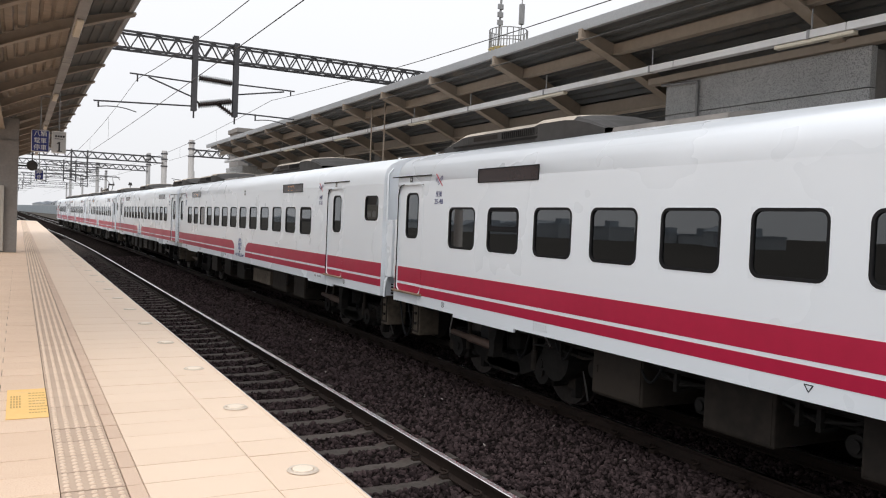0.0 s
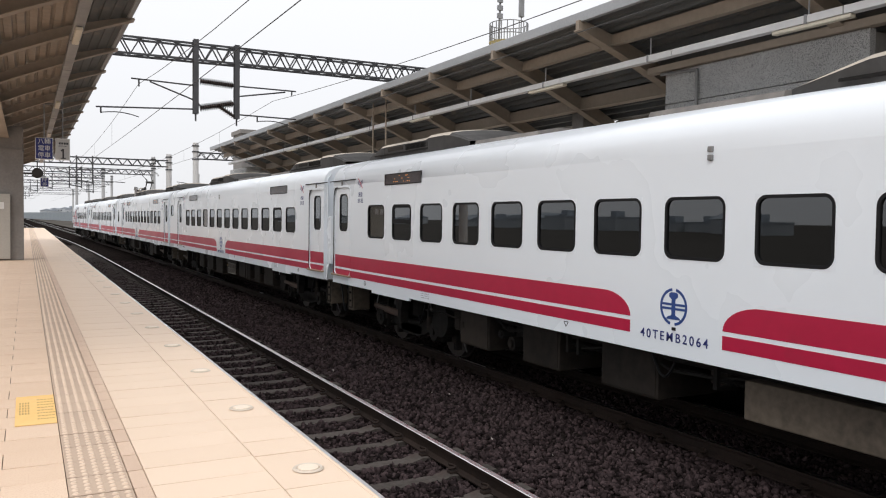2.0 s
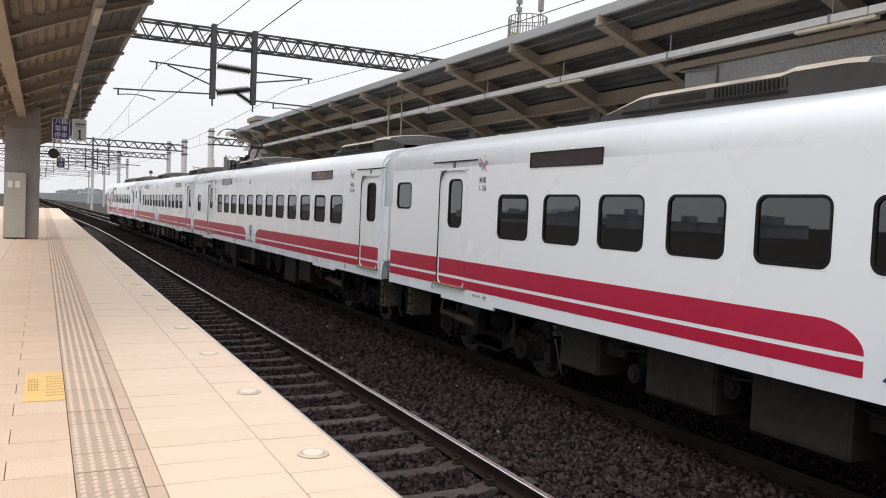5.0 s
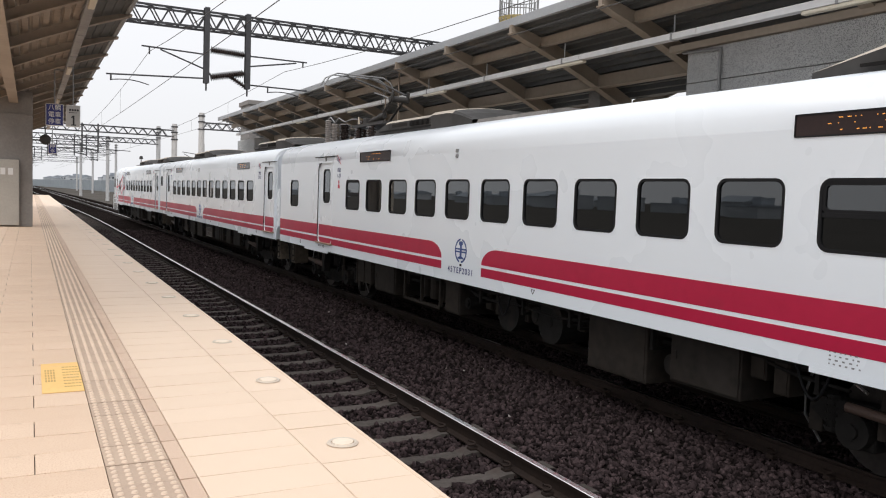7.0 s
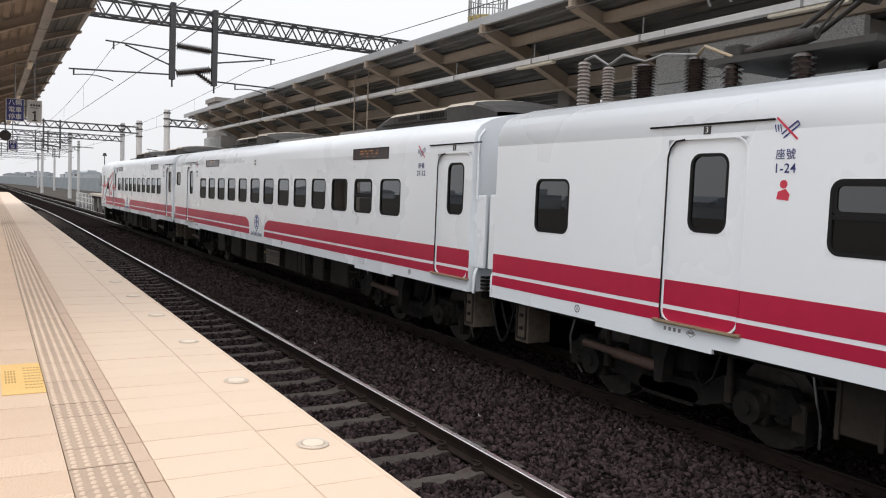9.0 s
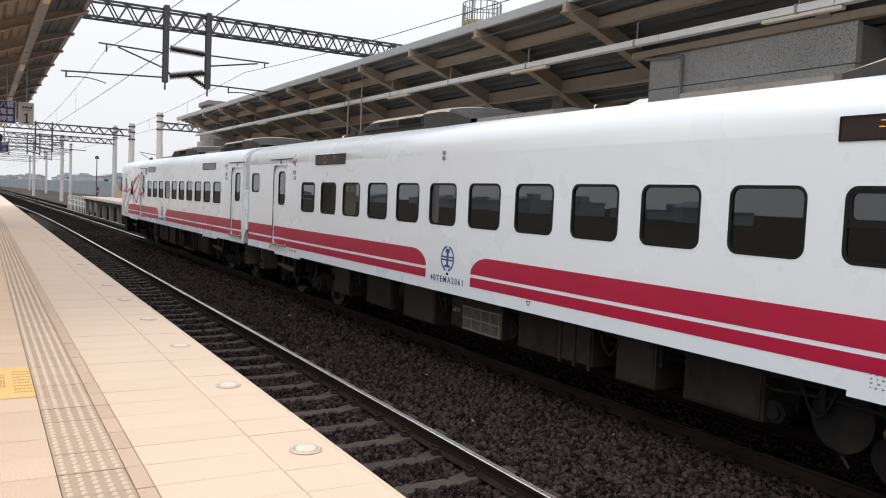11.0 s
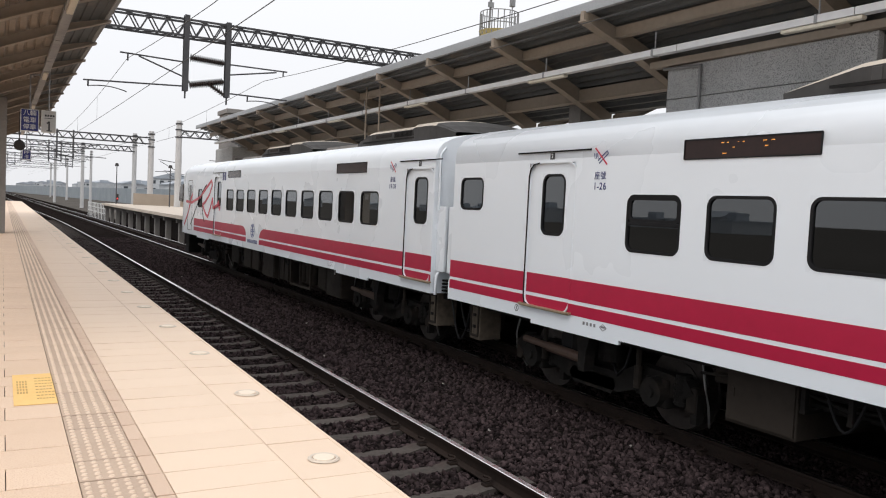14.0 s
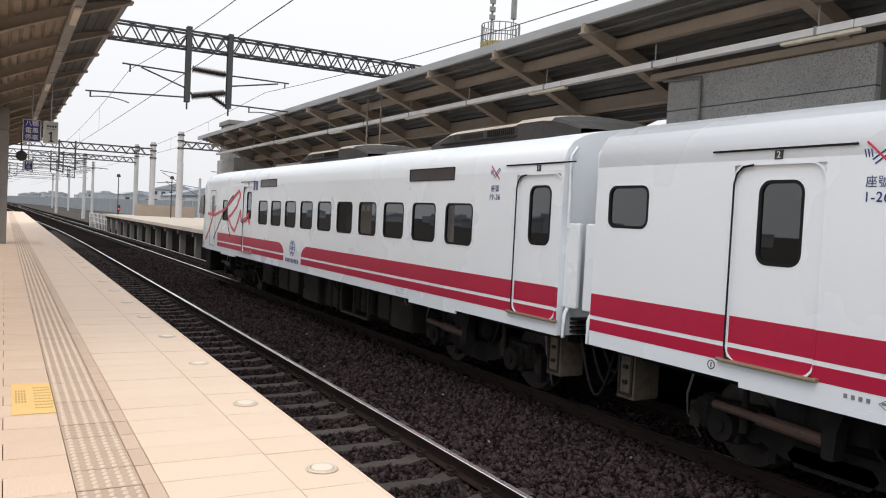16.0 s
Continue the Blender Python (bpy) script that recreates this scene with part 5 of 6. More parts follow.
def bogie(parent, y, axles=(-1.075, 1.075)):
    b = part("bogie", bogie_me, None, parent)
    b.matrix_basis = pose(0, y, 0)
    for a in axles:
        w = part("wheelset", wheelset_me, None, b)
        w.matrix_basis = pose(0, a, 0.43)
        WHEELSETS.append((w, a))
    bm = B()
    rod(bm, (-1.16, -0.15, 0.60), (-1.16, 0.55, 0.63), 0.06, 14)
    rod(bm, (-1.16, 0.55, 0.63), (-1.16, 1.05, 0.65), 0.042, 12)
    part("yaw_damper", bm, mat("damper_rust", (0.07, 0.04, 0.028), (0.04, 0.025, 0.02), 0.7) if "damper_rust" not in bpy.data.materials else bpy.data.materials["damper_rust"], b, "rust-brown damper cylinder")
    bm = B()
    plate(bm, [(-0.35, 1.02), (-0.02, 1.02), (-0.1, 0.72), (-0.12, 0.48), (-0.22, 0.48), (-0.24, 0.72)], -1.24, -1.1)
    part("damper_bracket", bm, UNDER, b)
    for wy in (-1.075, 1.075):
        e = 1 if wy > 0 else -1
        bm = B()
        rod(bm, (-1.0, wy - e * 0.24, 0.42), (-1.0, wy - e * 0.24, 0.66), 0.045, 10)
        rod(bm, (-1.0, wy - e * 0.24, 0.66), (-1.0, wy - e * 0.24, 0.9), 0.03, 8)
        part("axle_damper", bm, UNDER_BOX, b, "dusty upright damper")
        bm = B()
        rod(bm, (-1.05, wy, 0.43), (-0.9, wy, 0.43), 0.15, 16, 0.17)
        rod(bm, (-1.08, wy, 0.43), (-1.05, wy, 0.43), 0.06, 10)
        part("axle_box_cover", bm, UNDER, b)
        bm = B()
        box(bm, -0.92, -0.7, wy + e * 0.44 - 0.07, wy + e * 0.44 + 0.07, 0.3, 0.56, 0.02)
        part("brake_block", bm, UNDER_BOX, b)
        hose("sand_pipe", [(-0.86, wy + e * 0.5, 0.92), (-0.88, wy + e * 0.58, 0.6), (-0.84, wy + e * 0.6, 0.4), (-0.72, wy + e * 0.52, 0.16)], 0.013, STEEL_GREY, b, "thin bare metal sand pipe")
    bm = B()
    plate(bm, [(-0.42, 0.34), (-0.34, 0.24), (0.34, 0.24), (0.42, 0.34), (0.36, 0.42), (-0.36, 0.42)], -0.93, -0.86)
    part("bolster_plate", bm, UNDER, b)
    bm = B()
    rod(bm, (-1.0, 0.28, 0.72), (-0.7, 0.28, 0.72), 0.24, 20)
    part("air_spring", bm, RUBBER, b, "black rubber air spring")
    hose("brake_hose", [(-1.02, -0.75, 0.9), (-1.06, -0.7, 0.62), (-1.03, -0.55, 0.5), (-0.98, -0.4, 0.6)], 0.016, RUBBER, b)
    return b


def equipment(parent, y0, y1, z0, x, kind):
    bm = B()
    box(bm, -x, x, y0, y1, z0, 1.0, 0.015)
    if kind == "tan":
        bm.free()
        bm = B()
        box(bm, -x, x, y0, y1, z0, 0.85, 0.012)
        box(bm, -x + 0.2, x, y0 + 0.2, y1 - 0.2, 0.84, 1.0)
    if kind == "frame":
        bm.free()
        bm = B()
        box(bm, -x + 0.35, x, y0, y1, z0 + 0.05, 1.0, 0.015)
        for a, b, c, d in ((y0, y1, z0, z0 + 0.04), (y0, y0 + 0.05, z0, 1.0), (y1 - 0.05, y1, z0, 1.0), ((y0 + y1) / 2, (y0 + y1) / 2 + 0.04, z0, 1.0)):
            box(bm, -x, -x + 0.05, a, b, c, d)
        for k in range(3):
            yy = y0 + 0.25 + k * 0.3
            rod(bm, (-x + 0.2, yy, z0 + 0.1), (-x + 0.2, yy, 0.95), 0.09, 12)
    panels = []
    if kind == "doors":
        n = max(1, int((y1 - y0) / 0.55))
        for i in range(n):
            a, b = y0 + (y1 - y0) * i / n + 0.02, y0 + (y1 - y0) * (i + 1) / n - 0.02
            leaf = B()
            box(leaf, -x - 0.018, -x + 0.002, a, b, z0 + 0.03, 0.93, 0.006)
            box(leaf, -x - 0.03, -x - 0.015, b - 0.09, b - 0.06, z0 + 0.25, z0 + 0.33)
            panels.append(("access_door", leaf))
    if kind == "ribbed":
        for yy in (y0 + 0.02, (y0 + y1) / 2 - 0.02, y1 - 0.06):
            box(bm, -x - 0.02, -x + 0.002, yy, yy + 0.04, z0 - 0.04, 0.95, 0.004)
    if kind == "plain":
        leaf = B()
        box(leaf, -x - 0.008, -x + 0.002, y0 + 0.03, y1 - 0.03, z0 + 0.03, 0.95, 0.003)
        panels.append(("cover_plate", leaf))
    eq = part("equipment_box", bm, END_BOX if kind == "tan" else UNDER_BOX, parent)
    for word, leaf in panels:
        part(word, leaf, UNDER_BOX, eq)
    if kind == "doors" and z0 > 0.46:
        bm = B()
        box(bm, -x - 0.021, -x - 0.017, (y0 + y1) / 2 + 0.06, (y0 + y1) / 2 + 0.13, 0.68, 0.75)
        part("warning_label", bm, LABEL_YELLOW, eq, "small yellow warning label")
        bm = B()
        for k in range(2):
            box(bm, -x - 0.021, -x - 0.017, (y0 + y1) / 2 - 0.06, (y0 + y1) / 2 + 0.04, 0.69 + 0.03 * k, 0.705 + 0.03 * k)
        part("label_print", bm, LABEL_YELLOW, eq)
    if kind == "grille":
        bm = B()
        n = 4
        for i in range(n + 1):
            y = y0 + 0.03 + (y1 - y0 - 0.06) * i / n
            box(bm, -x - 0.03, -x - 0.004, y - 0.009, y + 0.009, z0 + 0.03, 0.80)
        for k in range(3):
            z = z0 + 0.03 + k * (0.77 - z0) / 2
            box(bm, -x - 0.034, -x - 0.004, y0, y1, z - 0.009, z + 0.009)
        for k in range(int((y1 - y0) / 0.028)):
            box(bm, -x - 0.014, -x - 0.004, y0 + k * 0.028, y0 + k * 0.028 + 0.004, z0 + 0.03, 0.8)
        for k in range(16):
            z = z0 + 0.04 + k * 0.028
            if z < 0.8:
                box(bm, -x - 0.014, -x - 0.004, y0, y1, z, z + 0.004)
        part("grille", bm, mat("grille_metal", (0.20, 0.18, 0.16), None, 0.6, metal=0.3) if "grille_metal" not in bpy.data.materials else bpy.data.materials["grille_metal"], eq, "pale wire mesh grille")
    return eq


def under_clutter(car, Y, taken, seed):
    """Brackets, valves, small boxes, pipes and cables in the gaps between the equipment boxes."""
    rn = random.Random(seed + "under")
    taken = sorted(taken)
    gaps = [(a[1], b[0]) for a, b in zip([(4.1, 4.4)] + taken, taken + [(15.4, 15.6)]) if b[0] - a[1] > 0.12]
    for g0, g1 in gaps:
        u = g0 + 0.08
        while u < g1 - 0.08:
            y = Y(u)
            pick = rn.random()
            bm = B()
            if pick < 0.3:
                w, h = rn.uniform(0.12, 0.26), rn.uniform(0.16, 0.34)
                x = rn.uniform(-1.12, -0.85)
                box(bm, x, x + 0.3, y - w / 2, y + w / 2, 0.88 - h, 0.9, 0.012)
                crate = part("junction_box", bm, UNDER_BOX, car)
                bm = B()
                box(bm, x - 0.012, x + 0.002, y - w / 2 + 0.02, y + w / 2 - 0.02, 0.90 - h, 0.86, 0.004)
                part("lid", bm, UNDER_BOX, crate)
                u += w + 0.06
            elif pick < 0.55:
                r = rn.uniform(0.06, 0.13)
                z = rn.uniform(0.55, 0.72)
                rod(bm, (-1.1, y, z), (-0.6, y, z), r, 14)
                rod(bm, (-1.13, y, z), (-1.1, y, z), r * 0.6, 12)
                box(bm, -0.95, -0.9, y - r - 0.02, y + r + 0.02, z, 0.9)
                part("air_cylinder", bm, UNDER, car)
                u += 2 * r + 0.08
            elif pick < 0.8:
                box(bm, -1.2, -1.15, y - 0.02, y + 0.02, 0.72, 1.0)
                box(bm, -1.2, -0.95, y - 0.025, y + 0.025, 0.69, 0.72)
                part("hanger_bracket", bm, UNDER, car)
                u += 0.2
            else:
                bm.free()
                d = rn.uniform(0.15, 0.3)
                hose("cable_loop", [(-1.18, Y(u + 0.34 * k / 8), 0.9 - d * math.sin(math.pi * k / 8)) for k in range(9)], 0.014, RUBBER, car)
                u += 0.22
    for x, z, r in ((-1.22, 0.93, 0.022), (-1.16, 0.80, 0.016)):
        pts = []
        for k in range(23):
            u = 4.4 + 0.5 * k
            inside = any(a - 0.1 < u < b + 0.1 for a, b in taken)
            pts.append((x + (0.12 if inside else 0.0), Y(u), z + (0.04 if inside else -0.02 * (k % 3))))
        hose("conduit", pts, r, UNDER, car)


def roof_unit(parent, y0, y1):
    """A long rounded cooling unit on the roof with sloped ends and open sides."""
    bm = B()
    prof = [(-0.98, 3.61), (-0.93, 3.67), (-0.70, 3.72), (-0.35, 3.765), (0.0, 3.78)]
    prof = prof + [(-x, z) for x, z in prof[-2::-1]]
    rows = []
    steps = [(y0, 0.0), (y0 + 0.75, 0.75), (y0 + 0.8, 0.80), (y0 + 1.0, 0.86), (y1 - 1.3, 0.86), (y1 - 1.15, 1.0), (y1 - 0.62, 0.99), (y1 - 0.45, 0.9), (y1 - 0.22, 0.55), (y1, 0.05)]
    for i, (y, k) in enumerate(steps):
        y = y0 + y1 - y
        ring_ = [(x * (0.86 + 0.14 * k), 3.38 + (z - 3.40) * 0.84 * (0.18 + 0.82 * k)) for x, z in prof]
        ring_ = [(ring_[0][0] + 0.01, 3.2)] + ring_ + [(ring_[-1][0] - 0.01, 3.2)]
        rows.append([bm.verts.new((x, y, z)) for x, z in ring_])
    for j, (a, b) in enumerate(zip(rows, rows[1:])):
        for i in range(len(a) - 1):
            bm.faces.new((a[i], a[i + 1], b[i + 1], b[i])).material_index = 1 if i in (0, len(a) - 2) or j > 6 else 0
    bmesh.ops.recalc_face_normals(bm, faces=bm.faces)
    u = part("roof_unit", bm, [ROOF_UNIT, ROOF_DARK], parent, "weathered tan roof cooling unit")
    bm = B()
    box(bm, -0.966, -0.945, y1 - 1.8, y1 - 1.15, 3.45, 3.51)
    part("unit_number", bm, UNDER_BOX, u, "faint stencilled unit number")
    bm = B()
    for k in range(26):
        y = y1 - 3.2 + k * 0.05
        box(bm, -0.972, -0.945, y, y + 0.02, 3.43, 3.52)
    box(bm, -0.975, -0.945, y0 + 1.2, y1 - 0.55, 3.385, 3.41)
    part("louvres", bm, UNDER, u)
    for y in (y1 - 1.0, y0 + 1.2):
        bm = B()
        box(bm, -0.97, -0.94, y, y + 0.09, 3.40, 3.52, 0.008)
        part("latch", bm, ROOF_DARK, u)
    return u


def roof_box(parent, y0, y1):
    bm = B()
    prism(bm, [(-0.85, 3.3), (0.85, 3.3), (0.8, 3.42), (0.5, 3.475), (-0.5, 3.475), (-0.8, 3.42)], y0, y1)
    part("roof_hatch", bm, mat("roof_hatch_paint", (0.22, 0.20, 0.18), (0.12, 0.11, 0.10), 0.6, small=8, big=1, dirt=(0.12, 0.11, 0.1), dirt_amount=0.12) if "roof_hatch_paint" not in bpy.data.materials else bpy.data.materials["roof_hatch_paint"], parent)


def body_shell(parent, holes, y0, y1, nose=False):
    bm = B()
    for s in (-1, 1):
        walled(bm, s * HALF_W, y0, y1, SILL, ROOF[0][1], holes if s < 0 else [h for h in holes if h[2] > 1.5])
    a = [bm.verts.new((x, y0, z)) for x, z in ROOF]
    b = [bm.verts.new((x, y1, z)) for x, z in ROOF]
    smooth = []
    for i in range(len(ROOF) - 1):
        smooth.append(bm.faces.new((a[i], a[i + 1], b[i + 1], b[i])))
    for f in smooth:
        f.smooth = True
    # ends with a gangway opening
    for y, flip in ((y0, False), (y1, True)):
        if nose and flip:
            continue
        w = [bm.verts.new((x, y, z)) for x, z in [(-HALF_W, SILL), *ROOF, (HALF_W, SILL)]]
        bm.faces.new(w if flip else w[::-1])
    bmesh.ops.remove_doubles(bm, verts=bm.verts, dist=0.0005)
    bmesh.ops.recalc_face_normals(bm, faces=bm.faces)
    part("body", bm, TRAIN_WHITE, parent)
    bm = B()
    for s in (-1, 1):
        walled(bm, s * (HALF_W - 0.07), y0 + 0.1, y1 - 0.1, 1.12, 3.05, [h for h in holes if h[2] > 1.5])
    box(bm, -HALF_W + 0.05, HALF_W - 0.05, y0 + 0.08, y1 - 0.08, 1.06, 1.12)
    box(bm, -HALF_W + 0.07, HALF_W - 0.07, y0 + 0.08, y1 - 0.08, 3.04, 3.08)
    part("lining", bm, INTERIOR, parent, "grey cabin lining")
    # sill rail below the side, stepped near the ends
    bm = B()
    box(bm, -HALF_W - 0.001, HALF_W, y0, y1, SILL - 0.03, SILL)
    for e0, e1 in ((y0 + 2.3, y0 + 3.75), (y1 - 3.55, y1 - 2.0)):
        box(bm, -HALF_W - 0.002, -HALF_W + 0.03, e0, e1, SILL - 0.075, SILL - 0.03)
    part("sill", bm, TRAIN_WHITE, parent)
    bm = B()
    box(bm, -1.1, 1.1, y0 + 0.05, y1 - 0.05, 0.86, 0.99)
    part("underframe", bm, UNDER, parent)


def seat_mesh():
    bm = B()
    for x0 in (-1.33, -0.84, 0.36, 0.85):
        box(bm, x0, x0 + 0.46, -0.25, 0.25, 1.45, 1.6, 0.04)
        box(bm, x0, x0 + 0.46, 0.2, 0.34, 1.55, 2.22, 0.05)
    return mesh_of(bm, "seat_row", SEAT)


seat_me = seat_mesh()


def car_end(parent, y, s):
    """Gangway bellows, end pipes and fairing at one end. s: +1 at the far end."""
    bm = B()
    for k in range(4):
        yy = y + s * (0.02 + 0.07 * k)
        box(bm, -0.62, 0.62, min(yy, yy + s * 0.05), max(yy, yy + s * 0.05), 1.05, 3.05, 0.01)
        box(bm, -0.56, 0.56, min(yy, yy + s * 0.075), max(yy, yy + s * 0.075), 1.09, 3.0, 0.0)
    part("gangway", bm, UNDER, parent, "dark ribbed gangway bellows")
    bm = B()
    box(bm, -HALF_W + 0.07, -HALF_W + 0.13, min(y, y + s * 0.24), max(y, y + s * 0.24), 1.30, 2.26, 0.015)
    part("end_fairing", bm, TRAIN_WHITE, parent)
    hose("drain_pipe", [(-HALF_W + 0.06, y + s * 0.05, z) for z in (2.2, 2.6, 3.02)] + [(-HALF_W + 0.14, y + s * 0.05, 3.12)], 0.02, TRAIN_WHITE, parent)
    hose("end_pipe", [(-HALF_W + 0.12, y + s * 0.08, 1.33), (-HALF_W + 0.07, y + s * 0.08, 1.25), (-HALF_W + 0.05, y + s * 0.08, 1.2), (-HALF_W + 0.05, y + s * 0.08, 0.96)], 0.026, TRAIN_WHITE, parent)
    bm = B()
    for k in range(4):
        box(bm, -1.25, 1.25, min(y, y + s * 0.14), max(y, y + s * 0.14), 1.0 + 0.05 * k, 1.025 + 0.05 * k, 0.0)
    part("end_step", bm, UNDER, parent)
    if s > 0:
        for j in range(3):
            pts = [(-1.05 + 0.14 * j, y + 0.62 * k / 14, 0.95 - (0.62 - 0.12 * j) * math.sin(math.pi * k / 14)) for k in range(15)]
            hose("jumper_hose", pts, 0.017, RUBBER, parent, "sagging black jumper hose")
    bm = B()
    rod(bm, (0, y, 0.8), (0, y + s * 0.3, 0.8), 0.11, 10)
    part("coupler", bm, UNDER, parent)
    bm = B()
    box(bm, -1.2, -0.85, min(y - s * 0.2, y - s * 0.46), max(y - s * 0.2, y - s * 0.46), 0.44, 0.96, 0.012)
    crate = part("end_box", bm, END_BOX, parent, "small weathered tan equipment box")
    bm = B()
    ring(bm, rrect(min(y - s * 0.22, y - s * 0.44), max(y - s * 0.22, y - s * 0.44), 0.48, 0.92, 0.02), rrect(min(y - s * 0.25, y - s * 0.41), max(y - s * 0.25, y - s * 0.41), 0.51, 0.89, 0.015), -1.214, -1.198)
    part("cover_rim", bm, UNDER_BOX, crate)
    for dz in (0.0, 0.16):
        bm = B()
        box(bm, -1.222, -1.2, y - s * 0.33 - 0.03, y - s * 0.33 + 0.03, 0.60 + dz, 0.64 + dz, 0.004)
        part("latch", bm, UNDER, crate)


def small_print(parent, y):
    bm = B()
    rn = random.Random(int(abs(y) * 31))
    for r in range(4):
        yy = y
        while yy > y - 0.26:
            w = rn.uniform(0.015, 0.04)
            box(bm, -HALF_W - 0.0025, -HALF_W + 0.001, yy - w * 0.6, yy, 1.118 - 0.032 * r, 1.130 - 0.032 * r)
            yy -= w + 0.022
    part("small_print", bm, GREY_MARK, parent)
    bm = B()
    rod(bm, (-1.30, y + 0.02, 0.97), (-1.42, y - 0.32, 0.86), 0.014, 6)
    part("brake_pull", bm, CHROME, parent)


def sill_marks(parent, Y, circles, triangle):
    """Small inspection marks along the white sill."""
    for u in circles:
        bm = B()
        for k in range(16):
            a0, a1 = 2 * math.pi * k / 16, 2 * math.pi * (k + 1) / 16
            plate(bm, [(Y(u) + r * math.cos(a), 1.065 + r * math.sin(a)) for a, r in ((a0, 0.042), (a1, 0.042), (a1, 0.034), (a0, 0.034))], -HALF_W - 0.003, -HALF_W + 0.001)
        box(bm, -HALF_W - 0.003, -HALF_W + 0.001, Y(u) - 0.005, Y(u) + 0.005, 1.043, 1.087)
        part("axle_mark", bm, BLACK_MARK, parent, "small circled axle mark")
    y = Y(triangle)
    bm = B()
    for p, q in (((y - 0.04, 1.10), (y + 0.04, 1.10)), ((y + 0.04, 1.10), (y, 1.045)), ((y, 1.045), (y - 0.04, 1.10))):
        bar(bm, (-HALF_W - 0.002, *p), (-HALF_W - 0.002, *q), 0.003, 0.008)
    part("jacking_mark", bm, BLACK_MARK, parent, "small black triangle mark")
    y = Y(3.30)
    bm = B()
    for p, q in (((y - 0.055, 1.065), (y, 1.10)), ((y, 1.10), (y + 0.055, 1.065)), ((y + 0.055, 1.065), (y, 1.03)), ((y, 1.03), (y - 0.055, 1.065))):
        bar(bm, (-HALF_W - 0.002, *p), (-HALF_W - 0.002, *q), 0.003, 0.006)
    box(bm, -HALF_W - 0.003, -HALF_W + 0.001, y - 0.035, y + 0.035, 1.06, 1.08)
    for k in range(4):
        yy = Y(2.98 + 0.06 * k)
        box(bm, -HALF_W - 0.003, -HALF_W + 0.001, yy - 0.018, yy + 0.012, 1.05, 1.085)
    part("inspection_mark", bm, GREY_MARK, parent, "faint black inspection stencil")


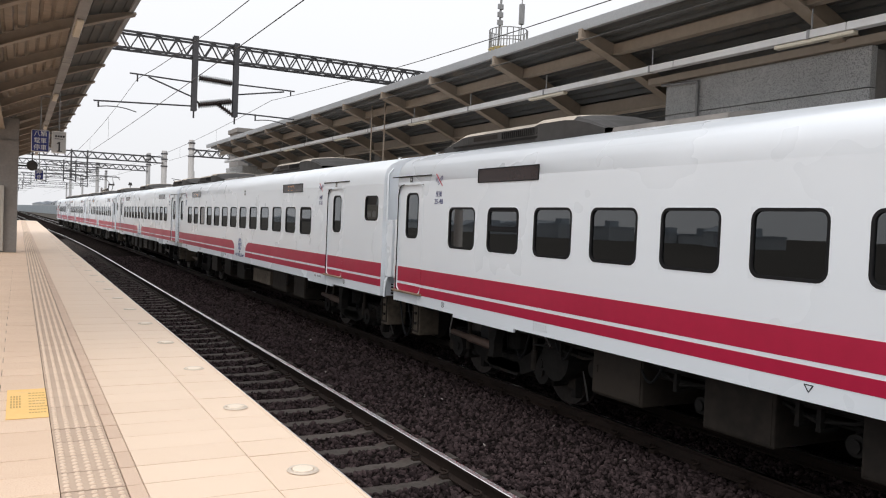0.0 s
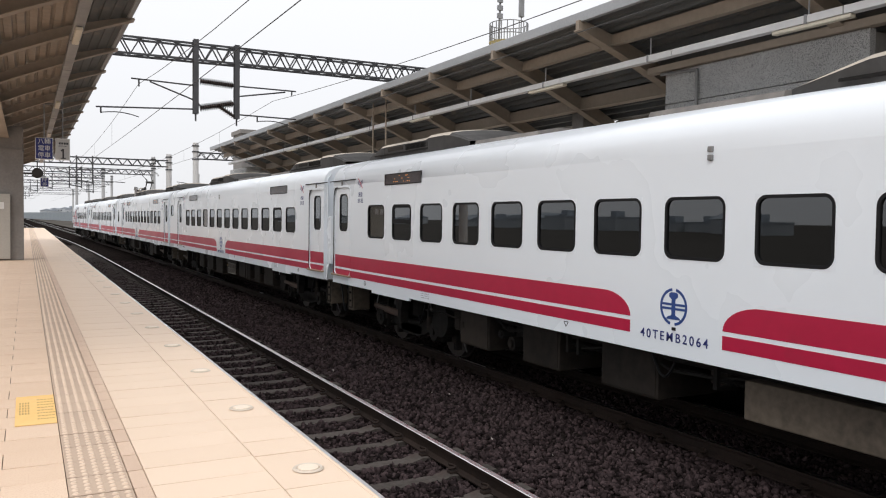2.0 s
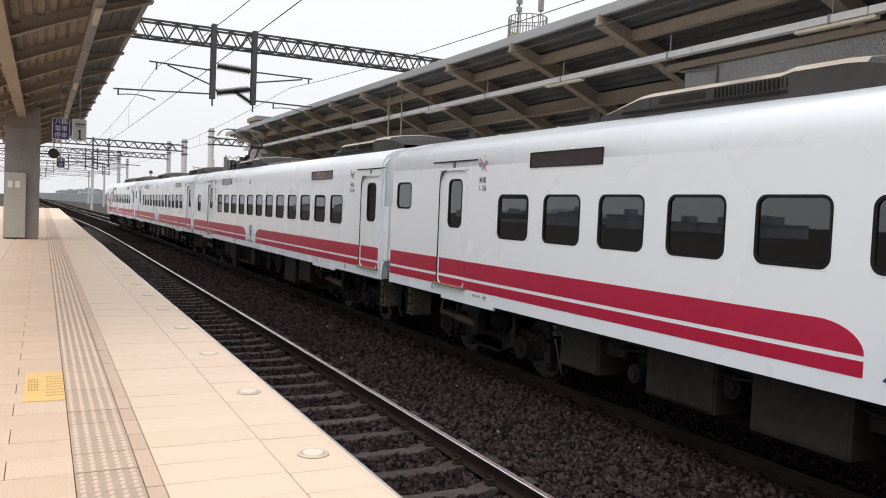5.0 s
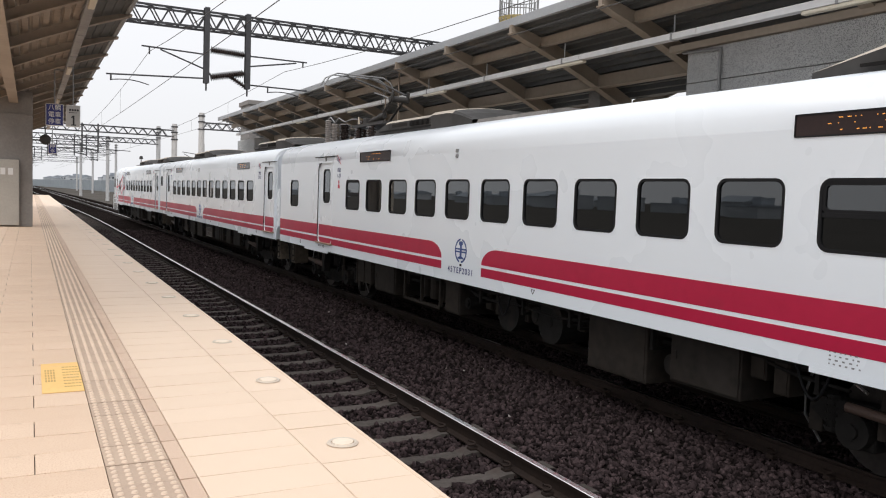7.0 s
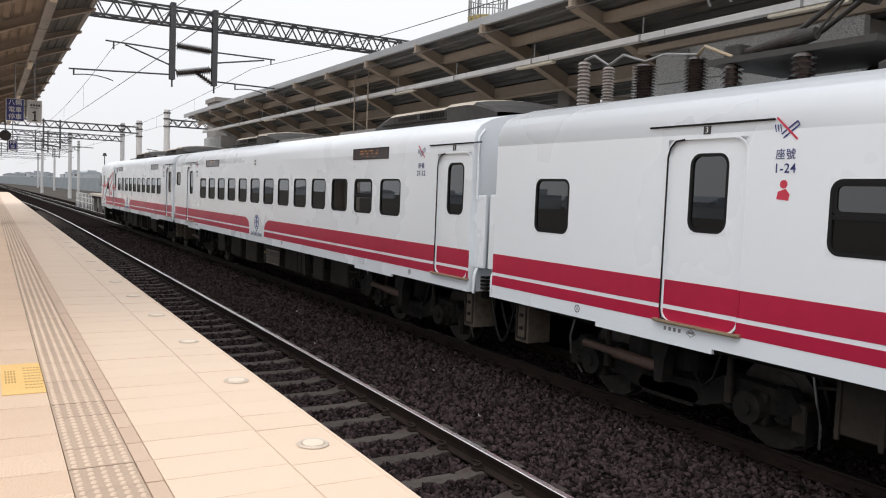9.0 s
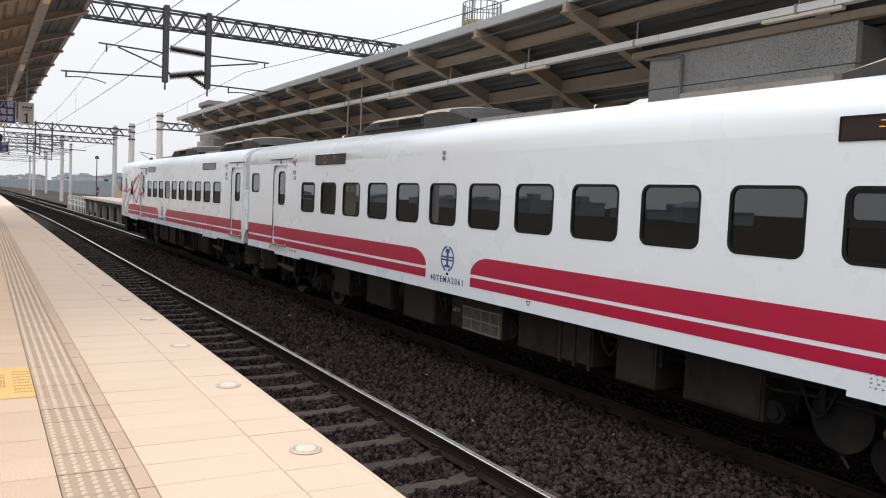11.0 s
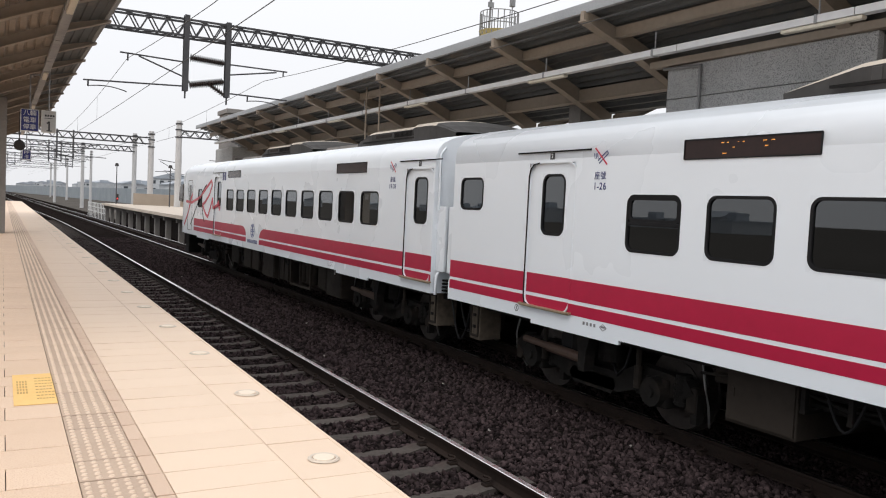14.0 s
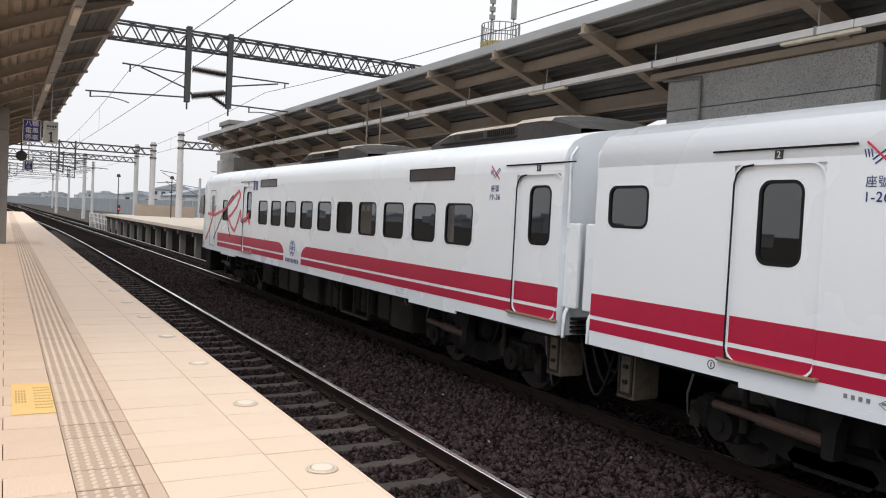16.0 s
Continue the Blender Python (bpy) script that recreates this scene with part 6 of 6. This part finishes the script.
def coach(m, code, flip, seats_far, seats_near, number_far, number_near, lit, first, step=1.064, grille=False, pantograph=False, infant=False, nudge=0.0):
    """A passenger car. u runs from the end with the small window; flip puts that end towards -y."""
    car = empty("passenger_car", m)
    f = -1 if flip else 1

    def Y(u):
        return f * (HALF_L - u)

    def span(u0, u1):
        return tuple(sorted((Y(u0), Y(u1))))

    rn = random.Random(code)
    wins = [span(first + step * k, first + step * k + 0.70) for k in range(1 if pantograph else 0, 13)]
    small = span(0.86, 1.44) if pantograph else span(0.22, 0.77)
    d1, d2 = span(2.90, 3.80) if pantograph else span(1.82, 2.70), span(18.05, 18.94)
    small_z = (1.87, 2.44) if pantograph else SMALL_Z
    holes = [(*w, *WIN_Z) for w in wins] + [(*small, *small_z)] + [(*d1, *DOOR_Z), (*d2, *DOOR_Z)]
    body_shell(car, holes, -HALF_L, HALF_L)
    for k, w in enumerate(wins):
        r = rn.random()
        window(car, *w, *WIN_Z, transom=k in (0, len(wins) - 2), blind=0.42 if r < 0.08 else 0.0, curtains=[(-0.5, -0.5 + rn.uniform(0.12, 0.3))] * (r > 0.45) + [(0.5 - rn.uniform(0.1, 0.25), 0.5)] * (r > 0.8))
        window(car, *w, *WIN_Z, side=1)
        s = part("seat_row", seat_me, None, car)
        s.matrix_basis = pose(0, (w[0] + w[1]) / 2 + 0.3, 0)
    window(car, *small, *small_z)
    door(car, *d1, 1, number_far)
    door(car, *d2, 1, number_near)
    logo = Y((9.60 if flip else 9.38) + nudge)
    cuts = sorted([-HALF_L, HALF_L, *d1, *d2, logo - 0.6, logo + 0.6])
    for a, b in zip(cuts, cuts[1:]):
        mid = (a + b) / 2
        if d1[0] < mid < d1[1] or d2[0] < mid < d2[1] or abs(mid - logo) < 0.5:
            continue
        stripe(car, a, b, 1 if abs(b - (logo - 0.6)) < 1e-6 else (-1 if abs(a - (logo + 0.6)) < 1e-6 else 0))
    emblem(car, logo)
    lettering("car_code", code, 0.122, NAVY, car, Matrix.Translation((-HALF_W - 0.003, logo, 1.145)) @ SIDE, 1.4, 0.0012)
    bm = B()
    box(bm, -HALF_W - 0.012, -HALF_W + 0.002, logo - 0.035, logo + 0.01, 1.217, 1.247, 0.004)
    part("sensor_cap", bm, UNDER, car, "small black sensor cap")
    no_smoking(car, Y(4.17 if pantograph else 3.12), seats_far, infant=infant)
    no_smoking(car, Y(17.55), seats_near)
    display(car, *(span(5.32, 6.74) if pantograph else span(4.30, 5.72)), lit)
    display(car, *(span(14.96, 16.36) if pantograph else span(15.03, 16.43)), lit)
    bm = B()
    for z in (2.805, 2.88):
        box(bm, -HALF_W - 0.025, -HALF_W + 0.05, Y(9.18 + nudge) - 0.027, Y(9.18 + nudge) + 0.027, z - 0.026, z + 0.026, 0.008)
    part("speaker_horn", bm, STEEL_GREY, car)
    for e in (1, -1):
        car_end(car, e * HALF_L, e)
        bogie(car, e * (HALF_L - 2.55))
    sill_marks(car, Y, (1.69, 17.3), 11.27)
    small_print(car, Y(15.4) if not flip else Y(15.0))
    if flip:
        lay = [(4.7, 5.5, 0.42, 1.18, "doors"), (6.05, 7.26, 0.44, 1.18, "plain"), (7.35, 8.95, 0.5, 1.22, "tan"), (10.11, 11.01, 0.42, 1.15, "plain"), (11.8, 12.6, 0.42, 1.15, "plain"), (13.4, 14.2, 0.42, 1.18, "doors")]
    elif pantograph:
        lay = [(4.55, 5.36, 0.47, 1.16, "ribbed"), (5.62, 6.54, 0.42, 1.20, "doors"), (6.90, 8.3, 0.42, 1.2, "frame"), (8.47, 8.95, 0.42, 1.2, "plain"), (12.06, 13.06, 0.30, 1.18, "plain"), (13.43, 14.34, 0.43, 1.2, "doors")]
    else:
        lay = [(4.70, 5.45, 0.42, 1.15, "doors"), (6.30, 7.25, 0.42, 1.2, "doors"), (7.66, 8.65, 0.40, 1.2, "plain"), (9.08, 9.46, 0.47, 1.16, "doors"), (9.48, 10.40, 0.47, 1.2, "grille" if grille else "plain"), (10.72, 11.52, 0.46, 1.18, "plain"), (11.55, 12.14, 0.48, 1.2, "ribbed"), (12.49, 13.06, 0.44, 1.18, "plain"), (13.4, 14.3, 0.44, 1.15, "doors")]
    for u0, u1, z0, x, kind in lay:
        equipment(car, *span(u0, u1), z0, x, kind)
    under_clutter(car, Y, [(u0, u1) for u0, u1, *_ in lay], code)
    for u in (10.2, 11.2) if pantograph else (15.0,):
        bm = B()
        rod(bm, (-1.12, Y(u), 0.66), (1.1, Y(u), 0.66), 0.27, 20)
        part("air_tank", bm, UNDER, car)
    bm = B()
    rod(bm, (-1.0, Y(4.6), 0.85), (-1.0, Y(15), 0.85), 0.035, 8)
    rod(bm, (-0.95, Y(4.6), 0.72), (-0.95, Y(15), 0.75), 0.025, 8)
    part("air_pipe", bm, UNDER, car)
    if pantograph:
        pantograph_gear(car, Y)
        roof_unit(car, *span(4.5, 8.5)), roof_box(car, *span(8.6, 10.5)), roof_unit(car, *span(14.6, 18.6))
    else:
        roof_unit(car, *span(4.85, 8.85)), roof_box(car, *span(8.95, 10.7)), roof_unit(car, *span(14.6, 18.6)), roof_box(car, *span(12.8, 14.5))
    return tagged(car, "white passenger carriage with red stripes and dark tinted windows", "train carriage", "cars of the train")


def ribbed(bm, x, y, z0, z1, r, n):
    rod(bm, (x, y, z0), (x, y, z1), r * 0.55, 12)
    for k in range(n):
        z = z0 + (z1 - z0) * (k + 0.2) / n
        rod(bm, (x, y, z), (x, y, z + (z1 - z0) / n * 0.6), r, 16, r * 0.72)


def pantograph_gear(car, Y):
    for u, r, h, x, m in ((0.25, 0.085, 0.58, -0.35, INSULATOR_GREY), (0.72, 0.08, 0.46, -0.35, INSULATOR_GREY), (1.30, 0.15, 0.42, -0.3, INSULATOR), (1.85, 0.14, 0.46, -0.05, INSULATOR)):
        bm = B()
        ribbed(bm, x, Y(u), 3.40, 3.42 + h, r, 13)
        part("bushing", bm, m, car, "ribbed ceramic bushing")
    for u, x in ((2.75, -0.5), (3.6, -0.55), (4.5, -0.5), (2.75, 0.5), (3.6, 0.55), (4.5, 0.5)):
        bm = B()
        ribbed(bm, x, Y(u), 3.38, 3.64, 0.11, 5)
        part("insulator", bm, INSULATOR, car, "dark brown ribbed insulator")
    pan = part("pantograph_base", box(B(), -0.58, 0.58, min(Y(2.5), Y(4.3)), max(Y(2.5), Y(4.3)), 3.65, 3.71), ROOF_DARK, car, "sooty pantograph base frame")
    bm = B()
    rod(bm, (-0.2, Y(2.62), 3.80), (-0.2, Y(3.3), 3.87), 0.05, 16, 0.075)
    part("raising_cylinder", bm, WHEEL, pan, "grey raising cylinder")
    bm = B()
    rod(bm, (-0.2, Y(3.28), 3.87), (-0.2, Y(3.46), 3.89), 0.085, 16, 0.06)
    box(bm, -0.3, -0.1, min(Y(2.45), Y(2.65)), max(Y(2.45), Y(2.65)), 3.70, 3.9, 0.02)
    part("cylinder_head", bm, ROOF_DARK, pan)
    for x in (-0.14, 0.14):
        hose("lower_arm", [(x, Y(2.9), 3.80), (x, Y(3.3), 4.0), (x, Y(3.72), 4.24)], 0.026, ROOF_DARK, pan)
        hose("upper_arm", [(x, Y(3.78), 4.32), (x * 1.6, Y(2.6), 4.64), (x * 2.2, Y(1.35), 4.96)], 0.022, ROOF_DARK, pan)
    bm = B()
    rod(bm, (-0.22, Y(3.76), 4.22), (0.22, Y(3.76), 4.22), 0.065, 12)
    for x in (-0.2, 0.16):
        bar(bm, (x + 0.02, Y(3.76), 4.16), (x + 0.02, Y(3.84), 4.38), 0.03, 0.1)
    part("knuckle", bm, ROOF_DARK, pan)
    hose("guide_rod", [(-0.2, Y(3.45), 3.88), (-0.2, Y(3.6), 4.03), (-0.2, Y(3.76), 4.2)], 0.013, ROOF_DARK, pan)
    hose("guide_rod", [(-0.1, Y(3.55), 4.24), (-0.1, Y(3.1), 4.36), (-0.1, Y(2.6), 4.47)], 0.013, STEEL_GREY, pan)
    bm2 = B()
    for dy in (-0.16, 0.16):
        hose("contact_strip", [(-0.88, Y(1.3) + dy, 4.72), (-0.76, Y(1.3) + dy, 4.9), (-0.58, Y(1.3) + dy, 4.99), (0.58, Y(1.3) + dy, 4.99), (0.76, Y(1.3) + dy, 4.9), (0.88, Y(1.3) + dy, 4.72)], 0.018, STEEL_GREY, pan)
    for x in (-0.3, 0.3):
        bar(bm2, (x, Y(1.3) - 0.16, 4.97), (x, Y(1.3) + 0.16, 4.97), 0.02, 0.02)
    part("head_frame", bm2, ROOF_DARK, pan)
    hose("busbar", [(-0.35, Y(0.25), 4.02), (-0.36, Y(0.45), 4.05), (-0.35, Y(0.72), 3.9), (-0.33, Y(0.95), 4.0), (-0.3, Y(1.3), 3.88), (-0.2, Y(1.5), 3.95), (-0.05, Y(1.85), 3.92)], 0.016, STEEL_GREY, car)
    hose("busbar", [(-0.05, Y(1.85), 3.9), (-0.3, Y(2.2), 3.93), (-0.5, Y(2.75), 3.72)], 0.02, BRONZE, car)


def power_car(m):
    """The power car at the tail, with its cab at the far end. n counts metres from the near end."""
    car = empty("power_car", m)

    def Y(n):
        return -HALF_L + n

    body_end = Y(17.9)
    wins = [(Y(1.97 + 1.057 * k), Y(1.97 + 1.057 * k + 0.72)) for k in range(10)]
    d1, d2, cab = (Y(0.04), Y(0.93)), (Y(12.75), Y(13.65)), (Y(16.75), Y(17.4))
    side_win = (Y(15.3), Y(15.85))
    holes = [(*w, *WIN_Z) for w in wins] + [(*d1, *DOOR_Z), (*d2, *DOOR_Z), (*side_win, *WIN_Z)]
    body_shell(car, holes, -HALF_L, body_end, nose=True)
    for w in wins:
        window(car, *w, *WIN_Z)
        window(car, *w, *WIN_Z, side=1)
        s = part("seat_row", seat_me, None, car)
        s.matrix_basis = pose(0, (w[0] + w[1]) / 2 + 0.3, 0)
    window(car, *side_win, *WIN_Z)
    door(car, *d1, 1, "1")
    door(car, *d2, 1, "1")
    # nose: the section shrinks and rounds towards the front
    bm = B()
    sect = [(-HALF_W, SILL), (-HALF_W, 1.9), (-HALF_W, 2.5)] + ROOF + [(HALF_W, 2.5), (HALF_W, 1.9), (HALF_W, SILL)]
    rows = []
    for k, (dy, sx, top) in enumerate(((0, 1, 1), (0.4, 0.985, 0.985), (0.75, 0.94, 0.95), (1.0, 0.86, 0.90), (1.15, 0.74, 0.82), (1.2, 0.6, 0.74))):
        rows.append([bm.verts.new((x * sx, body_end + dy + 0.25 * max(0, 1.9 - z) * (k / 5), SILL - 0.12 * (k / 5) + (z - SILL) * top)) for x, z in sect])
    for a, b in zip(rows, rows[1:]):
        for i in range(len(sect) - 1):
            bm.faces.new((a[i], a[i + 1], b[i + 1], b[i])).smooth = True
    bm.faces.new(rows[-1])
    bmesh.ops.recalc_face_normals(bm, faces=bm.faces)
    part("nose", bm, TRAIN_WHITE, car)
    bm = B()
    plate(bm, [(Y(18.35), 2.02), (Y(19.0), 2.05), (Y(18.85), 2.55), (Y(18.35), 2.62)], -HALF_W - 0.003, -HALF_W + 0.15)
    part("cab_side_window", bm, LED_OFF, car, "dark cab side window")
    bm = B()
    ring(bm, rrect(cab[0], cab[1], 1.10, 2.75, 0.06), rrect(cab[0] + 0.015, cab[1] - 0.015, 1.115, 2.735, 0.05), -HALF_W - 0.004, -HALF_W + 0.004)
    cabdoor = part("cab_door", bm, RUBBER, car, "cab door outline")
    bm = B()
    plate(bm, rrect(cab[0] + 0.16, cab[1] - 0.16, 2.0, 2.6, 0.06), -HALF_W - 0.004, -HALF_W + 0.002)
    bmesh.ops.recalc_face_normals(bm, faces=bm.faces)
    part("cab_door_window", bm, LED_OFF, cabdoor)
    logo = Y(9.5)
    cuts = sorted([-HALF_L, *d1, *d2, logo - 0.6, logo + 0.6, Y(16.4)])
    for a, b in zip(cuts, cuts[1:]):
        mid = (a + b) / 2
        if d1[0] < mid < d1[1] or d2[0] < mid < d2[1] or abs(mid - logo) < 0.5:
            continue
        stripe(car, a, b, 1 if abs(b - (logo - 0.6)) < 1e-6 else (-1 if abs(a - (logo + 0.6)) < 1e-6 else 0))
    emblem(car, logo)
    bm = B()
    for k in range(9):
        box(bm, -HALF_W - 0.003, -HALF_W + 0.001, logo - 0.42 + 0.1 * k, logo - 0.36 + 0.1 * k, 1.12, 1.21)
    part("car_code", bm, NAVY, car)
    no_smoking(car, Y(1.43), "19-36")
    display(car, Y(2.5), Y(3.9), 0)
    display(car, Y(10.8), Y(12.1), 0)
    bm = B()
    for y0, y1 in ((12.35, 12.52), (12.58, 12.75)):
        box(bm, -HALF_W - 0.003, -HALF_W + 0.001, Y(y0), Y(y1), 2.72, 2.95)
    part("caution_label", bm, NAVY, car)
    # swash of red and grey brush strokes
    for colour, strokes in ((MARK_RED, (((17.9, 1.25), (17.3, 1.7), (16.9, 2.15), (16.7, 2.3)), ((17.7, 2.05), (16.8, 2.02), (15.6, 2.2), (14.6, 2.55), (14.1, 2.72), (13.95, 2.6), (14.3, 2.3), (14.9, 2.05), (15.2, 1.98)), ((15.2, 1.98), (14.8, 1.72), (14.45, 1.62), (14.1, 1.95), (13.9, 2.2), (13.8, 1.9), (13.3, 2.0), (13.15, 2.12), (13.0, 1.85)))), (UNDER, (((16.9, 1.3), (16.2, 1.8), (15.6, 2.2), (15.0, 2.5), (14.7, 2.6)), ((15.4, 2.3), (15.15, 1.7), (14.9, 1.45))))):
        bm = B()
        for st in strokes:
            for i, ((a, b), (c, d)) in enumerate(zip(st, st[1:])):
                bar(bm, (-HALF_W - 0.004, Y(a), b), (-HALF_W - 0.004, Y(c), d), 0.006, 0.085 if colour is MARK_RED else 0.04)
        part("brush_script", bm, colour, car, "flowing red brush-stroke emblem" if colour is MARK_RED else "thin dark brush stroke")
    car_end(car, -HALF_L, -1)
    bogie(car, -HALF_L + 2.55)
    bogie(car, Y(15.8))
    small_print(car, Y(4.2))
    lay = [(4.2, 5.0, 0.36, 1.15, "plain"), (5.15, 5.65, 0.42, 1.1, "plain"), (5.85, 7.2, 0.34, 1.2, "frame"), (7.4, 8.15, 0.38, 1.15, "ribbed"), (8.45, 9.4, 0.34, 1.18, "doors"), (9.85, 10.5, 0.4, 1.15, "plain"), (10.6, 11.3, 0.4, 1.15, "plain"), (12.0, 12.8, 0.4, 1.1, "plain")]
    for n0, n1, z0, x, kind in lay:
        equipment(car, Y(n0), Y(n1), z0, x, kind)
    under_clutter(car, Y, [(n0, n1) for n0, n1, *_ in lay], "power")
    roof_unit(car, Y(0.5), Y(4.4)), roof_box(car, Y(4.4), Y(6.2)), roof_unit(car, Y(7.0), Y(11.0)), roof_box(car, Y(11.0), Y(13))
    bm = B()
    box(bm, -1.2, 1.2, Y(18.3), Y(18.9), 0.25, 1.0, 0.05)
    part("front_skirt", bm, UNDER, car)
    return tagged(car, "white power car with red stripes and a red brush-stroke emblem", "train power car", "cars of the train")


# centre of the gap between power car and first carriage, at half-second steps
GAP_Y = [90.40, 86.19, 82.37, 78.19, 73.97, 70.11, 66.58, 62.96, 59.28, 55.62, 52.05, 48.65, 45.38, 42.30, 39.41, 36.57, 33.84, 31.12, 28.39, 25.88, 23.47, 21.22, 19.15, 17.25, 15.53, 14.06, 12.62, 11.28, 10.16, 9.18, 8.35, 7.65, 7.09]
TIMES = [0.5 * i for i in range(33)]
CARS = [
    (power_car(pose(FAR, 100.06, RAIL)), 0),
    (coach(pose(FAR, 80.46, RAIL), "40TEMA2061", False, "1-26", "27-52", "2", "2", 3, 3.58, step=1.05, grille=True), 1),
    (coach(pose(FAR, 60.86, RAIL), "45TEP2031", False, "1-24", "25-48", "3", "3", 2, 3.54, pantograph=True, infant=True), 2),
    (coach(pose(FAR, 41.26, RAIL), "40TEMB2062", False, "1-26", "27-52", "4", "4", 0, 3.58, grille=True, nudge=0.1), 3),
    (coach(pose(FAR, 21.66, RAIL), "40TEMB2064", True, "1-26", "27-52", "5", "5", 4, 3.70), 4),
    (coach(pose(FAR, 2.06, RAIL), "40TEM2065", True, "1-24", "25-48", "6", "6", 0, 3.73), 5),
]
pave()


def motions():
    for car, i in CARS:
        rows = []
        for t, g in zip(TIMES, GAP_Y):
            y = g + CAR_PITCH / 2 - CAR_PITCH * i
            rows.append((t, pose(FAR + bend(y), y, RAIL + (0.0, 0.0, 0.01, 0.02, 0.02, 0.02)[i], 0, 0, -math.degrees(math.atan(slope(y))))))
        walk(car, rows)
    turning = []
    for k in range(241):
        t = k / 15
        gone = GAP_Y[0] - float(np.interp(t, TIMES, GAP_Y))
        turning.append((t, gone / 0.43))
    for w, a in WHEELSETS:
        walk(w, [(t, pose(0, a, 0.43, math.degrees(r), 0, 0)) for t, r in turning])


motions()
